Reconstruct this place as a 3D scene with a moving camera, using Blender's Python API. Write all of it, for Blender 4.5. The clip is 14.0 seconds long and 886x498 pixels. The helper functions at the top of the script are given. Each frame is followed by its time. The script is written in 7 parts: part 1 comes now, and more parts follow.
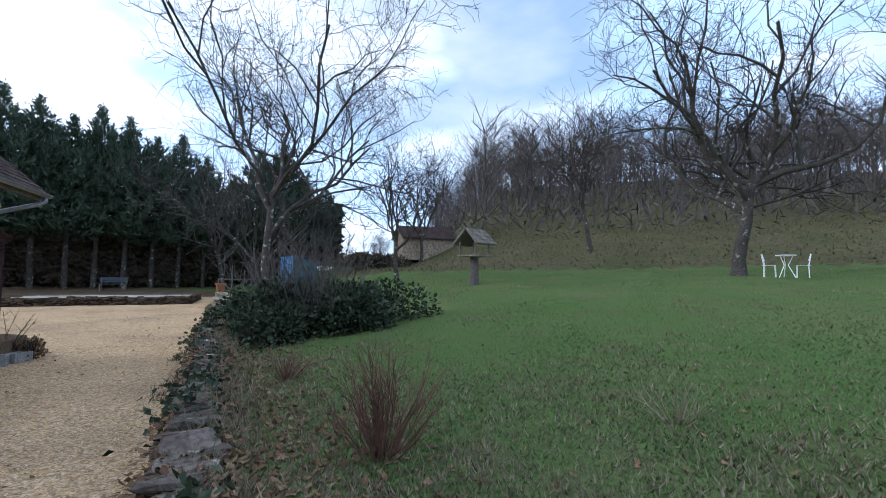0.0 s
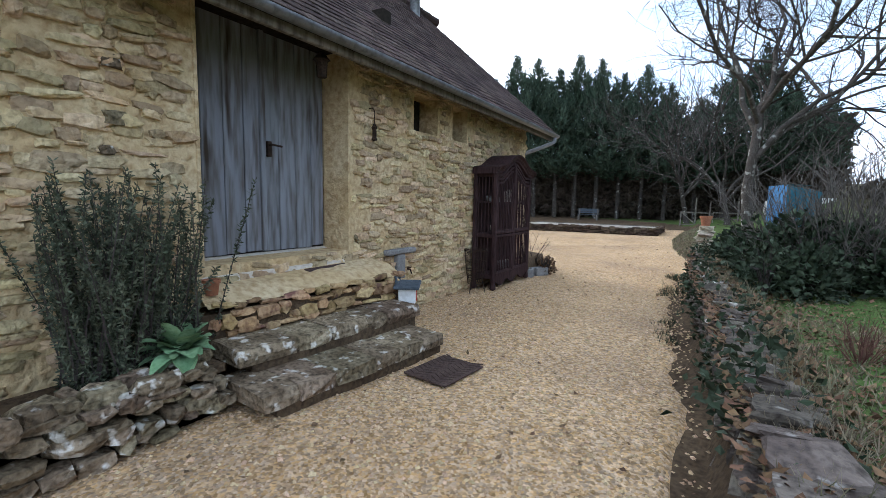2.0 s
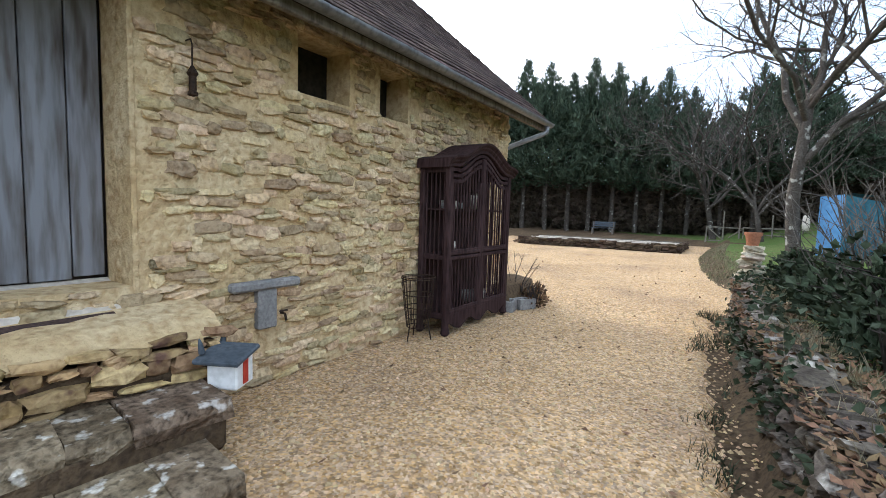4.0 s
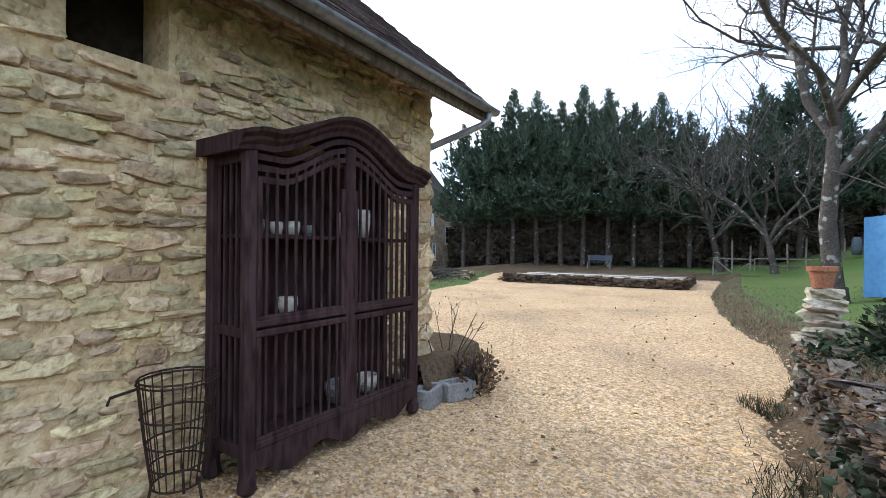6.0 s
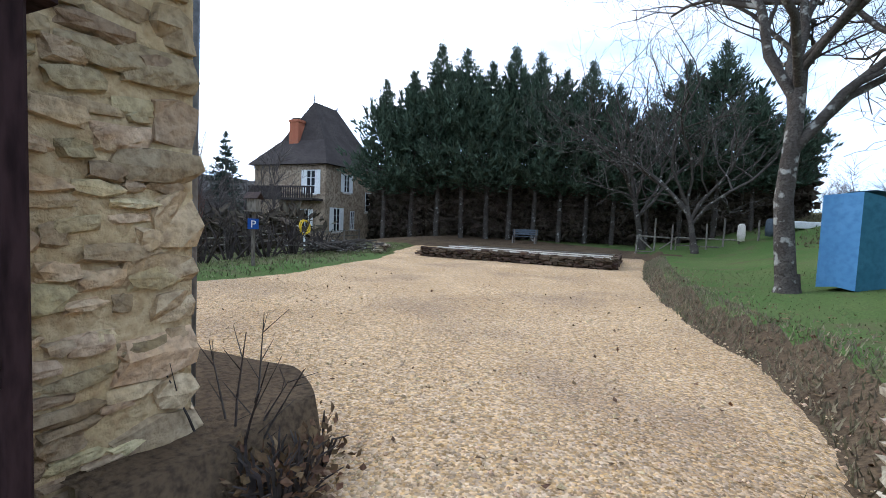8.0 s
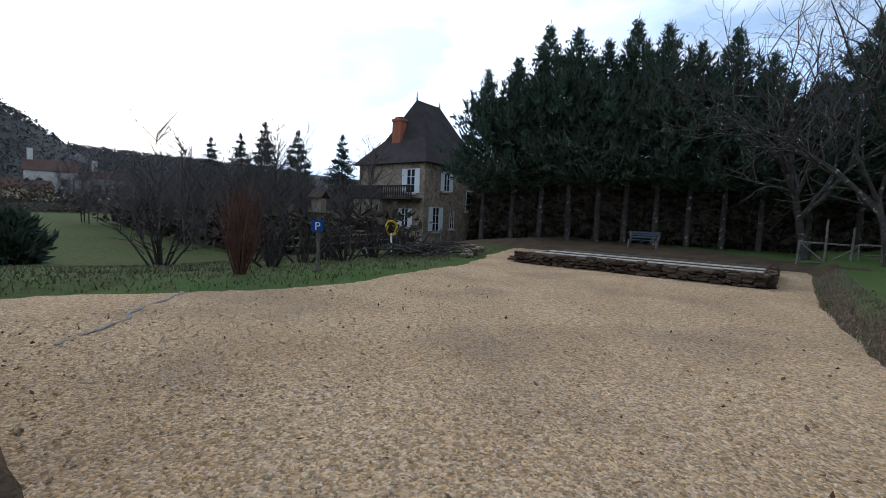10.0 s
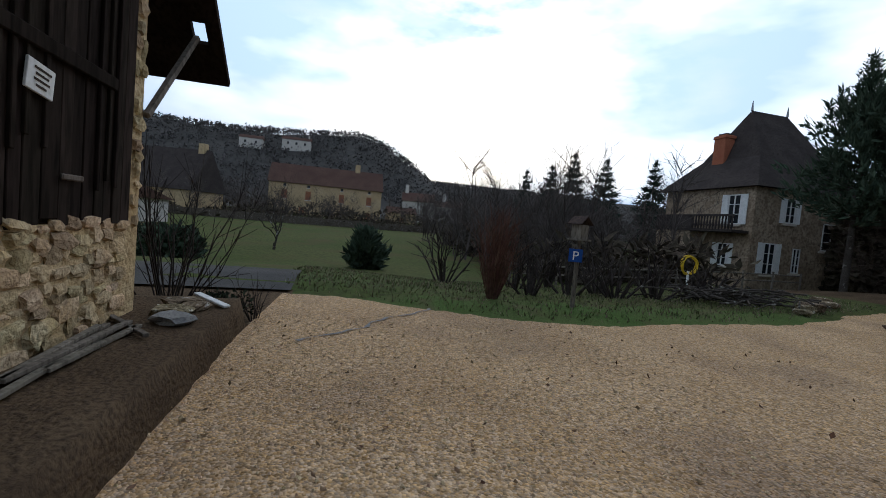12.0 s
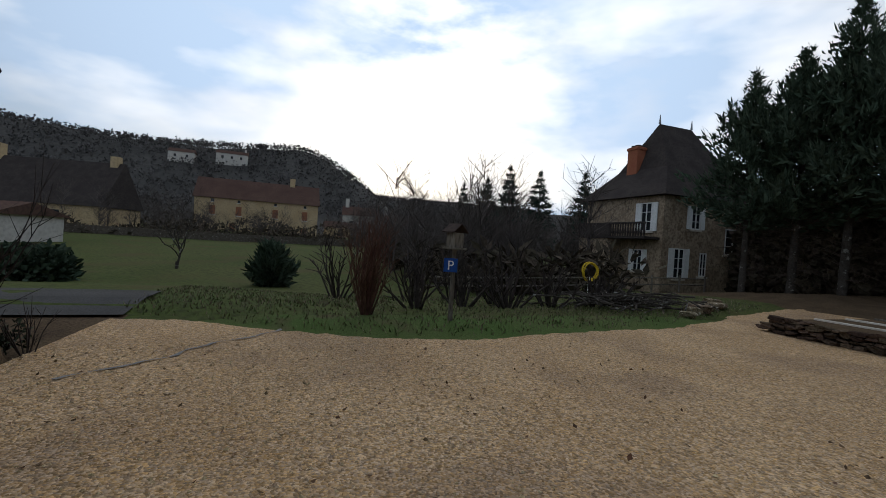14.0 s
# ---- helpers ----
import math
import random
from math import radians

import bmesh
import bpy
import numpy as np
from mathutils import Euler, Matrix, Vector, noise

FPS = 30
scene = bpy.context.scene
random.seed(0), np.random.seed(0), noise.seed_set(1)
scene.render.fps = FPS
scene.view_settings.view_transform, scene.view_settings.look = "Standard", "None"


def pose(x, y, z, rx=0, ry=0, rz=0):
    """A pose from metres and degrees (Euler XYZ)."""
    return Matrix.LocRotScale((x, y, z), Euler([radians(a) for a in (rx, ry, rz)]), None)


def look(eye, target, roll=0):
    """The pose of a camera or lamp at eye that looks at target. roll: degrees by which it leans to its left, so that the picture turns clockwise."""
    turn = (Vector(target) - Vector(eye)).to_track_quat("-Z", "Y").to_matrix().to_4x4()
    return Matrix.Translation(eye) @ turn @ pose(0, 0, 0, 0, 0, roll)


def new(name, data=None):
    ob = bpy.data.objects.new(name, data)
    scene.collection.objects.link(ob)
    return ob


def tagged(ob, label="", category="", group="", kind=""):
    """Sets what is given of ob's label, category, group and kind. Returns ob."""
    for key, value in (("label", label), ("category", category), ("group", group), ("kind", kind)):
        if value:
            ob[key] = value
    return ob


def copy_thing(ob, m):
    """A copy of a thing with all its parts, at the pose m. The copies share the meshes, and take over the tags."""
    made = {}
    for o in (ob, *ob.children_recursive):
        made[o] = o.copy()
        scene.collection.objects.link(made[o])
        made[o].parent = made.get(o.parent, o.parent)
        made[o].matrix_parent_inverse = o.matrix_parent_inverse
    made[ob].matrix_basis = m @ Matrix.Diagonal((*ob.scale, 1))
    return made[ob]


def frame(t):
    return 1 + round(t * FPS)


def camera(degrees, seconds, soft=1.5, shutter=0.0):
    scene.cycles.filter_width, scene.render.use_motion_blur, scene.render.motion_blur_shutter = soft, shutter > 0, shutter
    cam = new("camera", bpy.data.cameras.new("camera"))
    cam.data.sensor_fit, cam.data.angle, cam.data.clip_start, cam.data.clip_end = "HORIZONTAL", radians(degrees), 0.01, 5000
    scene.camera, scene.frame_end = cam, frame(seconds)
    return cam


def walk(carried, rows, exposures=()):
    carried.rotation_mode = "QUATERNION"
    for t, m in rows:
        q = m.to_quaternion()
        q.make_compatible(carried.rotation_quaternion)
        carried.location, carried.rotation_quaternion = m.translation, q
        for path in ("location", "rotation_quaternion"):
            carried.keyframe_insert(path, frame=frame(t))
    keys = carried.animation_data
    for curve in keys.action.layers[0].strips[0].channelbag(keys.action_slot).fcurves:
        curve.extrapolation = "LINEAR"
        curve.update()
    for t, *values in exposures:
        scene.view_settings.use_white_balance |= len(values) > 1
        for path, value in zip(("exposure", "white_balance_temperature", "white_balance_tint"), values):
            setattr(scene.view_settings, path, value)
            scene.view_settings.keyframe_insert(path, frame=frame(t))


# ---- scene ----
cam = camera(90, 14.0, soft=0.9)
PATH = [
    (0, (4.417, 0.292, 1.632), (5.962, 3.974, 1.863), 0.58),
    (0.5, (4.279, 0.171, 1.650), (5.472, 3.988, 1.768), 1.43),
    (1, (4.002, 0.286, 1.601), (4.248, 4.279, 1.566), 2.17),
    (1.5, (3.832, 0.673, 1.607), (3.105, 4.595, 1.305), 1.67),
    (2, (3.712, 1.205, 1.583), (1.661, 4.612, 1.154), 1.10),
    (2.5, (3.568, 1.736, 1.610), (1.071, 4.816, 1.080), 1.18),
    (3, (3.397, 2.513, 1.549), (0.649, 5.371, 1.017), 0.69),
    (3.5, (3.334, 3.160, 1.574), (0.914, 6.311, 1.113), 2.12),
    (3.7, (3.370, 3.419, 1.548), (1.147, 6.718, 1.130), 2.12),
    (5.8, (2.964, 6.477, 1.523), (0.750, 9.809, 1.526), 0.44),
    (6, (2.905, 6.763, 1.503), (0.706, 10.104, 1.509), 0.48),
    (6.5, (2.887, 7.273, 1.520), (0.769, 10.659, 1.305), 1.14),
    (7, (2.741, 8.000, 1.530), (1.022, 11.604, 1.287), 1.62),
    (7.2, (2.560, 8.334, 1.481), (0.945, 11.984, 1.229), 2.22),
    (9.3, (1.908, 10.812, 1.547), (0.156, 14.401, 1.326), 3.27),
    (9.5, (1.841, 11.116, 1.578), (-0.189, 14.552, 1.315), 2.90),
    (10, (1.636, 11.534, 1.589), (-0.820, 14.678, 1.294), 2.46),
    (10.5, (1.610, 11.897, 1.626), (-1.717, 14.093, 1.306), 2.01),
    (11, (1.437, 12.245, 1.623), (-2.284, 13.684, 1.329), 3.22),
    (11.5, (1.268, 12.708, 1.614), (-2.604, 13.685, 1.376), 4.02),
    (12, (1.187, 13.089, 1.627), (-2.695, 14.030, 1.412), 5.06),
    (12.5, (1.098, 13.561, 1.592), (-2.736, 14.693, 1.458), 5.67),
    (13, (1.101, 13.983, 1.629), (-2.734, 15.117, 1.559), 5.77),
    (13.5, (1.095, 14.366, 1.626), (-2.723, 15.558, 1.565), 5.45),
    (14, (1.012, 14.815, 1.675), (-2.743, 16.193, 1.617), 3.73),
]
walk(cam, [(t, look(eye, target, roll)) for t, eye, target, roll in PATH],
     exposures=[(0, 0.42, 5700, 10), (1, 0.55, 5650, 10), (2, 0.85, 6100, 10), (3.5, 1.22, 6550, 10), (6, 1.2, 6150, 10), (7.2, 1.08, 6100, 10), (9.3, 0.08, 5650, 10), (10, -0.2, 5850, 10), (11, -0.55, 5950, 10), (12, -0.78, 6250, 10), (14, -1.05, 6650, 10)])

# ---- light: a bright, broken overcast sky and a weak veiled sun ----
SUN_AZ, SUN_EL = -72.0, 26.0
world = bpy.data.worlds.new("sky")
scene.world = world
world.use_nodes = True
wn, wl = world.node_tree.nodes, world.node_tree.links
wn.clear()
w_out = wn.new("ShaderNodeOutputWorld")
w_bg = wn.new("ShaderNodeBackground")
w_bg.inputs["Strength"].default_value = 0.1
w_sky = wn.new("ShaderNodeTexSky")
w_sky.sky_type = "NISHITA"
w_sky.sun_disc = False
w_sky.sun_elevation, w_sky.sun_rotation = radians(SUN_EL), radians(SUN_AZ)
w_sky.air_density, w_sky.dust_density, w_sky.ozone_density = 1.0, 2.0, 1.5
w_co = wn.new("ShaderNodeTexCoord")
w_map = wn.new("ShaderNodeMapping")
w_map.inputs["Scale"].default_value = (1.0, 1.0, 2.6)
w_map.inputs["Location"].default_value = (0.4, 0.15, 0.0)
w_noise = wn.new("ShaderNodeTexNoise")
w_noise.inputs["Scale"].default_value, w_noise.inputs["Detail"].default_value = 1.6, 7.0
w_noise.inputs["Roughness"].default_value = 0.52
w_ramp = wn.new("ShaderNodeValToRGB")
w_ramp.color_ramp.elements[0].position, w_ramp.color_ramp.elements[1].position = 0.38, 0.55
w_ramp.color_ramp.elements[0].color = (0.38, 0.38, 0.38, 1)
w_noise2 = wn.new("ShaderNodeTexNoise")
w_noise2.inputs["Scale"].default_value, w_noise2.inputs["Detail"].default_value = 2.3, 5.0
w_cloud = wn.new("ShaderNodeValToRGB")
w_cloud.color_ramp.elements[0].position, w_cloud.color_ramp.elements[1].position = 0.46, 0.63
w_cloud.color_ramp.elements[0].color = (5.9, 7.8, 10.5, 1)
w_cloud.color_ramp.elements[1].color = (11.6, 12.2, 13.0, 1)
w_mix = wn.new("ShaderNodeMix")
w_mix.data_type = "RGBA"
wl.new(w_co.outputs["Generated"], w_map.inputs["Vector"])
wl.new(w_map.outputs["Vector"], w_noise.inputs["Vector"])
wl.new(w_map.outputs["Vector"], w_noise2.inputs["Vector"])
wl.new(w_noise.outputs["Fac"], w_ramp.inputs["Fac"])
wl.new(w_noise2.outputs["Fac"], w_cloud.inputs["Fac"])
wl.new(w_ramp.outputs["Color"], w_mix.inputs["Factor"])
wl.new(w_sky.outputs["Color"], w_mix.inputs["A"])
wl.new(w_cloud.outputs["Color"], w_mix.inputs["B"])
# the cloud is brightest round the veiled sun
w_dir = wn.new("ShaderNodeVectorMath")
w_dir.operation = "DOT_PRODUCT"
w_dir.inputs[1].default_value = (math.sin(radians(SUN_AZ)) * math.cos(radians(SUN_EL)), math.cos(radians(SUN_AZ)) * math.cos(radians(SUN_EL)), math.sin(radians(SUN_EL)))
w_glow = wn.new("ShaderNodeMapRange")
w_glow.interpolation_type = "SMOOTHSTEP"
w_glow.inputs["From Min"].default_value, w_glow.inputs["From Max"].default_value = 0.5, 1.0
w_glow.inputs["To Min"].default_value, w_glow.inputs["To Max"].default_value = 1.22, 2.0
w_scale = wn.new("ShaderNodeVectorMath")
w_scale.operation = "SCALE"
wl.new(w_co.outputs["Generated"], w_dir.inputs[0])
wl.new(w_dir.outputs["Value"], w_glow.inputs["Value"])
wl.new(w_mix.outputs["Result"], w_scale.inputs[0])
wl.new(w_glow.outputs["Result"], w_scale.inputs["Scale"])
wl.new(w_scale.outputs["Vector"], w_bg.inputs["Color"])
wl.new(w_bg.outputs["Background"], w_out.inputs["Surface"])
sun = new("sun", bpy.data.lights.new("sun", "SUN"))
sun.data.energy, sun.data.angle, sun.data.color = 0.8, radians(20), (1.0, 0.95, 0.87)
s_az, s_el = radians(SUN_AZ), radians(SUN_EL)
sun.matrix_basis = look((math.sin(s_az) * math.cos(s_el) * 40, math.cos(s_az) * math.cos(s_el) * 40, math.sin(s_el) * 40), (0, 0, 0))


# ---- materials ----
def material(name, a, b, c=None, scale=3.0, fine=40.0, rough=0.95, bump=0.3, dist=0.01, vary=0.0, metal=0.0, island=False, stretch=(1, 1, 1),
             spots=None, spot_scale=8.0, spot_at=(0.6, 0.7), spec=0.02, cells=0.0, cell_vary=0.5):
    """Two base colours by a broad noise, a third by a fine one, spots of their own, and a fine relief."""
    m = bpy.data.materials.new(name)
    m.use_nodes = True
    n, l = m.node_tree.nodes, m.node_tree.links
    bsdf = n["Principled BSDF"]
    bsdf.inputs["Roughness"].default_value, bsdf.inputs["Metallic"].default_value = rough, metal
    bsdf.inputs["Specular IOR Level"].default_value = spec
    geo = n.new("ShaderNodeNewGeometry")
    mp = n.new("ShaderNodeMapping")
    mp.inputs["Scale"].default_value = stretch
    l.new(geo.outputs["Position"], mp.inputs["Vector"])

    def noise_tex(sc, detail=4.0):
        t = n.new("ShaderNodeTexNoise")
        t.inputs["Scale"].default_value, t.inputs["Detail"].default_value = sc, detail
        l.new(mp.outputs["Vector"], t.inputs["Vector"])
        return t

    def blend(fac, x, y):
        t = n.new("ShaderNodeMix")
        t.data_type = "RGBA"
        for s, v in (("Factor", fac), ("A", x), ("B", y)):
            if hasattr(v, "is_linked"):
                l.new(v, t.inputs[s])
            else:
                t.inputs[s].default_value = v if s == "Factor" else (*v, 1)
        return t.outputs["Result"]

    def spread(v, lo, hi):
        t = n.new("ShaderNodeMapRange")
        t.inputs["From Min"].default_value, t.inputs["From Max"].default_value = lo, hi
        l.new(v, t.inputs["Value"])
        return t.outputs["Result"]

    big, small = noise_tex(scale), noise_tex(fine, 5.0)
    col = blend(spread(big.outputs["Fac"], 0.35, 0.65), a, b)
    col = blend(spread(small.outputs["Fac"], 0.42, 0.72), col, c if c else tuple(0.5 * (p + q) * 0.55 for p, q in zip(a, b)))
    if spots:
        sp = noise_tex(spot_scale, 3.0)
        col = blend(spread(sp.outputs["Fac"], *spot_at), col, spots)
    height = small.outputs["Fac"]
    if cells:
        vo = n.new("ShaderNodeTexVoronoi")
        vo.inputs["Scale"].default_value = cells
        l.new(mp.outputs["Vector"], vo.inputs["Vector"])
        sep = n.new("ShaderNodeSeparateColor")
        l.new(vo.outputs["Color"], sep.inputs["Color"])
        hv = n.new("ShaderNodeHueSaturation")
        rng = n.new("ShaderNodeMapRange")
        rng.inputs["To Min"].default_value, rng.inputs["To Max"].default_value = 1 - cell_vary, 1 + cell_vary * 0.7
        l.new(sep.outputs[0], rng.inputs["Value"])
        l.new(rng.outputs["Result"], hv.inputs["Value"])
        sat = n.new("ShaderNodeMapRange")
        sat.inputs["To Min"].default_value, sat.inputs["To Max"].default_value = 0.78, 1.12
        l.new(sep.outputs[1], sat.inputs["Value"])
        l.new(sat.outputs["Result"], hv.inputs["Saturation"])
        l.new(col, hv.inputs["Color"])
        col = hv.outputs["Color"]
        inv = n.new("ShaderNodeMath")
        inv.operation = "SUBTRACT"
        inv.inputs[0].default_value = 1.0
        l.new(vo.outputs["Distance"], inv.inputs[1])
        height = inv.outputs[0]
    if vary:
        hs = n.new("ShaderNodeHueSaturation")
        src = geo.outputs["Random Per Island"] if island else n.new("ShaderNodeObjectInfo").outputs["Random"]
        mr = n.new("ShaderNodeMapRange")
        mr.inputs["To Min"].default_value, mr.inputs["To Max"].default_value = 1 - vary, 1 + vary
        l.new(src, mr.inputs["Value"])
        l.new(mr.outputs["Result"], hs.inputs["Value"])
        ms = n.new("ShaderNodeMath")
        ms.operation = "MULTIPLY_ADD"
        ms.inputs[1].default_value, ms.inputs[2].default_value = 0.035, 0.4825
        mf = n.new("ShaderNodeMath")
        mf.operation = "FRACT"
        mk = n.new("ShaderNodeMath")
        mk.operation = "MULTIPLY"
        mk.inputs[1].default_value = 7.31
        l.new(src, mk.inputs[0])
        l.new(mk.outputs[0], mf.inputs[0])
        l.new(mf.outputs[0], ms.inputs[0])
        l.new(ms.outputs[0], hs.inputs["Hue"])
        l.new(col, hs.inputs["Color"])
        col = hs.outputs["Color"]
    l.new(col, bsdf.inputs["Base Color"])
    if bump:
        bp = n.new("ShaderNodeBump")
        bp.inputs["Strength"].default_value, bp.inputs["Distance"].default_value = bump, dist
        l.new(height, bp.inputs["Height"])
        l.new(bp.outputs["Normal"], bsdf.inputs["Normal"])
    return m


M_GRAVEL = material("gravel", (0.465, 0.30, 0.158), (0.565, 0.378, 0.208), (0.31, 0.195, 0.10), scale=0.5, fine=14, bump=0.7, dist=0.012, cells=50.0, cell_vary=0.46, spots=(0.32, 0.21, 0.125), spot_scale=0.42, spot_at=(0.5, 0.72))
M_PEBBLE = material("pebble", (0.47, 0.33, 0.19), (0.62, 0.46, 0.30), (0.37, 0.25, 0.14), scale=6, fine=90, bump=0.2, vary=0.3, island=True)
M_GRASS = material("lawn", (0.072, 0.118, 0.032), (0.105, 0.128, 0.046), (0.056, 0.078, 0.026), scale=0.5, fine=30, bump=0.8, dist=0.03, spots=(0.10, 0.085, 0.045), spot_scale=1.1, spot_at=(0.56, 0.74))
M_BLADE = material("grass_blade", (0.088, 0.13, 0.046), (0.12, 0.15, 0.064), (0.14, 0.14, 0.07), scale=0.7, fine=9, bump=0, vary=0.35, island=True)
M_DRYBLADE = material("dry_grass", (0.20, 0.165, 0.11), (0.12, 0.125, 0.065), (0.24, 0.19, 0.13), scale=1.5, fine=9, bump=0, vary=0.4, island=True)
M_MEADOW = material("rough_bank", (0.075, 0.075, 0.032), (0.10, 0.085, 0.045), (0.06, 0.05, 0.03), scale=0.3, fine=4, bump=0.9, dist=0.2)
M_EARTH = material("earth", (0.085, 0.058, 0.036), (0.13, 0.09, 0.055), (0.05, 0.035, 0.024), scale=1.2, fine=25, bump=0.9, dist=0.03)
M_LITTER = material("dead_leaf", (0.13, 0.075, 0.04), (0.20, 0.13, 0.08), (0.09, 0.055, 0.035), scale=4, fine=30, bump=0, vary=0.4, island=True)
M_MORTAR = material("lime_mortar", (0.56, 0.41, 0.22), (0.63, 0.50, 0.31), (0.40, 0.27, 0.14), scale=1.3, fine=16, bump=1.0, dist=0.045)
M_STONE = material("rubble_stone", (0.48, 0.35, 0.19), (0.60, 0.48, 0.31), (0.32, 0.235, 0.14), scale=2.6, fine=24, bump=1.0, dist=0.03, vary=0.34)
M_STONE_J = material("rubble_stone_far", (0.48, 0.35, 0.19), (0.60, 0.48, 0.31), (0.32, 0.235, 0.14), scale=2.6, fine=24, bump=1.0, dist=0.03, vary=0.34, island=True)
M_MOSSY = material("weathered_stone", (0.16, 0.118, 0.074), (0.33, 0.26, 0.175), (0.06, 0.046, 0.03), scale=4.5, fine=26, bump=1.0, dist=0.04, vary=0.25, spots=(0.60, 0.56, 0.49), spot_scale=9, spot_at=(0.6, 0.68))
M_DRYSTONE = material("dry_stone", (0.09, 0.072, 0.058), (0.155, 0.13, 0.105), (0.055, 0.045, 0.038), scale=5, fine=30, bump=0.9, dist=0.02, vary=0.4, spots=(0.34, 0.31, 0.27), spot_scale=7, spot_at=(0.62, 0.7))
M_DRYSTONE_J = material("dry_stone_far", (0.09, 0.072, 0.058), (0.155, 0.13, 0.105), (0.055, 0.045, 0.038), scale=5, fine=30, bump=0.9, dist=0.02, vary=0.4, island=True, spots=(0.34, 0.31, 0.27), spot_scale=7, spot_at=(0.62, 0.7))
M_BEDSTONE = material("dark_bed_stone", (0.075, 0.05, 0.036), (0.12, 0.085, 0.06), (0.04, 0.028, 0.02), scale=4, fine=26, bump=0.9, dist=0.02, vary=0.4, spots=(0.26, 0.22, 0.17), spot_scale=9, spot_at=(0.66, 0.74))
M_CEMENT = material("cement", (0.58, 0.52, 0.44), (0.66, 0.60, 0.52), (0.46, 0.40, 0.33), scale=2, fine=20, bump=0.3)
M_TILE = material("roof_tile", (0.065, 0.046, 0.042), (0.10, 0.07, 0.06), (0.035, 0.027, 0.026), scale=2, fine=25, bump=0.5, vary=0.35)
M_TILE_J = material("roof_tile_far", (0.065, 0.046, 0.042), (0.10, 0.07, 0.06), (0.035, 0.027, 0.026), scale=2, fine=25, bump=0.5, vary=0.35, island=True)
M_GREYWOOD = material("weathered_grey_paint", (0.185, 0.195, 0.215), (0.25, 0.26, 0.28), (0.10, 0.088, 0.078), scale=2.2, fine=16, bump=0.4, stretch=(1, 1, 0.12), vary=0.10, spots=(0.055, 0.042, 0.034), spot_scale=7, spot_at=(0.6, 0.72))
M_DARKWOOD = material("dark_timber", (0.022, 0.017, 0.014), (0.036, 0.027, 0.022), (0.011, 0.009, 0.007), scale=2, fine=18, bump=0.6, stretch=(1, 1, 0.15), vary=0.3)
M_CABINET = material("dark_stained_wood", (0.042, 0.024, 0.024), (0.062, 0.037, 0.036), (0.018, 0.011, 0.011), scale=3, fine=25, rough=0.55, bump=0.25, stretch=(1, 1, 0.2))
M_OLDWOOD = material("grey_old_wood", (0.16, 0.14, 0.115), (0.23, 0.20, 0.165), (0.08, 0.068, 0.055), scale=4, fine=22, bump=0.6, stretch=(1, 1, 0.3), vary=0.2)
M_BARK = material("bark", (0.06, 0.05, 0.042), (0.10, 0.086, 0.074), (0.04, 0.034, 0.028), scale=3, fine=22, bump=0.9, dist=0.03, spots=(0.26, 0.25, 0.22), spot_scale=4, spot_at=(0.6, 0.68))
M_TWIG = material("twig", (0.048, 0.038, 0.034), (0.082, 0.068, 0.06), (0.03, 0.025, 0.022), scale=1.5, fine=12, bump=0, vary=0.2, island=True)
M_PALETWIG = material("lichen_twig", (0.10, 0.087, 0.077), (0.145, 0.13, 0.115), (0.06, 0.052, 0.044), scale=1.5, fine=12, bump=0, vary=0.2, island=True)
M_REDTWIG = material("red_stem", (0.12, 0.06, 0.045), (0.17, 0.095, 0.07), (0.08, 0.045, 0.035), scale=2, fine=10, bump=0, vary=0.25, island=True)
M_CONIFER = material("conifer_leaf", (0.056, 0.082, 0.054), (0.088, 0.115, 0.078), (0.042, 0.060, 0.042), scale=0.7, fine=6, bump=0, vary=0.35, island=True)
M_FIR = material("fir_leaf", (0.036, 0.058, 0.044), (0.054, 0.078, 0.059), (0.023, 0.038, 0.03), scale=0.7, fine=6, bump=0, vary=0.3, island=True)
M_DEADTWIG = material("dead_conifer_twig", (0.085, 0.064, 0.05), (0.12, 0.092, 0.072), (0.055, 0.042, 0.034), scale=1.5, fine=12, bump=0, vary=0.3, island=True)
M_BRAMBLE = material("bramble_leaf", (0.034, 0.048, 0.027), (0.075, 0.09, 0.06), (0.02, 0.028, 0.014), scale=1.5, fine=14, bump=0, vary=0.4, island=True, rough=0.5)
M_ROSEMARY = material("rosemary_leaf", (0.08, 0.092, 0.06), (0.14, 0.15, 0.10), (0.018, 0.026, 0.016), scale=3, fine=20, bump=0, vary=0.35, island=True)
M_LEAF = material("broad_leaf", (0.17, 0.28, 0.14), (0.24, 0.35, 0.20), (0.12, 0.21, 0.10), scale=8, fine=40, bump=0.2, vary=0.2, rough=0.5)
M_HEDGE = material("hedge_leaf", (0.072, 0.058, 0.042), (0.105, 0.084, 0.062), (0.045, 0.037, 0.028), scale=0.8, fine=8, bump=0, vary=0.4, island=True)
M_WOODS = material("far_woods", (0.095, 0.080, 0.072), (0.13, 0.11, 0.098), (0.065, 0.055, 0.05), scale=0.05, fine=0.6, bump=0, vary=0.3, island=True)
# far trees' base colour is lightened to carry the haze of distance
M_HILLWOOD = material("hazed_hill_trees", (0.090, 0.084, 0.080), (0.115, 0.104, 0.098), (0.074, 0.072, 0.068), scale=0.02, fine=0.3, bump=0, vary=0.3, island=True)
M_TERRACOTTA = material("terracotta", (0.30, 0.125, 0.07), (0.38, 0.17, 0.10), (0.22, 0.10, 0.06), scale=9, fine=50, bump=0.2)
M_BRICK = material("orange_brick", (0.36, 0.12, 0.07), (0.42, 0.16, 0.09), (0.25, 0.09, 0.055), scale=2, fine=14, bump=0.3)
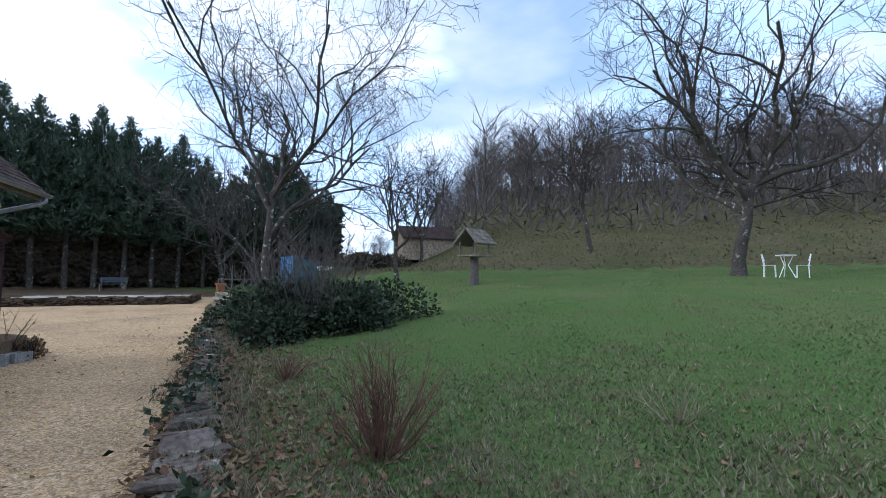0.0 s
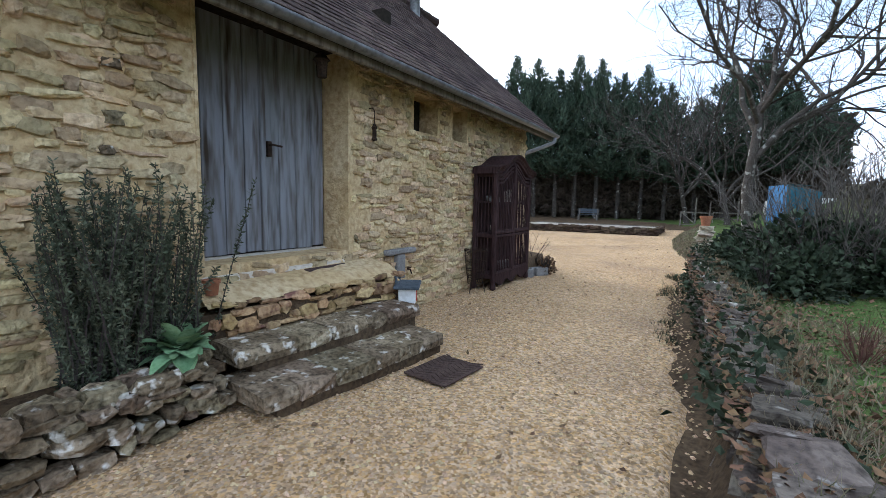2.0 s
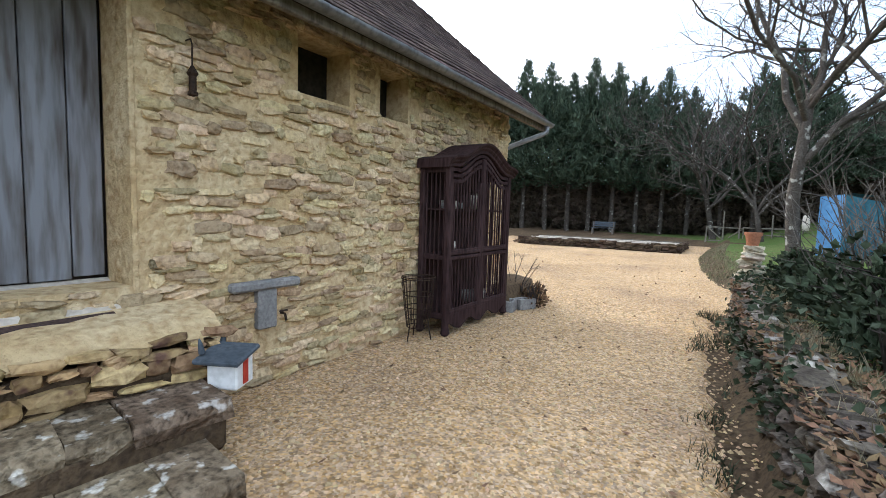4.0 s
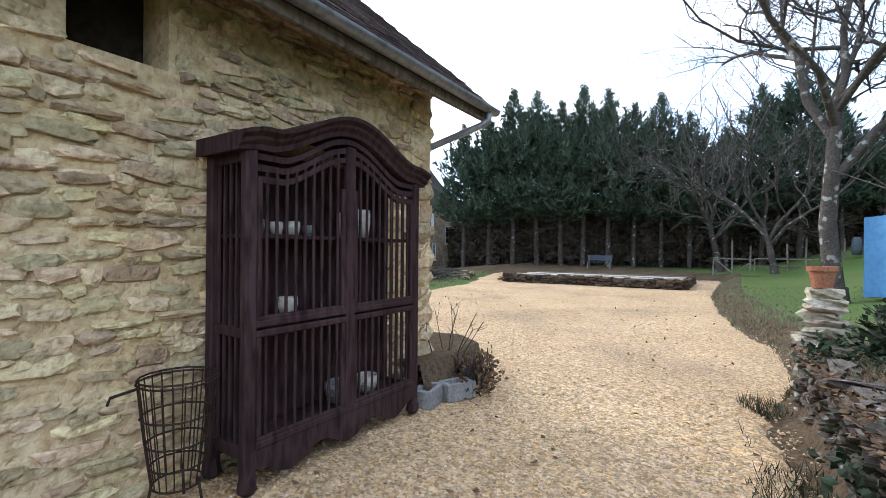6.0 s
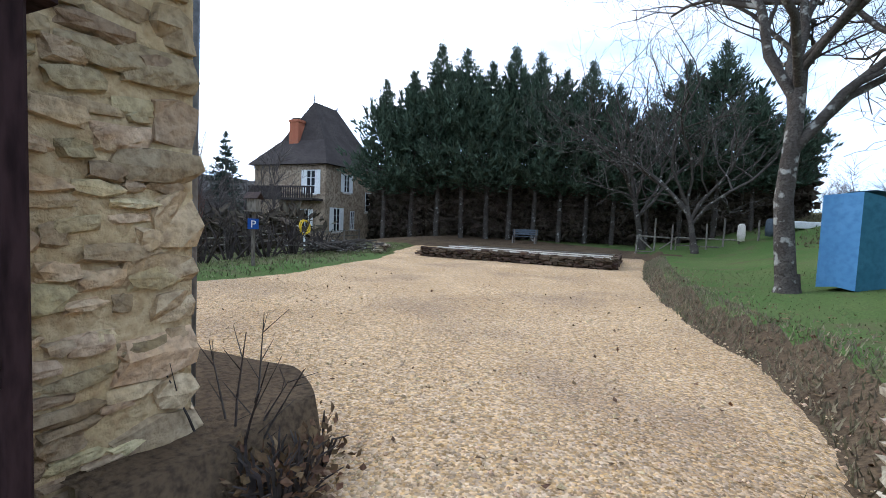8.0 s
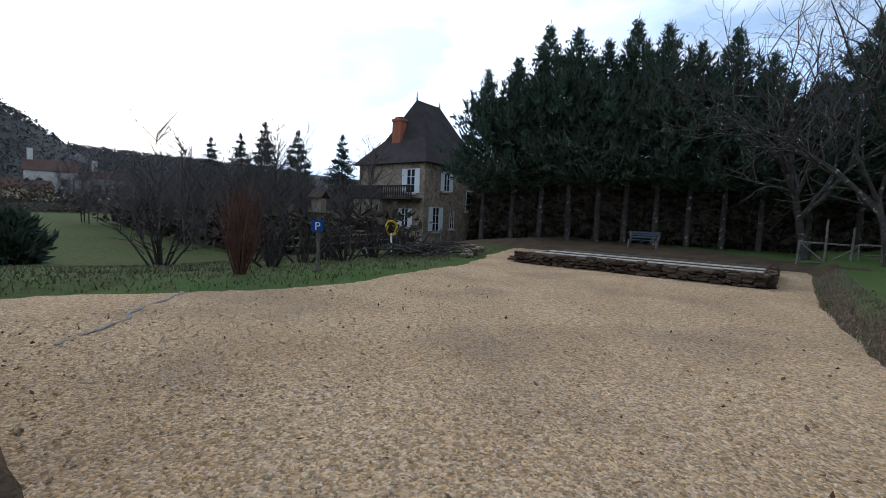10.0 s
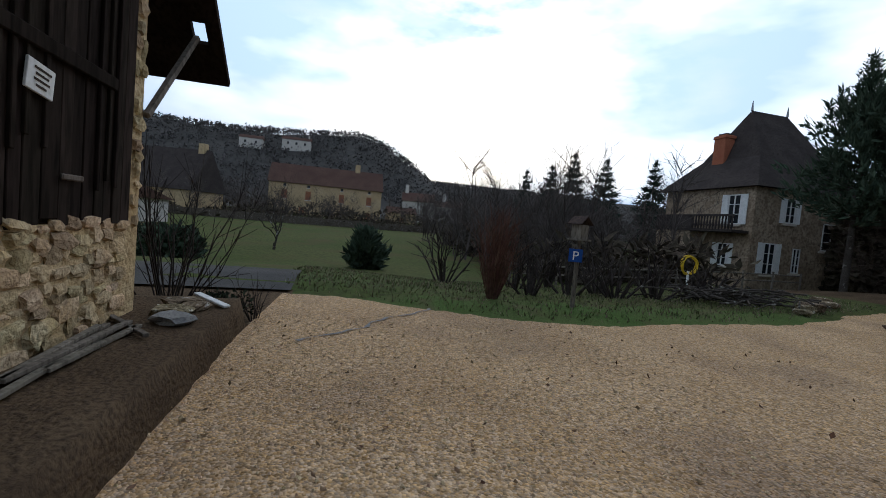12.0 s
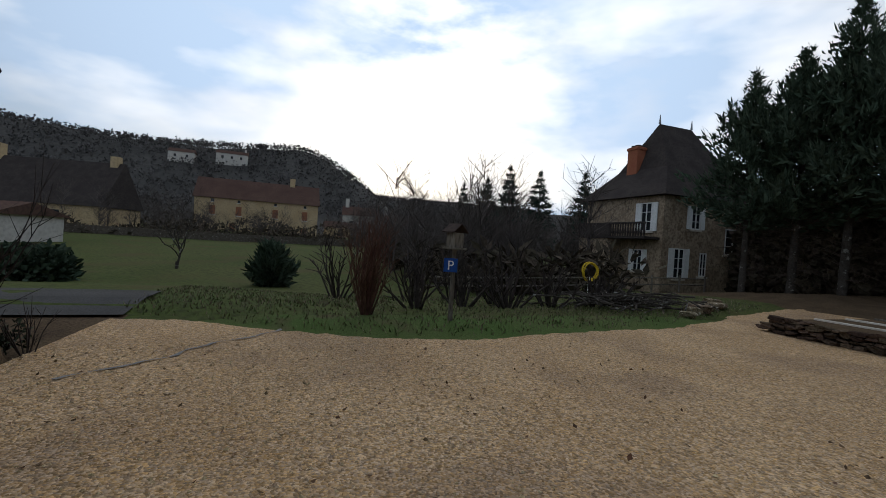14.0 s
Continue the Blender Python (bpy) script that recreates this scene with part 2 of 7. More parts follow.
M_ZINC = material("zinc", (0.22, 0.225, 0.235), (0.30, 0.305, 0.315), (0.15, 0.15, 0.155), scale=3, fine=20, rough=0.45, bump=0.05, metal=0.6)
M_IRON = material("rusty_iron", (0.035, 0.025, 0.02), (0.07, 0.045, 0.032), (0.02, 0.016, 0.014), scale=8, fine=50, rough=0.7, bump=0.2, metal=0.3)
M_WHITE = material("white_paint", (0.72, 0.72, 0.70), (0.80, 0.80, 0.78), (0.6, 0.6, 0.57), scale=3, fine=20, rough=0.5, bump=0.05)
M_BLUE = material("blue_sheet", (0.10, 0.24, 0.42), (0.12, 0.27, 0.46), (0.085, 0.20, 0.36), scale=2, fine=9, rough=0.5, bump=0.1)
M_TEAL = material("teal_sheet", (0.035, 0.11, 0.145), (0.045, 0.13, 0.17), (0.03, 0.09, 0.12), scale=2, fine=9, rough=0.5, bump=0.15)
M_SIGN = material("sign_blue", (0.02, 0.07, 0.26), (0.025, 0.08, 0.30), (0.02, 0.06, 0.22), scale=5, fine=30, rough=0.4, bump=0)
M_YELLOW = material("yellow_plastic", (0.62, 0.42, 0.03), (0.68, 0.48, 0.05), (0.5, 0.34, 0.03), scale=5, fine=30, rough=0.45, bump=0)
M_RED = material("red_plastic", (0.45, 0.05, 0.03), (0.5, 0.07, 0.04), (0.36, 0.04, 0.03), scale=5, fine=30, rough=0.5, bump=0)
M_GREYBLUE = material("slate_plastic", (0.07, 0.085, 0.10), (0.10, 0.115, 0.13), (0.05, 0.06, 0.07), scale=6, fine=30, rough=0.5, bump=0.05)
M_MAT = material("rubber_mat", (0.075, 0.05, 0.043), (0.105, 0.072, 0.06), (0.045, 0.032, 0.028), scale=8, fine=60, bump=0.4)
M_HOUSE = material("house_stone", (0.30, 0.225, 0.155), (0.42, 0.33, 0.235), (0.17, 0.125, 0.088), scale=1.2, fine=6, bump=0.9, dist=0.08, spots=(0.20, 0.145, 0.10), spot_scale=2.6, spot_at=(0.55, 0.66))
M_VILLAGE = material("village_render", (0.50, 0.36, 0.20), (0.57, 0.43, 0.26), (0.39, 0.29, 0.17), scale=0.6, fine=4, bump=0)
M_PALEWALL = material("pale_render", (0.55, 0.51, 0.45), (0.62, 0.58, 0.52), (0.45, 0.41, 0.36), scale=0.6, fine=4, bump=0)
M_SLATE = material("dark_roof", (0.052, 0.043, 0.04), (0.075, 0.062, 0.056), (0.035, 0.03, 0.028), scale=1.0, fine=9, bump=0.5, dist=0.02)
M_VROOF = material("village_roof", (0.10, 0.058, 0.046), (0.13, 0.078, 0.06), (0.07, 0.045, 0.038), scale=0.4, fine=5, bump=0.3)
M_DARKGLASS = material("window_dark", (0.02, 0.022, 0.025), (0.03, 0.032, 0.036), (0.015, 0.016, 0.018), scale=3, fine=10, rough=0.12, bump=0, spec=0.5)
M_ASPHALT = material("asphalt", (0.075, 0.072, 0.07), (0.10, 0.096, 0.092), (0.055, 0.053, 0.05), scale=0.8, fine=30, bump=0.4)
# near-black base colour stands in for the shade inside the barn
M_SHADE_IN = material("interior_shade", (0.03, 0.025, 0.02), (0.045, 0.036, 0.028), (0.02, 0.017, 0.014), scale=2, fine=15, bump=0.4)
M_ROUGH = material("tussock", (0.10, 0.10, 0.045), (0.14, 0.115, 0.065), (0.085, 0.07, 0.045), scale=0.4, fine=5, bump=0, vary=0.4, island=True)
M_PASTURE = material("pasture", (0.066, 0.088, 0.026), (0.092, 0.10, 0.036), (0.045, 0.05, 0.022), scale=0.12, fine=6, bump=0.6, dist=0.05, spots=(0.085, 0.072, 0.034), spot_scale=0.3, spot_at=(0.52, 0.72))
M_HILLGROUND = material("wooded_ground", (0.07, 0.066, 0.06), (0.09, 0.084, 0.076), (0.056, 0.053, 0.05), scale=0.03, fine=0.5, bump=0)
M_CONCRETE = material("concrete_block", (0.22, 0.215, 0.205), (0.29, 0.28, 0.265), (0.15, 0.145, 0.14), scale=6, fine=40, bump=0.5)


# ---- mesh builders ----
class Mesh:
    """Gathers vertices and faces for one mesh object."""

    def __init__(self):
        self.v, self.f = [], []

    def add(self, verts, faces):
        k = len(self.v)
        self.v.extend(verts)
        self.f.extend([tuple(i + k for i in q) for q in faces])

    def box(self, x0, x1, y0, y1, z0, z1, b=0.0, m=None):
        """A box with its edges cut by b."""
        sx, sy, sz = (x1 - x0) / 2, (y1 - y0) / 2, (z1 - z0) / 2
        c = Vector(((x0 + x1) / 2, (y0 + y1) / 2, (z0 + z1) / 2))
        b = min(b, 0.45 * min(abs(sx), abs(sy), abs(sz)) * 2)
        if b <= 0:
            vs = [c + Vector((i * sx, j * sy, k * sz)) for i in (-1, 1) for j in (-1, 1) for k in (-1, 1)]
            fs = [(0, 1, 3, 2), (4, 6, 7, 5), (0, 4, 5, 1), (2, 3, 7, 6), (0, 2, 6, 4), (1, 5, 7, 3)]
        else:
            vs, fs = [], []
            for i in (-1, 1):
                for j in (-1, 1):
                    for k in (-1, 1):
                        vs += [c + Vector((i * sx, j * (sy - b), k * (sz - b))), c + Vector((i * (sx - b), j * sy, k * (sz - b))), c + Vector((i * (sx - b), j * (sy - b), k * sz))]
            q = lambda i, j, k, a: (((i > 0) * 4 + (j > 0) * 2 + (k > 0)) * 3 + a)
            for s in (-1, 1):
                fs += [(q(s, -1, -1, 0), q(s, 1, -1, 0), q(s, 1, 1, 0), q(s, -1, 1, 0)), (q(-1, s, -1, 1), q(1, s, -1, 1), q(1, s, 1, 1), q(-1, s, 1, 1)), (q(-1, -1, s, 2), q(1, -1, s, 2), q(1, 1, s, 2), q(-1, 1, s, 2))]
                for u in (-1, 1):
                    fs += [(q(-1, s, u, 1), q(1, s, u, 1), q(1, s, u, 2), q(-1, s, u, 2)), (q(s, -1, u, 0), q(s, 1, u, 0), q(s, 1, u, 2), q(s, -1, u, 2)), (q(s, u, -1, 0), q(s, u, 1, 0), q(s, u, 1, 1), q(s, u, -1, 1))]
                    for w in (-1, 1):
                        fs.append((q(s, u, w, 0), q(s, u, w, 1), q(s, u, w, 2)))
        if m is not None:
            vs = [m @ p for p in vs]
        self.add([tuple(p) for p in vs], fs)
        return self

    def tube(self, pts, radii, n=6, cap=True):
        """A tapered tube along points."""
        pts = [Vector(p) for p in pts]
        if not hasattr(radii, "__len__"):
            radii = [radii] * len(pts)
        k, side = len(self.v), None
        for i, p in enumerate(pts):
            d = (pts[min(i + 1, len(pts) - 1)] - pts[max(i - 1, 0)]).normalized()
            if side is None or abs(side.dot(d)) > 0.99:
                side = d.orthogonal().normalized()
            side = (side - d * side.dot(d)).normalized()
            up = d.cross(side)
            for j in range(n):
                a = 2 * math.pi * j / n
                self.v.append(tuple(p + (side * math.cos(a) + up * math.sin(a)) * radii[i]))
        for i in range(len(pts) - 1):
            for j in range(n):
                self.f.append((k + i * n + j, k + i * n + (j + 1) % n, k + (i + 1) * n + (j + 1) % n, k + (i + 1) * n + j))
        if cap and n > 2:
            self.f.append(tuple(k + j for j in reversed(range(n))))
            self.f.append(tuple(k + (len(pts) - 1) * n + j for j in range(n)))
        return self

    def lathe(self, prof, n=20, at=(0, 0, 0), axis="z"):
        """Turns a profile of (radius, height) round an axis."""
        k = len(self.v)
        for r, h in prof:
            for j in range(n):
                a = 2 * math.pi * j / n
                x, y = r * math.cos(a), r * math.sin(a)
                p = (x, y, h) if axis == "z" else ((h, x, y) if axis == "x" else (x, h, y))
                self.v.append((p[0] + at[0], p[1] + at[1], p[2] + at[2]))
        for i in range(len(prof) - 1):
            for j in range(n):
                self.f.append((k + i * n + j, k + i * n + (j + 1) % n, k + (i + 1) * n + (j + 1) % n, k + (i + 1) * n + j))
        return self

    def done(self, name, mat, parent=None, label="", smooth=False, recalc=True):
        me = bpy.data.meshes.new(name)
        me.from_pydata([tuple(p) for p in self.v], [], self.f)
        if recalc:
            bm = bmesh.new()
            bm.from_mesh(me)
            bmesh.ops.recalc_face_normals(bm, faces=bm.faces)
            bm.to_mesh(me)
            bm.free()
        me.materials.append(mat)
        if smooth:
            me.polygons.foreach_set("use_smooth", [True] * len(me.polygons))
        ob = new(name, me)
        if parent is not None:
            ob.parent = parent
        if label:
            tagged(ob, label)
        return ob


def thing(name, label, category, place=(0, 0, 0), turn=0.0, group="", kind=""):
    """An empty at the base of a thing, to hold its parts."""
    ob = new(name)
    ob.matrix_basis = pose(*place, 0, 0, turn)
    return tagged(ob, label, category, group, kind)


def rock_template(seed, amount=0.2, corner=(1.0, 0.95, 0.82)):
    """A rough unit stone of 26 corners."""
    r = random.Random(seed)
    vs, idx, fs = [], {}, []
    for i in range(3):
        for j in range(3):
            for k in range(3):
                if (i, j, k) != (1, 1, 1):
                    p = Vector((i - 1, j - 1, k - 1))
                    n = sum(1 for q in p if q)
                    p *= corner[n - 1] if n else 1
                    p += Vector((r.uniform(-1, 1), r.uniform(-1, 1), r.uniform(-1, 1))) * amount
                    idx[(i, j, k)] = len(vs)
                    vs.append(tuple(p * 0.5))
    for ax in range(3):
        for s in (0, 2):
            for a in range(2):
                for b in range(2):
                    q = []
                    for u, w in ((a, b), (a + 1, b), (a + 1, b + 1), (a, b + 1)):
                        c = [0, 0, 0]
                        c[ax], c[(ax + 1) % 3], c[(ax + 2) % 3] = s, u, w
                        q.append(idx[tuple(c)])
                    fs.append(tuple(q) if s else tuple(reversed(q)))
    return vs, fs


ROCKS = [rock_template(100 + i) for i in range(16)]
RUBBLE = [rock_template(700 + i, 0.26, (1.0, 0.92, 0.74)) for i in range(16)]
ROCK_MESH = {}


def rock_mesh(i, mat, rocks=ROCKS):
    key = (i, mat.name, rocks is ROCKS)
    if key not in ROCK_MESH:
        me = bpy.data.meshes.new("stone")
        me.from_pydata(rocks[i][0], [], rocks[i][1])
        me.materials.append(mat)
        ROCK_MESH[key] = me
    return ROCK_MESH[key]


def courses(width, lo, hi, hmin, hmax, wmin, wmax, r):
    """Uneven courses of rubble: u, v, width and height of each stone."""
    v = lo
    while v < hi:
        h = r.uniform(hmin, hmax)
        u = -r.uniform(0, wmax)
        while u < width:
            w = r.uniform(wmin, wmax)
            yield u + w / 2, v + h / 2 + r.uniform(-0.45, 0.45) * h, w, h * r.uniform(0.7, 1.3)
            u += w
        v += h


def lay_stones(name, parent, stones, frame_m, mat, mat_far, near, depth=(0.05, 0.09), limit=300, seed=1, joint=0.02, rocks=ROCKS):
    """Stones at (u, v, w, h) on a plane: those that near() picks are pieces of their own, the others one joined mesh."""
    r = random.Random(seed)
    rest, made = Mesh(), 0
    for u, v, w, h in stones:
        i, d = r.randrange(16), r.uniform(*depth)
        m = frame_m @ Matrix.Translation((u, v, 0)) @ Matrix.Rotation(r.uniform(-0.14, 0.14), 4, "Z") @ Matrix.Diagonal((max(w - joint, 0.03), max(h - joint, 0.02), d, 1))
        if made < limit and near(u, v):
            ob = new(name, rock_mesh(i, mat, rocks))
            ob.parent, ob.matrix_basis = parent, m
            made += 1
        else:
            rest.add([tuple(m @ Vector(p)) for p in rocks[i][0]], rocks[i][1])
    if rest.v:
        tagged(rest.done("rubble" if name == "stone" else name + "s", mat_far, parent, recalc=False), kind="stuff")


# plane with u along +y, v up, normal +x
FRONT = Matrix(((0, 0, 1, 0), (1, 0, 0, 0), (0, 1, 0, 0), (0, 0, 0, 1)))
# plane with u along -x, v up, normal +y
GABLE = Matrix(((-1, 0, 0, 0), (0, 0, 1, 10.9), (0, 1, 0, 0), (0, 0, 0, 1)))


def smooth(x, a, b):
    t = np.clip((x - a) / (b - a), 0, 1)
    return t * t * (3 - 2 * t)


def right_edge(y):
    """Where gravel meets the wall's foot and the lawn's bank."""
    return float(np.interp(y, [-30, -3, 0.5, 1.2, 3, 6, 9, 12.2, 13.6, 15.5, 17, 20, 24, 30, 34], [6.5, 6.0, 4.9, 3.9, 3.87, 3.73, 3.43, 3.36, 3.6, 3.5, 3.05, 2.65, 2.35, 2.4, 2.5]))


def left_edge(y):
    """Where the court meets the verge and the terrace."""
    return float(np.interp(y, [-30, 11.0, 11.9, 12.0, 13.2, 15, 16.7, 18.4, 21, 23.5, 26, 28, 33, 34], [-0.1, -0.1, -0.1, -8.4, -8.2, -7.1, -6.4, -6.3, -6.8, -7.1, -7.9, -8.8, -10.4, -10.5]))


def ground_height(x, y):
    """The lie of the land, for arrays."""
    x, y = np.asarray(x, float), np.asarray(y, float)
    re = np.interp(y, [-30, -3, 0.5, 1.2, 3, 6, 9, 12.2, 13.6, 15.5, 17, 20, 24, 30, 34, 60], [6.5, 6.0, 4.9, 3.9, 3.87, 3.73, 3.43, 3.36, 3.6, 3.5, 3.05, 2.65, 2.35, 2.4, 2.5, 2.5])
    back = smooth(y, 33, 37)
    step = np.where(y < 12.6, 0.2, 0.5)
    d = x - re
    fade = smooth(y, 0.2, 2.0)
    lawn = (0.42 - 0.12 * smooth(y, 12, 20)) * np.clip(d / step, 0, 1) * fade
    lawn = lawn + 0.055 * np.clip(x - 4, 0, 60) * fade + 0.04 * np.clip(y, 0, 60) * np.clip((x - 5) / 7, 0, 1)
    s = 0.68 * x + 0.74 * y - 27.5
    az = np.degrees(np.arctan2(x - 4, np.maximum(y, 0.1)))
    wt = np.clip((az - 19) / 9, 0, 1) * (y > -60)
    bank = 0.2 * np.clip(s, 0, 16) + 0.2 * np.clip(s - 16, 0, 60) + 0.05 * np.clip(s - 76, 0, 200)
    right = np.where(x > re, lawn + wt * bank, 0)
    le = np.interp(y, [-30, 11.0, 12.0, 13.2, 15, 16.7, 18.4, 21, 23.5, 26, 28, 33, 60], [-8.4, -8.4, -8.4, -8.2, -7.1, -6.4, -6.3, -6.8, -7.1, -7.9, -8.8, -10.4, -11])
    e = np.clip(le - x, 0, None)
    left = 0.12 * smooth(e, 0, 0.6) - 0.12 * smooth(e, 2, 4) - 0.75 * smooth(e, 3, 13) + 0.03 * np.clip(-x - 25, 0, 70)
    hill = 62 * np.exp(-((x + 350) / 95) ** 2) * (1 - smooth(y, 20, 135)) * (0.93 + 0.07 * np.sin(y * 0.021))
    hill2 = 52 * np.exp(-((x + 560) / 120) ** 2)
    base = -0.03 + 0.35 * back * smooth(x, -20, -10)
    z = base + right + left + hill + hill2 + 9 * smooth(y, 120, 420) * smooth(x, -260, -40)
    return z


def lerp_at(v, xs, ys):
    if v <= xs[0]:
        return ys[0]
    for i in range(1, len(xs)):
        if v <= xs[i]:
            return ys[i - 1] + (ys[i] - ys[i - 1]) * (v - xs[i - 1]) / (xs[i] - xs[i - 1])
    return ys[-1]


NEAR_X, NEAR_Y = np.arange(-34, 34.01, 0.25), np.arange(-8, 50.01, 0.25)
NEAR_Z = ground_height(*np.meshgrid(NEAR_X, NEAR_Y)).tolist()
FAR_X, FAR_Y = np.arange(-640, 140.1, 4.0), np.arange(-360, 360.1, 4.0)
FAR_Z = ground_height(*np.meshgrid(FAR_X, FAR_Y)).tolist()


def ground_z(x, y):
    """The land's height at one place, from a table."""
    if -34 < x < 33.7 and -8 < y < 49.7:
        z, u, v = NEAR_Z, (x + 34) * 4, (y + 8) * 4
    else:
        z, u, v = FAR_Z, (min(max(x, -639), 139) + 640) / 4, (min(max(y, -359), 359) + 360) / 4
    i, j = int(u), int(v)
    u, v = u - i, v - j
    return (z[j][i] * (1 - u) + z[j][i + 1] * u) * (1 - v) + (z[j + 1][i] * (1 - u) + z[j + 1][i + 1] * u) * v


# ---- ground ----
def spaced(marks):
    """Coordinates that grow coarser away from the middle."""
    out = []
    for a, b, step in marks:
        out += list(np.arange(a, b, step))
    return np.array(out)


gx = spaced([(-900, -200, 25), (-200, -40, 6), (-40, -12, 1.4), (-12, 2, 0.5), (2, 9, 0.2), (9, 40, 1.0), (40, 130, 5), (130, 901, 35)])
gy = spaced([(-600, -60, 30), (-60, -6, 3), (-6, 20, 0.3), (20, 48, 0.7), (48, 140, 5), (140, 900, 30)])
GX, GY = np.meshgrid(gx, gy)
GZ = ground_height(GX, GY)
bump = np.array([noise.noise(Vector((x * 0.45, y * 0.45, 0))) for x, y in zip(GX.ravel(), GY.ravel())]).reshape(GX.shape)
far_bump = np.array([noise.noise(Vector((x * 0.02, y * 0.02, 3))) for x, y in zip(GX.ravel(), GY.ravel())]).reshape(GX.shape)
soft = np.clip((GX - np.vectorize(right_edge)(GY) - 0.3) / 2, 0, 1) + np.clip((np.vectorize(left_edge)(GY) - GX) / 3, 0, 1) * (GX < -9)
GZ = GZ + bump * 0.05 * np.clip(soft, 0, 1) + far_bump * 5 * np.clip((np.hypot(GX, GY) - 150) / 200, 0, 1)
gm = Mesh()
nx = len(gx)
gm.v = list(zip(GX.ravel().tolist(), GY.ravel().tolist(), GZ.ravel().tolist()))
gm.f = [(j * nx + i, j * nx + i + 1, (j + 1) * nx + i + 1, (j + 1) * nx + i) for j in range(len(gy) - 1) for i in range(nx - 1)]
ground = gm.done("ground", M_GRASS, smooth=True, recalc=False)
ground.data.materials.append(M_MEADOW)
ground.data.materials.append(M_EARTH)
ground.data.materials.append(M_HILLGROUND)
ground.data.materials.append(M_PASTURE)
slots = []
for j in range(len(gy) - 1):
    for i in range(nx - 1):
        x, y = gx[i] + 0.1, gy[j] + 0.15
        s = 0.68 * x + 0.74 * y - 27.5
        re = right_edge(min(y, 34))
        slot = 0
        if s > 0 and x > 10 or x < -130 or math.hypot(x, y) > 140:
            slot = 1
        if re - 0.4 < x < re + (0.42 + 0.25 * bump[j, i]) and 12 < y < 33:
            slot = 2
        if re - 6 < x < re + 0.3 and -3 < y < 34 or (33 < y < 60 and -20 < x < 10 and not s > 0):
            slot = 2
        if -8.6 < x < -5 and 8.5 < y < 12.3:
            slot = 2
        if x < -8 and slot == 0:
            slot = 4
        if x < -140:
            slot = 3
        slots.append(slot)
ground.data.polygons.foreach_set("material_index", slots)
tagged(ground, "rolling lawn, rough bank and fields of winter grass", "ground", kind="structure")

# gravel path and court: one sheet with a ragged edge
gr = Mesh()
rows_y = list(np.arange(-9, 34.01, 0.16))
rg = random.Random(5)
NC = 44
for y in rows_y:
    a = left_edge(y) + rg.uniform(-0.06, 0.06) + 0.15 * noise.noise(Vector((y * 0.7, 1, 0)))
    b = right_edge(y) + 0.04 - (0.22 if 1 < y < 12 else 0.0) + rg.uniform(-0.05, 0.05) + 0.14 * noise.noise(Vector((y * 0.9, 5, 0)))
    for i in range(NC + 1):
        x = a + (b - a) * i / NC
        z = 0.004 + 0.022 * noise.noise(Vector((x * 0.8, y * 0.8, 2))) + 0.012 * noise.noise(Vector((x * 4, y * 4, 7)))
        if i in (0, NC):
            z -= 0.05
        gr.v.append((x, y, z))
for j in range(len(rows_y) - 1):
    for i in range(NC):
        k = j * (NC + 1) + i
        gr.f.append((k, k + 1, k + NC + 2, k + NC + 1))
tagged(gr.done("gravel_court", M_GRAVEL, smooth=True, recalc=False), "beige limestone gravel path widening to a court", "gravel", kind="structure")

# loose pebbles near the walk
pb = Mesh()
rp = random.Random(11)
for i in range(15000):
    y = rp.uniform(1.5, 17) if i % 3 else rp.uniform(2, 26)
    a, b = (0.1 if y < 11.5 else max(left_edge(y), -6)), right_edge(y)
    x = rp.uniform(a, b + 0.15)
    s = rp.uniform(0.006, 0.017) * (1.5 if rp.random() < 0.08 else 1)
    t = rp.uniform(0, 6.3)
    c, sn = math.cos(t), math.sin(t)
    pts = [(-1, -.7, 0), (1, -.6, 0), (.9, .8, 0), (-.8, .7, 0), (rp.uniform(-.4, .4), rp.uniform(-.3, .3), 0.9)]
    z = 0.006 + 0.022 * noise.noise(Vector((x * 0.8, y * 0.8, 2))) + 0.012 * noise.noise(Vector((x * 4, y * 4, 7)))
    pb.add([(x + s * (p[0] * c - p[1] * sn), y + s * (p[0] * sn + p[1] * c), z + s * p[2]) for p in pts], [(0, 1, 4), (1, 2, 4), (2, 3, 4), (3, 0, 4)])
tagged(pb.done("loose_gravel", M_PEBBLE, recalc=False), "loose beige gravel stones on the path", "gravel", kind="stuff")

# road past the rear of the barn
rd = Mesh()
for i in range(40):
    y = -40 + i * 1.34
    for x in (-11.1, -9.7, -8.3):
        xx = x + 0.04 * (12 - y)
        rd.v.append((xx, y, ground_z(xx, y) + 0.05))
rd.f = [(i * 3 + k, i * 3 + k + 1, i * 3 + k + 4, i * 3 + k + 3) for i in range(39) for k in range(2)]
tagged(rd.done("road", M_ASPHALT, recalc=False), "narrow grey asphalt lane behind the barn", "road", kind="structure")

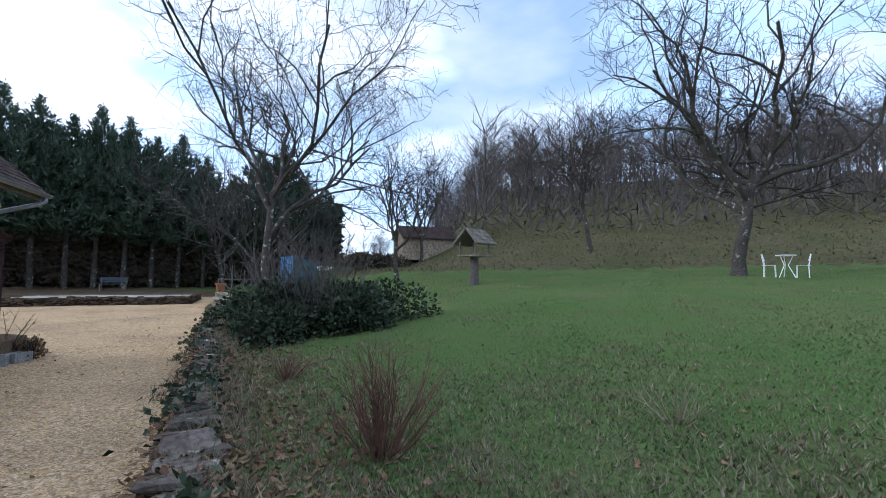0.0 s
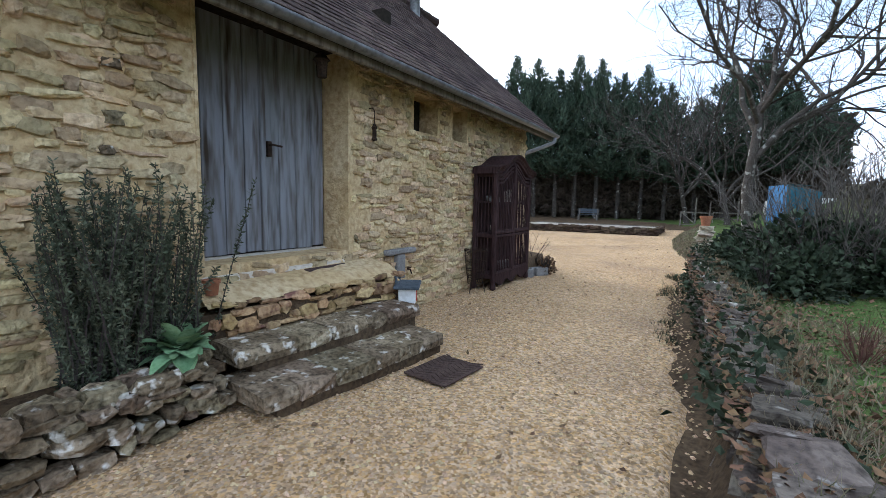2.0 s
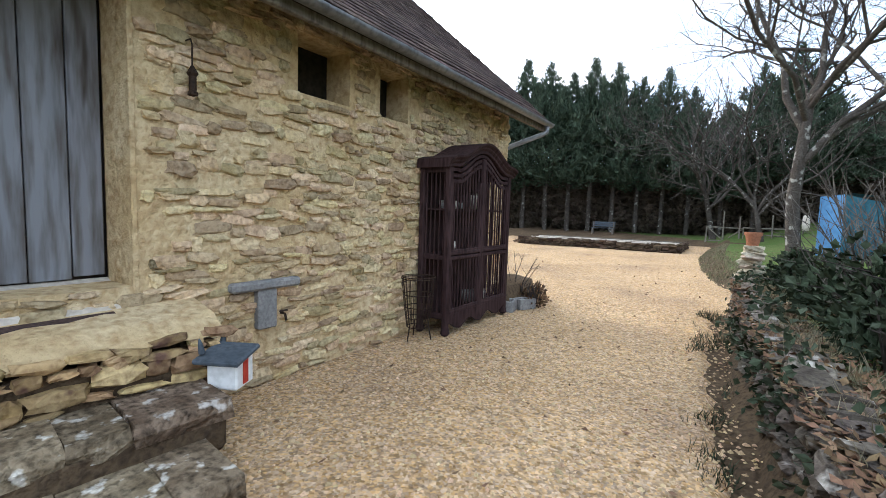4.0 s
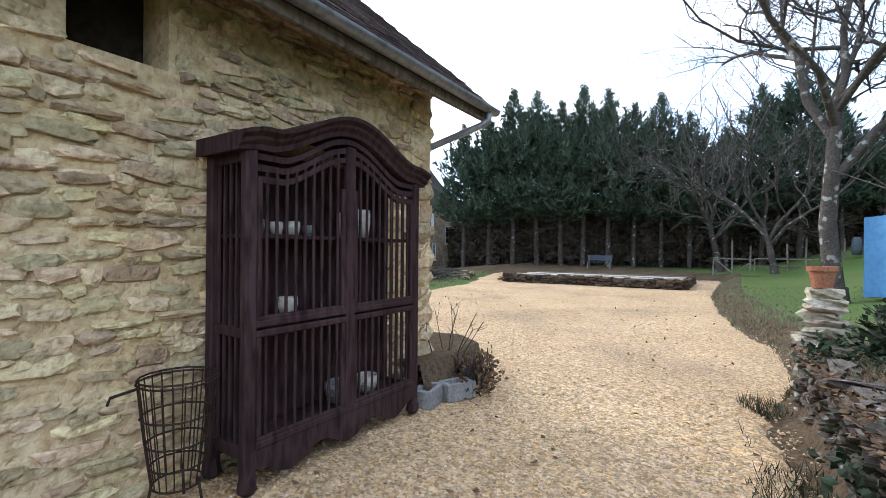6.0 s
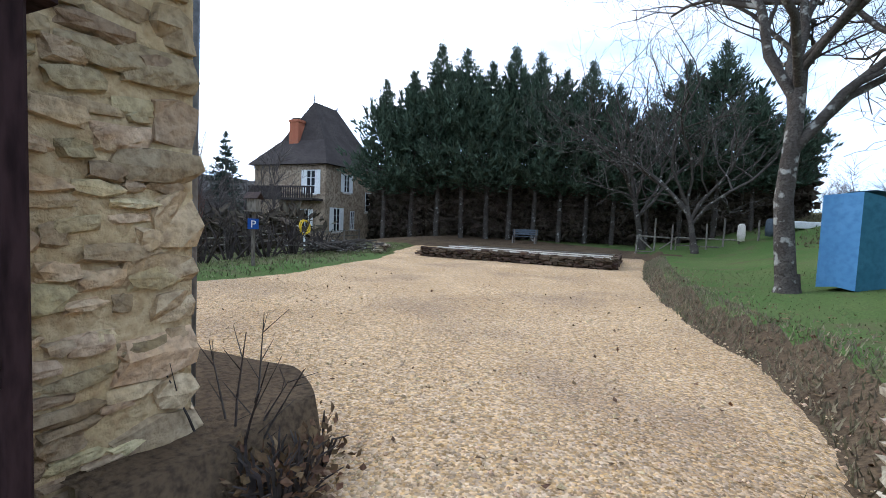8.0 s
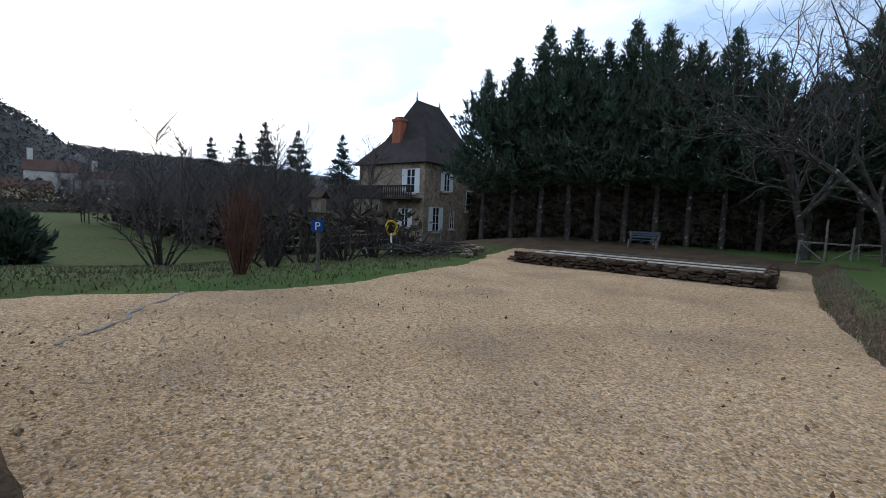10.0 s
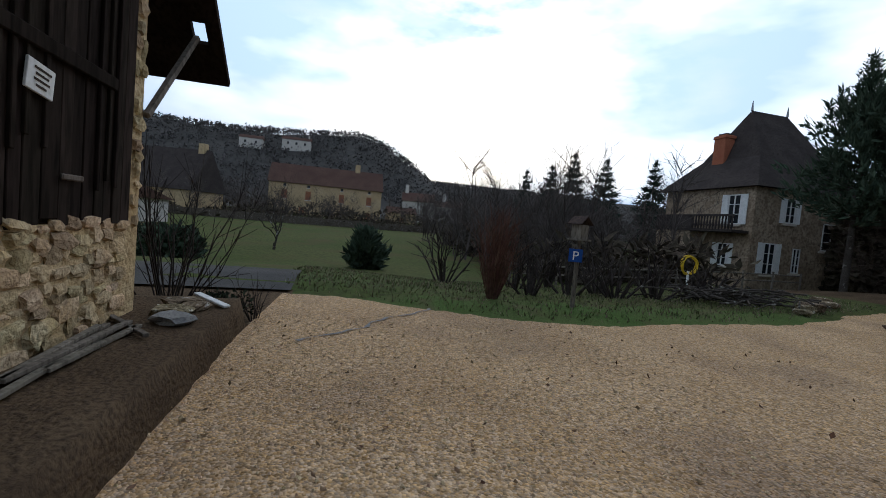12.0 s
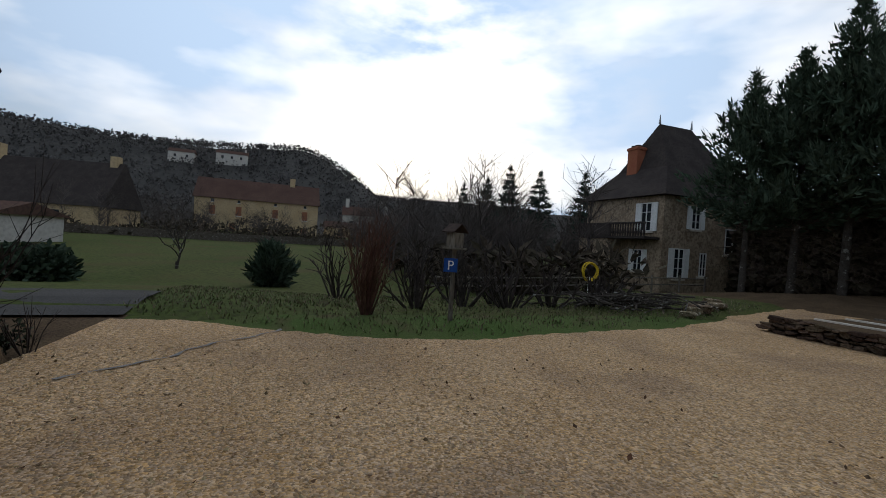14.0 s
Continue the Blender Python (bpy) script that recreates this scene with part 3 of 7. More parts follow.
# earth terrace against the gable, with a rough low retaining face
te = Mesh()
NX, NY = 70, 10
for j in range(NY + 1):
    for i in range(NX + 1):
        x, f = -5.45 + 5.85 * i / NX, j / NY
        y = 10.3 + (11.86 - 10.3) * min(1, j / (NY - 2)) + (0.03 * noise.noise(Vector((x * 3, j, 0))))
        if x > -0.35:
            y -= 0.45 * ((x + 0.35) / 0.75) ** 2 * min(1, j / (NY - 2))
        z = 0.36 + 0.03 * noise.noise(Vector((x * 2, y * 2, 4)))
        if j == NY - 1:
            z, y = 0.2 + 0.04 * noise.noise(Vector((x * 4, 0, 9))), y + 0.05 + 0.03 * noise.noise(Vector((x * 5, 3, 9)))
        if j == NY:
            z, y = -0.04, y + 0.09
        if i in (0, NX):
            z = min(z, 0.05)
        te.v.append((x, y, z))
te.f = [(j * (NX + 1) + i, j * (NX + 1) + i + 1, (j + 1) * (NX + 1) + i + 1, (j + 1) * (NX + 1) + i) for j in range(NY) for i in range(NX)]
tagged(te.done("terrace", M_EARTH, recalc=False, smooth=True), "trodden earth terrace with a crumbling low edge along the barn gable", "terrace", kind="structure")

# ---- barn ----
barn = thing("stone_barn", "ochre rubble-stone barn with a dark tiled roof and timber-clad gable", "barn")
Y0, Y1, WT = -7.0, 10.9, 0.5
EAVE_Z = 3.34


openings = [(3.37, 5.17, 0.98, 3.34), (6.50, 7.14, 2.58, 3.12), (7.60, 8.10, 2.58, 3.12), (1.50, 2.20, 2.52, 3.07)]


def pierced_wall(m, ya, yb, za, zb, x0, x1, holes):
    """One solid wall with openings through it."""
    cy = sorted({ya, yb, *[h[0] for h in holes], *[h[1] for h in holes]})
    cz = sorted({za, zb, *[min(h[2], zb) for h in holes], *[min(h[3], zb) for h in holes]})
    solid = lambda i, j: 0 <= i < len(cy) - 1 and 0 <= j < len(cz) - 1 and not any(h[0] <= cy[i] < h[1] and h[2] <= cz[j] < h[3] for h in holes)
    idx = {}

    def vert(x, i, j):
        if (x, i, j) not in idx:
            idx[(x, i, j)] = len(m.v)
            m.v.append((x, cy[i], cz[j]))
        return idx[(x, i, j)]

    for i in range(len(cy) - 1):
        for j in range(len(cz) - 1):
            if solid(i, j):
                for x in (x0, x1):
                    m.f.append((vert(x, i, j), vert(x, i + 1, j), vert(x, i + 1, j + 1), vert(x, i, j + 1)))
                for di, dj, p, q in ((-1, 0, (i, j), (i, j + 1)), (1, 0, (i + 1, j), (i + 1, j + 1)), (0, -1, (i, j), (i + 1, j)), (0, 1, (i, j + 1), (i + 1, j + 1))):
                    if not solid(i + di, j + dj):
                        m.f.append((vert(x0, *p), vert(x0, *q), vert(x1, *q), vert(x1, *p)))


wf = Mesh()
pierced_wall(wf, Y0, Y1, -0.1, EAVE_Z, -WT, 0.0, openings)
wall_front = wf.done("wall_front", M_MORTAR, barn, "ochre rubble stone wall with lime pointing")
rs = random.Random(21)
front_stones = []
for u, v, w, h in courses(Y1 - (-1.0), 0.02, EAVE_Z, 0.045, 0.105, 0.09, 0.33, rs):
    y = u - 1.0
    if any(o[0] - w / 2 < y < o[1] + w / 2 and o[2] - h / 2 < v < o[3] + h / 2 for o in openings) or y + w / 2 > Y1 or v + h / 2 > EAVE_Z or rs.random() < 0.14:
        continue
    if 3.2 < y < 5.45 and v < 0.75:
        continue
    front_stones.append((y, v, w, h))
lay_stones("stone", wall_front, front_stones, FRONT, M_STONE, M_STONE_J, lambda u, v: 5.0 < u < 9.2 and 0.3 < v < 2.6, (0.035, 0.1), 290, 3, 0.008, RUBBLE)
# panels close the slits, the darkness behind put into their colour
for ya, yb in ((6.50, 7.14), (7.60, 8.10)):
    Mesh().box(-0.47, -0.34, ya, yb, 2.58, 3.12).done("slit_back", M_SHADE_IN, barn)
Mesh().box(-0.47, -0.3, 1.50, 2.20, 2.52, 3.07).done("loft_shutter", M_DARKWOOD, barn, "dark closed loft shutter")

# dark stones standing in for the shaded putlog holes, and old brown stones
for i, (y, z, s) in enumerate(((2.77, 2.13, 0.13), (2.76, 2.52, 0.11), (2.05, 2.32, 0.14), (2.7, 1.9, 0.08), (5.3, 1.12, 0.08))):
    ob = new("dark_stone", rock_mesh(i + 3, M_MOSSY))
    ob.parent, ob.matrix_basis = barn, Matrix.Translation((0.0, y, z)) @ Matrix.Diagonal((0.08, s * 1.2, s * 0.8, 1))

# corner quoins
qz, qi = 0.0, 0
rq = random.Random(8)
while qz < 3.2:
    h = rq.uniform(0.16, 0.3)
    L = 0.42 if qi % 2 else 0.24
    ob = new("quoin", rock_mesh(qi % 16, M_STONE))
    ob.parent, ob.matrix_basis = barn, Matrix.Translation((-0.14, Y1 - L / 2 + 0.025, qz + h / 2)) @ Matrix.Diagonal((0.36, L, h - 0.015, 1))
    qz, qi = qz + h, qi + 1

# door: two leaves of weathered planks in a cement-rendered reveal
sill = Mesh()
sill.add([(-0.42, 3.34, 0.78), (0.03, 3.34, 0.78), (0.03, 5.2, 0.78), (-0.42, 5.2, 0.78), (-0.42, 3.34, 1.0), (0.025, 3.34, 0.88), (0.025, 5.2, 0.87), (-0.42, 5.2, 1.0)],
         [(0, 3, 2, 1), (4, 5, 6, 7), (0, 1, 5, 4), (1, 2, 6, 5), (2, 3, 7, 6), (3, 0, 4, 7)])
sill.done("sill", M_CEMENT, barn, "pale sloping cement sill under the door")
for ya, yb in ((3.35, 3.385), (5.155, 5.19)):
    Mesh().box(-0.4, 0.012, ya, yb, 0.9, 3.3, 0.006).done("reveal", M_MORTAR, barn)
door = Mesh().box(-0.47, -0.42, 3.38, 5.16, 0.99, 3.32).done("door", M_DARKWOOD, barn, "closed double door of weathered grey-blue planks")
rd2 = random.Random(4)
edges = [3.40, 3.62, 3.85, 4.07, 4.27, 4.49, 4.72, 4.95, 5.14]
for i, (a, b) in enumerate(zip(edges[:-1], edges[1:])):
    g = 0.012 if i == 4 else 0.004
    m = Mesh().box(-0.42, -0.385 + rd2.uniform(-0.004, 0.004), a + g, b - 0.004, 1.005 + rd2.uniform(0, 0.02), 3.32, 0.006)
    m.done("plank", M_GREYWOOD, door)
Mesh().box(-0.39, -0.345, 4.24, 4.30, 1.03, 3.32, 0.006).done("cover_strip", M_GREYWOOD, door)
hd = Mesh()
hd.box(-0.385, -0.34, 4.32, 4.37, 2.02, 2.18, 0.004)
hd.tube([(-0.34, 4.34, 2.14), (-0.29, 4.34, 2.14), (-0.28, 4.45, 2.13)], 0.011, 8)
hd.done("handle", M_IRON, door, "black iron latch")
Mesh().box(-0.47, 0.02, 3.25, 5.3, 3.28, 3.42, 0.02).done("lintel", M_DARKWOOD, barn)

# roof: front slope, rear slope with a flatter foot
R_E, R_R, R_K, R_B = (0.56, 3.14), (-3.1, 6.38), (-5.0, 4.63), (-6.35, 3.5)
VY = 11.34


def slope_sheet(m, p, q, thick=0.09, y0=Y0 - 0.4, y1=VY):
    n = Vector((q[1] - p[1], 0, -(q[0] - p[0]))).normalized()
    if n.z < 0:
        n = -n
    a, b = Vector((p[0], 0, p[1])), Vector((q[0], 0, q[1]))
    vs = []
    for c in (a, b):
        for k in (0, -thick):
            for y in (y0, y1):
                vs.append(tuple(c + n * k + Vector((0, y, 0))))
    m.add(vs, [(0, 1, 5, 4), (2, 6, 7, 3), (0, 4, 6, 2), (1, 3, 7, 5), (0, 2, 3, 1), (4, 5, 7, 6)])


roof = Mesh()
slope_sheet(roof, R_E, R_R)
roof = roof.done("roof", M_DARKWOOD, barn, "sagging roof of dark plain tiles")
rr = Mesh()
slope_sheet(rr, R_R, R_K)
# the foot of the rear slope has a hole near its corner
slope_sheet(rr, R_K, R_B, 0.09, Y0 - 0.4, 10.75)
H_A, H_B = (-5.62, 4.111), (-5.86, 3.91)
slope_sheet(rr, R_K, H_A, 0.09, 10.75, VY)
slope_sheet(rr, H_B, R_B, 0.09, 10.75, VY)
slope_sheet(rr, H_A, H_B, 0.09, 10.75, 10.98)
slope_sheet(rr, H_A, H_B, 0.09, 11.16, VY)
rr.done("rear_roof", M_DARKWOOD, barn, "dark boarded underside of the rear eave with a hole")


def tile_mesh():
    m = Mesh().box(-0.086, 0.086, -0.02, 0.24, 0, 0.014, 0.004)
    return m


t_ob = tile_mesh().done("tile", M_TILE, roof)
t_me = t_ob.data
sl = Vector((R_R[0] - R_E[0], 0, R_R[1] - R_E[1]))
SL = sl.length
sdir = sl.normalized()
snor = Vector((-sdir.z, 0, sdir.x))
if snor.z < 0:
    snor = -snor
base_rot = Matrix((Vector((0, 1, 0)), sdir, snor)).transposed().to_4x4()
rest, made, rt = Mesh(), 0, random.Random(31)
tv = [tuple(v.co) for v in t_me.vertices]
tf = [tuple(p.vertices) for p in t_me.polygons]
exposed = 0.145
nrow = int(SL / exposed)
first = True
for j in range(nrow):
    for i in range(int((VY - 0.5) / 0.178)):
        y = 0.55 + i * 0.178 + (0.089 if j % 2 else 0) + rt.uniform(-0.006, 0.006)
        if y > VY - 0.05:
            continue
        sag = 0.03 * noise.noise(Vector((y * 0.6, j * 0.15, 0)))
        p = Vector((R_E[0], y, R_E[1])) + sdir * (j * exposed + rt.uniform(-0.012, 0.012) - 0.03) + snor * (0.022 + sag * 0.5)
        m = Matrix.Translation(p) @ base_rot @ Matrix.Rotation(-0.075 + rt.uniform(-0.02, 0.02), 4, "X") @ Matrix.Rotation(rt.uniform(-0.03, 0.03), 4, "Z")
        if made < 280 and j < 12 and 5.5 < y < 11.7:
            ob = t_ob if first else new("tile", t_me)
            first = False
            ob.parent, ob.matrix_basis = roof, m
            made += 1
        else:
            rest.add([tuple(m @ Vector(q)) for q in tv], tf)
tagged(rest.done("tiles", M_TILE_J, roof, recalc=False), kind="stuff")
rdg = Mesh()
for i in range(30):
    y = 0.5 + i * 0.38
    rdg.tube([(R_R[0], y, R_R[1] + 0.03), (R_R[0], y + 0.4, R_R[1] + 0.04)], [0.11, 0.125], 8)
rdg.done("ridge_tiles", M_TILE_J, barn)
for i in range(16):
    y = Y0 + 0.6 + i * 1.2
    if y < VY:
        m = Mesh()
        m.tube([(-0.3, y, 3.76), (0.46, y, 3.08)], 0.055, 4)
        m.done("rafter", M_DARKWOOD, barn)
Mesh().box(0.42, 0.48, Y0, VY, 3.0, 3.13, 0.01).done("fascia", M_OLDWOOD, barn)
gt = Mesh()
prof = [(0.065 * math.cos(math.pi + math.pi * k / 8), 0.065 * math.sin(math.pi + math.pi * k / 8)) for k in range(9)]
for y in (Y0, VY + 0.08):
    for px, pz in prof:
        gt.v.append((0.565 + px, y, 3.12 + pz))
    for px, pz in prof:
        gt.v.append((0.565 + px * 0.9, y, 3.124 + pz * 0.9))
gt.f = [(i, i + 1, 18 + i + 1, 18 + i) for i in range(8)] + [(9 + i, 18 + 9 + i, 18 + 9 + i + 1, 9 + i + 1) for i in range(8)] + [(18 + i, 18 + i + 1, 27 + i + 1, 27 + i) for i in range(8)] + [(0, 18, 27, 9), (8, 17, 35, 26), ]
gt.done("gutter", M_ZINC, barn, "half-round zinc gutter", smooth=True)
Mesh().tube([(0.56, 11.24, 3.06), (0.56, 11.24, 2.97), (0.5, 11.2, 2.92), (-0.1, 10.98, 2.68), (-0.12, 10.98, 2.6), (-0.14, 10.98, 0.4)], 0.042, 10).done("downpipe", M_ZINC, barn, smooth=True)
fl = Mesh()
fl.lathe([(0.12, 5.75), (0.12, 6.45), (0.16, 6.47), (0.16, 6.52), (0.12, 6.54), (0.12, 6.62), (0.2, 6.64), (0.2, 6.68), (0.0, 6.76)], 14, (-2.6, 10.2, 0))
fl.done("flue", M_ZINC, barn, "galvanised flue pipe with a cowl", smooth=True)

# gable: stone pier, open bay, stone plinth with dark boarding above, stone quoin at the rear
def gable_top(x):
    return min(3.14 + (0.56 - x) * 0.885, 6.38 - (-3.1 - x) * 0.921 if x < -3.1 else 99) - 0.12


gw = Mesh()
gw.box(-4.2, -1.9, Y1 - 0.4, Y1, 0.2, 1.36)
Mesh().box(-0.62, -0.5, Y1 - 0.45, Y1, -0.1, 3.9).done("gable_pier", M_MORTAR, barn)
Mesh().box(-4.48, -4.2, Y1 - 0.4, Y1, 0.2, 4.9).done("gable_quoin", M_MORTAR, barn)
gable = gw.done("wall_gable", M_MORTAR, barn, "rubble stone plinth below timber cladding")
rs2 = random.Random(77)
gst = [(u + 1.9, v, w, h) for u, v, w, h in courses(2.3, 0.36, 1.34, 0.08, 0.17, 0.12, 0.36, rs2) if u + w / 2 < 2.36 and u - w / 2 > -0.03]
gst += [(u + 4.2, v, w, h) for u, v, w, h in courses(0.28, 1.36, 4.8, 0.1, 0.2, 0.12, 0.26, rs2) if u + w / 2 < 0.32 and u - w / 2 > -0.03]
gst += [(u, v, w, h) for u, v, w, h in courses(0.6, 0.3, 3.6, 0.1, 0.2, 0.15, 0.36, rs2) if u + w / 2 < 0.64 and u - w / 2 > 0]
lay_stones("stone", gable, gst, GABLE, M_STONE, M_STONE_J, lambda u, v: 1.8 < u, (0.04, 0.11), 200, 6, 0.01, RUBBLE)
cl = Mesh().box(-4.2, -1.86, Y1 - 0.14, Y1 - 0.02, 1.37, 4.2)
cl.add([(-4.2, Y1 - 0.05, 4.2), (-1.86, Y1 - 0.05, 4.2), (-1.86, Y1 - 0.05, gable_top(-1.86)), (-3.1, Y1 - 0.05, gable_top(-3.1)), (-4.2, Y1 - 0.05, gable_top(-4.2))], [(0, 1, 2, 3, 4)])
cladding = cl.done("cladding", M_DARKWOOD, barn, "dark weathered vertical boarding", recalc=True)
x, rc = -4.2, random.Random(19)
while x < -1.9:
    w = rc.uniform(0.13, 0.24)
    b = min(x + w, -1.86)
    Mesh().box(x + 0.006, b - 0.006, Y1 - 0.02, Y1 + rc.uniform(0.008, 0.03), 1.36 + rc.uniform(-0.03, 0.05), min(gable_top(x), gable_top(b)), 0.005).done("board", M_DARKWOOD, cladding)
    if rc.random() < 0.5:
        Mesh().box(b - 0.03, b + 0.02, Y1 + 0.02, Y1 + 0.05, 1.5 + rc.uniform(0, 0.8), min(gable_top(x), gable_top(b)) - 0.1, 0.005).done("batten", M_DARKWOOD, cladding)
    x += w
Mesh().box(-3.75, -1.95, Y1 + 0.03, Y1 + 0.07, 2.62, 2.74, 0.01).done("ledger", M_DARKWOOD, cladding)
Mesh().box(-3.25, -2.95, Y1 + 0.032, Y1 + 0.06, 1.72, 1.77, 0.01).done("bracket", M_OLDWOOD, cladding)
# open bay behind the pier, its shade put into the boards' dark colour
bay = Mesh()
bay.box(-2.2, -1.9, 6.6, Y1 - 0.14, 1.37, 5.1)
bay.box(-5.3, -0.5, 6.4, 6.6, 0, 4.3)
bay.done("bay_lining", M_SHADE_IN, barn, "boards inside the open bay, with its shade in their colour")
bl = Mesh()
bl.box(-2.3, -1.9, 6.6, Y1 - 0.4, 0.2, 1.36)
jamb = bl.done("bay_plinth", M_MORTAR, barn)
rs3 = random.Random(78)
JAMB = Matrix(((0, 0, 1, -1.9), (1, 0, 0, 0), (0, 1, 0, 0), (0, 0, 0, 1)))
lay_stones("stone", jamb, [(u + 8.6, v, w, h) for u, v, w, h in courses(2.2, 0.36, 1.34, 0.1, 0.2, 0.15, 0.4, rs3) if 0 < u - w / 2 and u + w / 2 < 2.3], JAMB, M_STONE, M_STONE_J, lambda u, v: u > 9.4, (0.03, 0.08), 60, 9, 0.01, RUBBLE)
lg = Mesh().box(-1.95, -1.45, 9.3, 11.0, 0.2, 0.47, 0.05)
lg.done("stone_ledge", M_MOSSY, barn)
# fill of the barn's inside, in the same painted shade
Mesh().box(-5.5, -0.5, Y0, 6.5, 0.0, 3.3).done("core", M_SHADE_IN, barn)
rw = Mesh().box(-5.8, -5.5, Y0, 9.0, 0.0, 3.8)
rw.done("rear_wall", M_MORTAR, barn)
st = Mesh().tube([(-4.45, 10.95, 2.55), (-5.75, 11.02, 3.9)], 0.045, 5)
st.done("strut", M_OLDWOOD, barn)

# ---- door steps and planting bed ----
steps = thing("stone_steps", "two worn mossy stone steps up to the barn door", "steps", (0.68, 4.28, 0), -6)
rst = random.Random(41)


SLABS = [rock_template(300 + i, amount=0.07, corner=(1.0, 0.985, 0.96)) for i in range(8)]


def slab_run(parent, name, x0, x1, y0, y1, z0, z1, n, mat):
    cuts = [y0 + (y1 - y0) * (i + rst.uniform(-0.2, 0.2) * (0 < i < n)) / n for i in range(n + 1)]
    for k, (a, b) in enumerate(zip(cuts[:-1], cuts[1:])):
        o = parent.matrix_basis.translation
        dx = rst.uniform(-0.03, 0.03)
        m = Matrix.Translation(Vector(((x0 + x1) / 2 + dx, (a + b) / 2, (z0 + z1) / 2 + rst.uniform(-0.008, 0.008))) - o) @ Matrix.Rotation(rst.uniform(-0.03, 0.03), 4, "Z") @ Matrix.Diagonal((x1 - x0, b - a - 0.012, (z1 - z0), 1))
        vs, fs = SLABS[rst.randrange(8)]
        mm = Mesh()
        mm.add([tuple(m @ (Vector(p) * 1.04)) for p in vs], fs)
        mm.done(name, mat, parent, smooth=False)


o = Vector((0.6, 4.2, 0))
# recessed core in dark earth colour, which adds the risers' shade under the treads
core = Mesh()
core.box(0.3 - o.x, 1.2 - o.x, 3.18 - o.y, 5.1 - o.y, -0.05, 0.14, 0.03)
core.box(-0.25 - o.x, 0.76 - o.x, 3.25 - o.y, 5.2 - o.y, 0.1, 0.34, 0.03)
core.box(-0.25 - o.x, 0.33 - o.x, 3.05 - o.y, 5.35 - o.y, 0.1, 0.63)
core.done("core", M_EARTH, steps)
slab_run(steps, "lower_step", 0.72, 1.30, 3.12, 5.15, 0.09, 0.21, 6, M_MOSSY)
slab_run(steps, "upper_step", 0.2, 0.86, 3.2, 5.3, 0.29, 0.415, 5, M_MOSSY)
M_LANDING = material("ochre_weathered_stone", (0.36, 0.235, 0.11), (0.46, 0.33, 0.18), (0.19, 0.115, 0.06), scale=4, fine=22, bump=0.9, dist=0.02, vary=0.4, spots=(0.16, 0.09, 0.065), spot_scale=6, spot_at=(0.58, 0.68))
LAND = Matrix(((0, 0, 1, 0.34 - 0.6), (1, 0, 0, -4.2), (0, 1, 0, 0), (0, 0, 0, 1)))
lay_stones("landing_stone", steps, [(u + 3.08, v, w, h) for u, v, w, h in courses(2.35, 0.42, 0.67, 0.06, 0.12, 0.09, 0.27, random.Random(43)) if u - w / 2 > -0.02 and u + w / 2 < 2.4], LAND, M_LANDING, M_LANDING, lambda u, v: True, (0.06, 0.12), 80, 44, 0.008, RUBBLE)
lan = Mesh()
for i in range(13):
    y = 3.1 + i * 0.19
    for x, z in ((-0.2, 0.86), (0.15, 0.80), (0.36, 0.69)):
        lan.v.append((x - o.x, y - o.y, z + 0.012 * noise.noise(Vector((x * 9, y * 5, 0)))))
lan.f = [(i * 3 + k, i * 3 + k + 1, i * 3 + k + 4, i * 3 + k + 3) for i in range(12) for k in range(2)]
lan.done("landing", M_MORTAR, steps)

bed = thing("planting_bed", "low mossy rubble wall holding a planting bed of dark soil", "planting bed", (0.4, 1.6, 0))
ob_ = Vector((0.4, 1.6, 0))
Mesh().box(-0.38, 0.3, -3.0, 1.5, -0.05, 0.3).done("soil", M_EARTH, bed)
Mesh().box(0.14, 0.3, -3.0, 1.5, -0.05, 0.36).done("wall_core", M_EARTH, bed)
BEDF = Matrix(((0, 0, 1, 0.33), (1, 0, 0, 0), (0, 1, 0, 0), (0, 0, 0, 1)))
lay_stones("stone", bed, [(u - 2.2, v, w, h) for u, v, w, h in courses(3.7, 0.03, 0.38, 0.06, 0.11, 0.09, 0.25, random.Random(5)) if u + w / 2 < 3.72], BEDF, M_MOSSY, M_MOSSY, lambda u, v: True, (0.16, 0.26), 200, 12, 0.012)
BEDT = Matrix(((0, 1, 0, 0.24), (1, 0, 0, 0), (0, 0, -1, 0.40), (0, 0, 0, 1)))
lay_stones("stone", bed, [(u - 2.2, v, w, h) for u, v, w, h in courses(3.7, -0.12, 0.14, 0.08, 0.16, 0.1, 0.28, random.Random(6)) if u + w / 2 < 3.72], BEDT, M_MOSSY, M_MOSSY, lambda u, v: True, (0.07, 0.14), 200, 13, 0.01)

# ---- dry stone wall along the lawn ----
dry = thing("dry_stone_wall", "low dark dry-stone wall with lichened stones along the lawn", "stone wall", (3.8, 6.5, 0))
o3 = Vector((3.8, 6.5, 0))


def wall_x(y):
    return float(np.interp(y, [1.0, 3, 6, 9, 12.4], [4.0, 3.96, 3.82, 3.52, 3.42]))


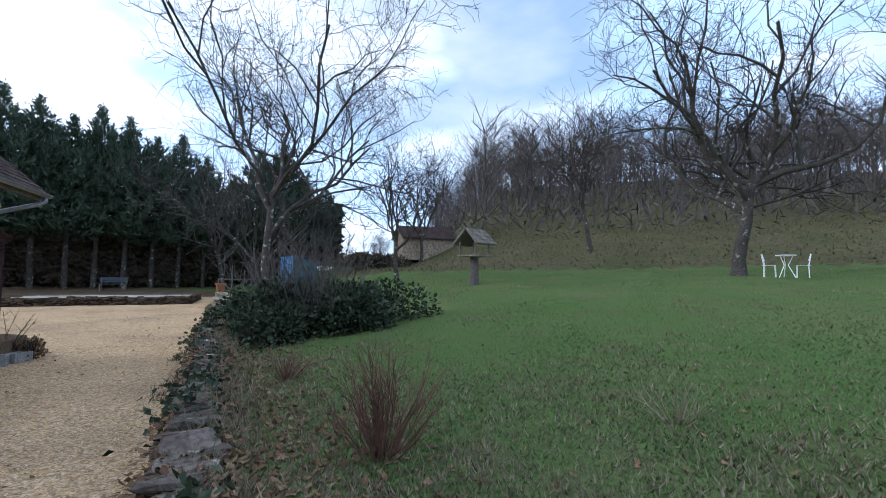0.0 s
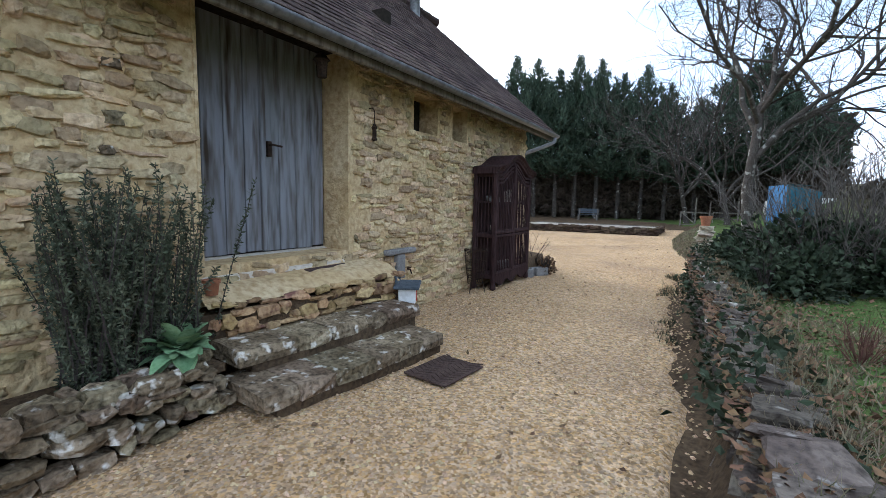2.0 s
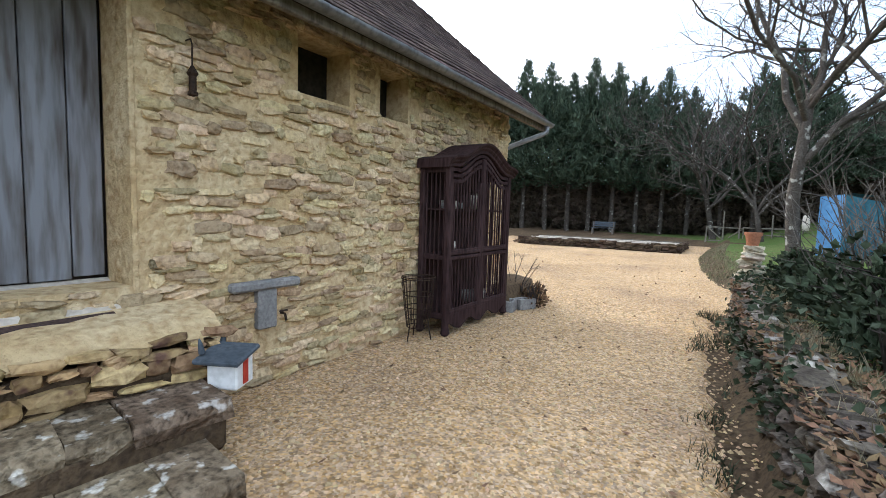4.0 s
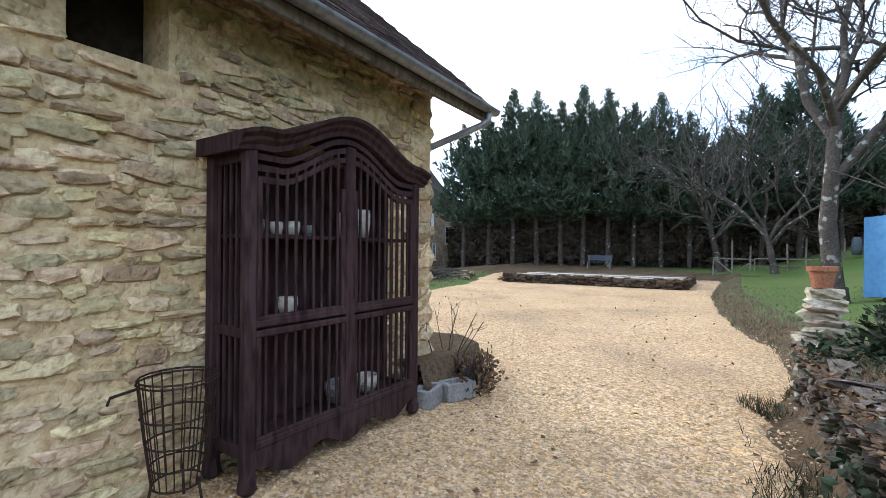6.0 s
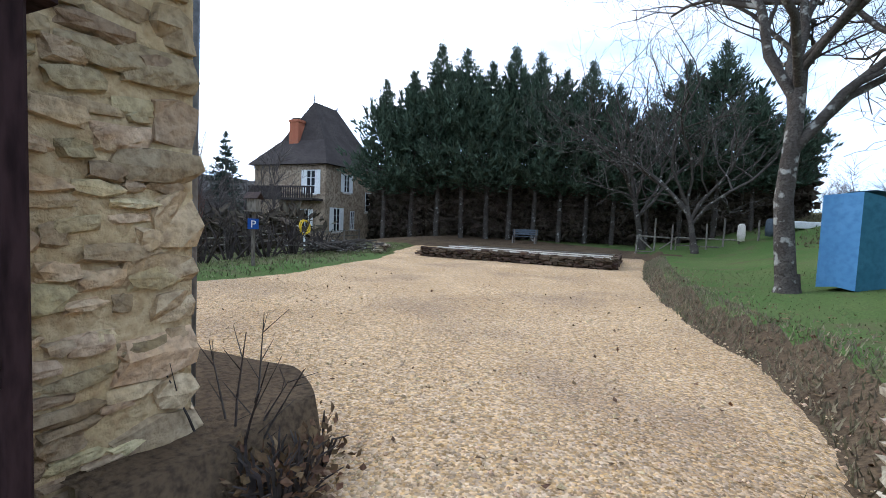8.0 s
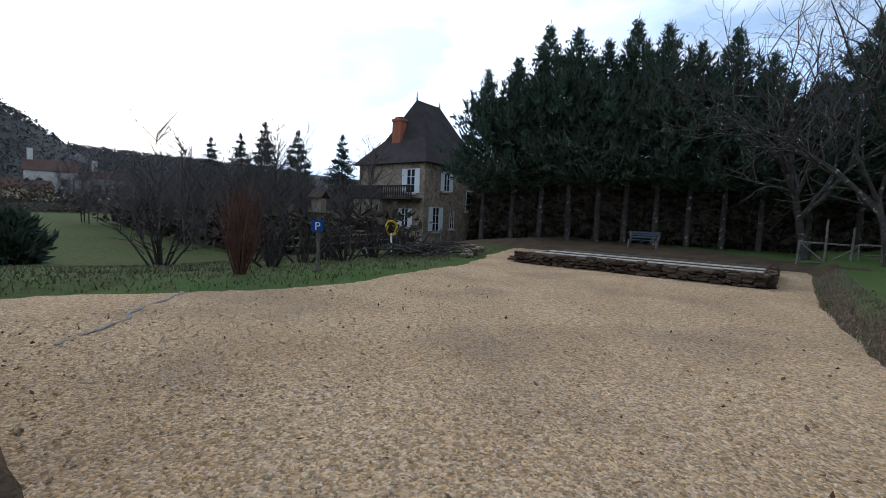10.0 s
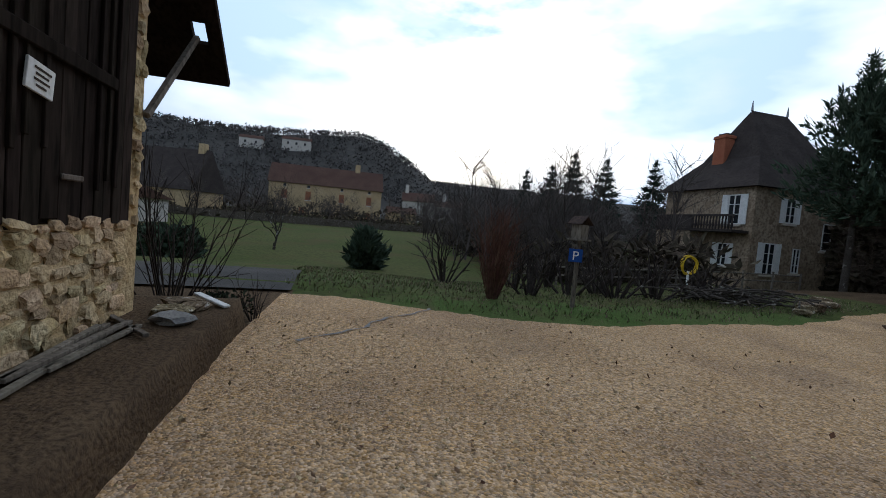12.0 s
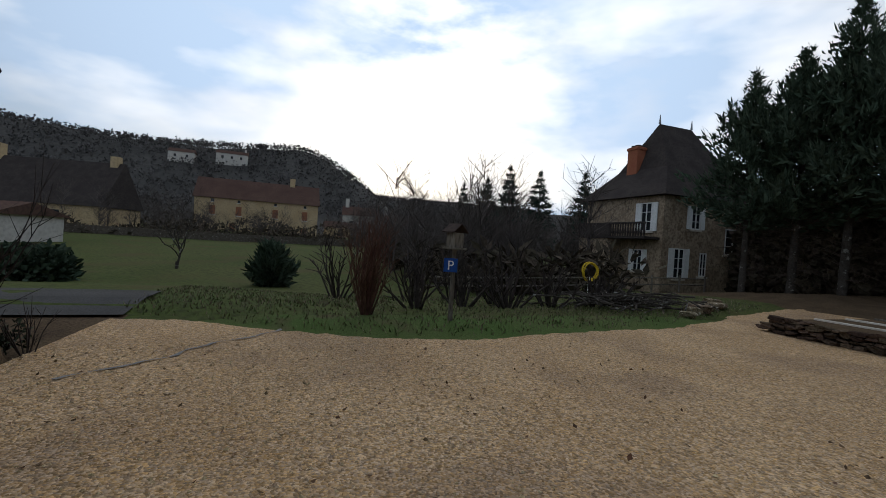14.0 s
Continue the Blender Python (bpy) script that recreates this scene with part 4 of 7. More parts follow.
dc = Mesh()
ys = np.arange(1.15, 12.21, 0.25)
for y in ys:
    x = wall_x(y)
    for dx, z in ((0.05, -0.05), (0.07, 0.56), (0.36, 0.56), (0.36, -0.05)):
        dc.v.append((x + dx - o3.x, y - o3.y, z))
dc.f = [(i * 4 + k, i * 4 + (k + 1) % 4, i * 4 + 4 + (k + 1) % 4, i * 4 + 4 + k) for i in range(len(ys) - 1) for k in range(4)] + [(0, 1, 2, 3)]
dc.done("core", M_EARTH, dry)
rdw = random.Random(51)
rest, made = Mesh(), 0
for u, v, w, h in courses(11.0, 0.02, 0.62, 0.035, 0.085, 0.08, 0.26, rdw):
    y = u + 1.15
    if y > 12.2 or y < 1.15:
        continue
    x = wall_x(y)
    i, d = rdw.randrange(16), rdw.uniform(0.16, 0.3)
    m = Matrix.Translation((x + 0.12 + rdw.uniform(-0.05, 0.03) - o3.x, y - o3.y, v)) @ Matrix.Rotation(rdw.uniform(-0.5, 0.5), 4, "X") @ Matrix.Rotation(rdw.uniform(-0.25, 0.25), 4, "Z") @ Matrix.Diagonal((d, w - 0.008, h, 1))
    if made < 240 and 6.3 < y < 12.2:
        q = new("stone", rock_mesh(i, M_DRYSTONE))
        q.parent, q.matrix_basis = dry, m
        made += 1
    else:
        rest.add([tuple(m @ Vector(p)) for p in ROCKS[i][0]], ROCKS[i][1])
tagged(rest.done("stones", M_DRYSTONE_J, dry, recalc=False), kind="stuff")
y = 1.3
while y < 12.1:
    L = rdw.uniform(0.1, 0.28)
    i = rdw.randrange(16)
    m = Matrix.Translation((wall_x(y) + 0.2 + rdw.uniform(-0.05, 0.05) - o3.x, y + L / 2 - o3.y, 0.6 + rdw.uniform(0, 0.03))) @ Matrix.Rotation(rdw.uniform(-0.3, 0.3), 4, "Z") @ Matrix.Diagonal((rdw.uniform(0.13, 0.27), L, rdw.uniform(0.03, 0.075), 1))
    q = new("coping_stone", rock_mesh(i, M_DRYSTONE))
    q.parent, q.matrix_basis = dry, m
    y += L * rdw.uniform(0.9, 1.5)

M_PIER = material("pale_stone", (0.36, 0.30, 0.22), (0.46, 0.40, 0.31), (0.22, 0.18, 0.13), scale=4, fine=25, bump=0.8, dist=0.02, vary=0.25)
pier = thing("stone_pier", "narrow pier of stacked pale flat stones ending the wall", "pier", (3.62, 12.4, 0))
rpz, z = random.Random(61), 0.0
while z < 1.1:
    h = rpz.uniform(0.05, 0.11)
    w = 0.44 - 0.12 * z
    q = new("stone", rock_mesh(rpz.randrange(16), M_PIER))
    q.parent = pier
    q.matrix_basis = Matrix.Translation((rpz.uniform(-0.03, 0.03), rpz.uniform(-0.03, 0.03), z + h / 2)) @ Matrix.Rotation(rpz.uniform(-0.3, 0.3), 4, "Z") @ Matrix.Diagonal((w * rpz.uniform(0.85, 1.1), w * rpz.uniform(0.85, 1.1), h * 1.15, 1))
    z += h
PIER_TOP = z


def flower_pot(name, label, place, r=0.13, h=0.2):
    p = thing(name, label, "flower pot", place)
    Mesh().lathe([(0.0, 0.0), (r * 0.68, 0.0), (r * 0.9, h * 0.78), (r * 1.03, h * 0.78), (r * 1.05, h), (r * 0.92, h), (r * 0.85, h * 0.8), (0.0, h * 0.8)], 24).done("pot", M_TERRACOTTA, p, smooth=False)
    Mesh().lathe([(r * 0.84, h * 0.84), (r * 0.5, h * 0.88), (0, h * 0.9)], 14).done("soil", M_EARTH, p)
    return p


flower_pot("flower_pot", "terracotta flower pot standing on the stone pier", (3.62, 12.4, PIER_TOP + 0.01), 0.12, 0.21)
flower_pot("flower_pot", "small terracotta pot on the landing beside the door", (0.2, 3.32, 0.77), 0.07, 0.13)


# ---- cage cabinet against the barn ----
def cage_cabinet(place):
    c = thing("cage_cabinet", "tall dark-stained wooden cage cabinet with barred doors and an arched cornice", "cabinet", place)
    W, D, H = 1.74, 0.44, 2.13

    def arch(u):
        return 0.24 * max(0.0, math.sin(math.pi * min(max((u - 0.12) / 0.76, 0), 1))) ** 1.6

    for x in (0.03, D - 0.03):
        for y in (0.05, W - 0.05):
            m = Mesh()
            m.box(x - 0.035, x + 0.035, y - 0.04, y + 0.04, 0.0, H, 0.012)
            m.lathe([(0.03, 0.0), (0.06, 0.03), (0.05, 0.09), (0.035, 0.14)], 8, (x, y, 0))
            m.done("post", M_CABINET, c)
    # arched cornice in front, plain at the sides
    co = Mesh()
    N = 36
    prof = [(D + 0.0, -0.05), (D + 0.018, -0.045), (D + 0.018, -0.01), (D + 0.045, 0.015), (D + 0.05, 0.035), (D + 0.085, 0.06), (D + 0.09, 0.085), (0.0, 0.085), (0.0, -0.05)]
    for i in range(N + 1):
        u = i / N
        y = -0.055 + (W + 0.11) * u
        drop = 0.045 * max(0.0, 1 - min(u, 1 - u) / 0.09) ** 1.5
        for x, z in prof:
            co.v.append((x, y, H + arch(u) - drop + (z if z > 0.03 else z * (1 - drop * 12))))
    k = len(prof)
    co.f = [(i * k + j, i * k + (j + 1) % k, (i + 1) * k + (j + 1) % k, (i + 1) * k + j) for i in range(N) for j in range(k)] + [tuple(range(k)), tuple(N * k + j for j in reversed(range(k)))]
    co.done("cornice", M_CABINET, c)
    for dz in (-0.1, -0.17, -0.24):
        fr = Mesh()
        for i in range(N + 1):
            y, z = 0.08 + (W - 0.16) * i / N, H + dz + arch(i / N)
            fr.v += [(D - 0.05, y, z), (D - 0.01, y, z), (D - 0.01, y, z + 0.04), (D - 0.05, y, z + 0.04)]
        fr.f = [(i * 4 + k, i * 4 + (k + 1) % 4, i * 4 + 4 + (k + 1) % 4, i * 4 + 4 + k) for i in range(N) for k in range(4)]
        fr.done("arched_rail", M_CABINET, c)
    Mesh().box(0.0, 0.012, 0.05, W - 0.05, 0.12, H + 0.05).done("back_panel", M_CABINET, c)
    # scalloped apron
    ap = Mesh()
    for i in range(25):
        y, z = 0.08 + (W - 0.16) * i / 24, 0.1 + 0.05 * math.cos(i / 24 * 6 * math.pi)
        ap.v += [(D - 0.04, y, z), (D, y, z), (D, y, 0.26), (D - 0.04, y, 0.26)]
    ap.f = [(i * 4 + k, i * 4 + (k + 1) % 4, i * 4 + 4 + (k + 1) % 4, i * 4 + 4 + k) for i in range(24) for k in range(4)]
    ap.done("apron", M_CABINET, c)
    for z, n in ((0.22, "floor_board"), (0.98, "shelf"), (1.55, "shelf")):
        Mesh().box(0.012, D - 0.05, 0.06, W - 0.06, z, z + 0.028, 0.004).done(n, M_CABINET, c)
    for z in (0.26, 0.94, 1.0):
        Mesh().box(D - 0.04, D + 0.006, 0.08, W - 0.08, z, z + 0.045, 0.008).done("rail", M_CABINET, c)
    Mesh().box(D - 0.04, D + 0.012, W / 2 - 0.045, W / 2 + 0.045, 0.26, H + 0.12, 0.01).done("stile", M_CABINET, c)
    for d, (ya, yb) in enumerate(((0.09, W / 2 - 0.045), (W / 2 + 0.045, W - 0.09))):
        for za, zb in ((0.3, 0.95), (1.04, None)):
            top = (H - 0.2) if zb is None else zb
            door = Mesh().box(D - 0.035, D, ya, yb, za, za + 0.03, 0.006).done("door", M_CABINET, c)
            for y in (ya, yb - 0.035):
                Mesh().box(D - 0.035, D, y, y + 0.035, za + 0.03, top, 0.006).done("door_stile", M_CABINET, door)
            for i in range(9):
                y = ya + 0.035 + (yb - ya - 0.07) * (i + 0.5) / 9
                zt = zb if zb else H - 0.16 + arch((y + 0.0) / W)
                Mesh().box(D - 0.027, D - 0.009, y - 0.009, y + 0.009, za + 0.02, zt, 0.003).done("bar", M_CABINET, door)
    for y in (0.05, W - 0.05):
        side = Mesh().box(0.05, D - 0.05, y - 0.02, y + 0.02, 0.94, 1.0, 0.006).done("side_rail", M_CABINET, c)
        for za, zb in ((0.2, 0.28), (H - 0.12, H)):
            Mesh().box(0.05, D - 0.05, y - 0.02, y + 0.02, za, zb, 0.006).done("side_rail", M_CABINET, c)
        for i in range(5):
            x = 0.09 + (D - 0.18) * i / 4
            Mesh().box(x - 0.008, x + 0.008, y - 0.01, y + 0.01, 0.27, H - 0.1, 0.003).done("bar", M_CABINET, side)
    return c


cage_cabinet((0.05, 8.3, 0.015))

# things kept inside the cabinet
for i, (y, z, rr0, hh) in enumerate(((8.55, 1.58, 0.05, 0.1), (8.7, 1.58, 0.045, 0.09), (8.84, 1.58, 0.05, 0.1), (8.98, 1.58, 0.045, 0.08), (9.35, 1.58, 0.06, 0.2), (9.55, 1.58, 0.07, 0.24), (9.3, 0.26, 0.12, 0.16), (9.62, 0.26, 0.1, 0.14), (8.8, 1.02, 0.07, 0.12))):
    jar = tagged(Mesh().lathe([(0.0, 0.0), (rr0 * 0.75, 0.0), (rr0, hh * 0.6), (rr0 * 0.95, hh), (rr0 * 0.8, hh), (rr0 * 0.8, hh * 0.3), (0.0, hh * 0.2)], 14).done("jar", M_CEMENT if i % 3 else M_CONCRETE, smooth=True), "small pale pot standing inside the cage cabinet", "pot", "pots in the cabinet")
    jar.matrix_basis = pose(0.24, y, z + 0.016)

# wire basket beside the cabinet
bk = thing("wire_basket", "tall rusty wire basket standing by the wall", "basket", (0.26, 8.05, 0.01))
rim = lambda r, z: [(r * math.cos(a), r * math.sin(a), z) for a in [2 * math.pi * k / 16 for k in range(17)]]
for r, z in ((0.2, 0.76), (0.205, 0.74), (0.185, 0.55), (0.16, 0.4), (0.14, 0.27), (0.13, 0.16)):
    Mesh().tube(rim(r, z), 0.006, 5).done("hoop", M_IRON, bk)
for k in range(22):
    a = 2 * math.pi * k / 22
    Mesh().tube([(0.13 * math.cos(a), 0.13 * math.sin(a), 0.16), (0.165 * math.cos(a), 0.165 * math.sin(a), 0.42), (0.2 * math.cos(a), 0.2 * math.sin(a), 0.75)], 0.004, 4).done("wire", M_IRON, bk)
for a in (0.4, 2.5, 4.6):
    Mesh().tube([(0.13 * math.cos(a), 0.13 * math.sin(a), 0.2), (0.17 * math.cos(a), 0.17 * math.sin(a), 0.0)], 0.008, 6).done("leg", M_IRON, bk)
Mesh().tube([(0.0, -0.2, 0.74), (0.02, -0.34, 0.73), (0.04, -0.36, 0.70)], 0.008, 6).done("handle", M_IRON, bk)

# concrete blocks by the corner
for i, (p, a) in enumerate((((0.42, 10.3, 0.0), 12), ((0.55, 10.62, 0.0), -25))):
    blk = thing("concrete_block", "grey hollow concrete block lying on the gravel", "block", p, a)
    m = Mesh()
    m.box(-0.1, 0.1, -0.17, -0.12, 0, 0.17, 0.008)
    m.box(-0.1, 0.1, 0.12, 0.17, 0, 0.17, 0.008)
    m.box(-0.1, -0.06, -0.12, 0.12, 0, 0.17, 0.0)
    m.box(0.06, 0.1, -0.12, 0.12, 0, 0.17, 0.0)
    m.box(-0.06, 0.06, -0.12, 0.12, 0, 0.06, 0.0)
    m.done("block", M_CONCRETE, blk)

# lantern hook, wall tap and stone basin shelf
hk = thing("hanging_lantern", "small black iron lantern hanging from a wall hook", "lantern", (0.1, 5.52, 2.3))
Mesh().tube([(-0.1, 0, 0.4), (-0.02, 0, 0.4), (0, 0, 0.36), (0, 0, 0.2)], 0.006, 6).done("hook", M_IRON, hk)
m = Mesh().lathe([(0.0, 0.0), (0.035, 0.01), (0.035, 0.03), (0.026, 0.04), (0.026, 0.14), (0.04, 0.16), (0.012, 0.21), (0.0, 0.22)], 8)
m.done("body", M_IRON, hk)
shf = thing("stone_shelf", "grey stone shelf with a garden tap on the barn wall", "shelf", (0.03, 6.14, 0.6))
Mesh().box(-0.03, 0.07, -0.33, 0.33, 0.24, 0.32, 0.02).done("slab", M_CONCRETE, shf)
Mesh().box(-0.03, 0.05, -0.09, 0.09, -0.1, 0.24, 0.012).done("upright", M_CONCRETE, shf)
tp = Mesh().tube([(0.05, 0.12, 0.02), (0.11, 0.12, 0.02), (0.13, 0.12, -0.04)], 0.011, 8)
tp.box(0.08, 0.1, 0.08, 0.16, 0.035, 0.05, 0.004)
tp.done("tap", M_IRON, shf)

# box-shaped toy house on the steps
mb = thing("mail_box", "small house-shaped box with a slate-blue lid and a red stripe", "letter box", (0.7, 5.42, 0.385), 28)
Mesh().box(-0.1, 0.1, -0.1, 0.1, 0.0, 0.2, 0.01).done("body", M_WHITE, mb)
Mesh().box(0.1, 0.106, -0.03, 0.03, 0.02, 0.19, 0.002).done("stripe", M_RED, mb)
lid = Mesh()
lid.box(-0.15, 0.15, -0.14, 0.14, 0.2, 0.235, 0.01, Matrix.Rotation(0.16, 4, "X"))
lid.done("lid", M_GREYBLUE, mb)
for y in (-0.11, 0.11):
    Mesh().tube([(-0.12, y, 0.235), (-0.12, y * 1.15, 0.3), (-0.13, y * 1.1, 0.33)], [0.02, 0.014, 0.004], 6).done("ear", M_GREYBLUE, mb)

# door mats
mt = thing("door_mat", "worn brown rubber mat with a herringbone relief on the gravel", "mat", (1.69, 4.63, 0.015), -7)
Mesh().box(-0.24, 0.24, -0.3, 0.3, 0.0, 0.02, 0.006).done("base", M_MAT, mt)
rb = Mesh()
for i in range(10):
    y = -0.27 + 0.06 * i
    for s in (-1, 1):
        for q in range(2):
            x0, x1 = s * (0.02 + 0.1 * q), s * (0.12 + 0.1 * q)
            rb.tube([(x0, y, 0.022), (x1, y + (0.05 if (q % 2) else -0.05), 0.022)], 0.008, 4)
tagged(rb.done("ribs", M_MAT, mt), kind="stuff")
mt2 = thing("coir_mat", "thin brown coir mat on the sloping landing", "mat", (0.17, 4.72, 0.79), 0)
Mesh().box(-0.12, 0.13, -0.3, 0.3, 0.0, 0.018, 0.006, Matrix.Rotation(0.32, 4, "Y")).done("pad", M_MAT, mt2)


# ---- plants ----
def leaf_quad(m, p, d, up, L, W):
    """A pointed leaf of two triangles folded along its rib."""
    s = d.cross(up)
    if s.length < 1e-4:
        s = d.orthogonal()
    s.normalize()
    k = len(m.v)
    n = s.cross(d).normalized()
    m.v += [tuple(p), tuple(p + d * L * 0.5 + s * W - n * W * 0.3), tuple(p + d * L), tuple(p + d * L * 0.5 - s * W - n * W * 0.3)]
    m.f += [(k, k + 1, k + 2), (k, k + 2, k + 3)]


def rand_dir(r, lift=-1.0):
    while True:
        v = Vector((r.uniform(-1, 1), r.uniform(-1, 1), r.uniform(lift, 1)))
        if 0.05 < v.length < 1:
            return v.normalized()


def bare_tree(name, label, place, seed, height, fork, spread, r0, depth=5, kids=(6, 5, 5, 4, 3), lean=(0, 0), twig=M_TWIG, limb=None, group=""):
    """A leafless tree: trunk and limbs in one part, the fine twigs in another."""
    r = random.Random(seed)
    t = thing(name, label, "tree", place, group=group)
    trunk, crown = Mesh(), Mesh()

    def grow(p, d, L, rad, lev):
        steps = 5 if lev < 2 else (4 if lev < 4 else 3)
        pts, rads = [p.copy()], [rad]
        q, dd = p.copy(), d.copy()
        for i in range(steps):
            wob = 0.16 if lev == 0 else (0.42 if lev < 3 else 0.55)
            dd = (dd + rand_dir(r) * wob + Vector((0, 0, 0.10 if lev else 0.0))).normalized()
            q = q + dd * (L / steps)
            pts.append(q.copy())
            rads.append(max(rad * (1 - (0.35 if lev == 0 else 0.55) * (i + 1) / steps), 0.0062))
        (trunk if lev < 3 else crown).tube(pts, rads, 8 if lev == 0 else (6 if lev < 2 else (4 if lev < 3 else 3)), cap=False)
        if lev >= depth - 1:
            return
        n = kids[min(lev, len(kids) - 1)]
        for k in range(n):
            f = (0.55 + 0.45 * (k + r.random()) / n) if lev == 0 else (0.22 + 0.78 * (k + r.random()) / n)
            i = min(int(f * steps), steps - 1)
            w = f * steps - i
            base = pts[i].lerp(pts[i + 1], min(w, 1))
            br = rads[i] * (1 - w) + rads[i + 1] * w
            out = rand_dir(r)
            side = (out - dd * out.dot(dd)).normalized()
            if lev == 0:
                a = 2 * math.pi * (k + r.uniform(-0.25, 0.25)) / n
                side = Vector((math.cos(a), math.sin(a), 0))
                nd = (side * spread + Vector((lean[0], lean[1], 0.62 + 0.6 * r.random()))).normalized()
                nl = (height - fork) * r.uniform(0.75, 1.0)
            else:
                nd = (dd * 0.75 + side * 0.8 + Vector((0, 0, 0.12 if lev < 3 else -0.02))).normalized()
                nl = L * r.uniform(0.45, 0.68)
            grow(base, nd, nl, max(br * (r.uniform(0.62, 0.85) if lev < 2 else r.uniform(0.5, 0.7)), 0.0075), lev + 1)

    grow(Vector((0, 0, -0.1)), Vector((lean[0] * 0.3, lean[1] * 0.3, 1)).normalized(), fork * 1.25, r0, 0)
    trunk.lathe([(r0 * 1.45, -0.15), (r0 * 1.15, 0.12), (r0 * 0.98, 0.4)], 10)
    trunk.done("trunk", limb or M_BARK, t, smooth=True, recalc=False)
    crown.done("crown", twig, t, recalc=False)
    return t


def on_ground(x, y, dz=0.0):
    return (x, y, ground_z(x, y) + dz)


bare_tree("bare_tree", "large leafless tree with lichened trunk and spreading crown by the court", on_ground(4.9, 20.4), 3, 12.4, 4.0, 0.78, 0.2, 6, (8, 6, 5, 5, 3), (0.18, 0), M_TWIG)
bare_tree("bare_tree", "wide leafless orchard tree on the lawn beside white garden furniture", on_ground(20.15, 10.7), 9, 9.0, 2.7, 0.8, 0.23, 6, (7, 5, 5, 5, 3), (0, 0.1), M_TWIG)
bare_tree("bare_tree", "slender leafless tree at the upper edge of the lawn", on_ground(23.4, 22.0), 12, 8.6, 2.8, 0.42, 0.17, 5, (6, 5, 5, 3), (0, 0), M_TWIG)
bare_tree("bare_tree", "small leafless fruit tree near the stone shed", on_ground(11.3, 23.1), 14, 6.4, 2.0, 0.6, 0.12, 5, (6, 5, 5, 4), (0.1, 0), M_TWIG)
bare_tree("bare_tree", "pale-barked leafless tree in front of the conifers", on_ground(4.6, 34.6), 17, 9, 2.2, 0.6, 0.16, 5, (6, 5, 5, 3), (-0.1, 0), M_PALETWIG)
bare_tree("bare_tree", "small leafless tree beside the fence", on_ground(16.5, 33.5), 19, 8, 2.2, 0.55, 0.15, 5, (6, 5, 5, 4), (0, 0), M_TWIG)
bare_tree("bare_tree", "grey leafless tree with fine twigs behind the gravel court", on_ground(2.2, 37.5), 23, 10, 2.5, 0.7, 0.18, 5, (7, 5, 5, 4), (0, 0), M_PALETWIG)
bare_tree("bare_tree", "small leafless tree on the meadow", on_ground(-27, 9.5), 25, 3.6, 1.0, 0.5, 0.07, 4, (6, 5, 5), (0, 0), M_TWIG)


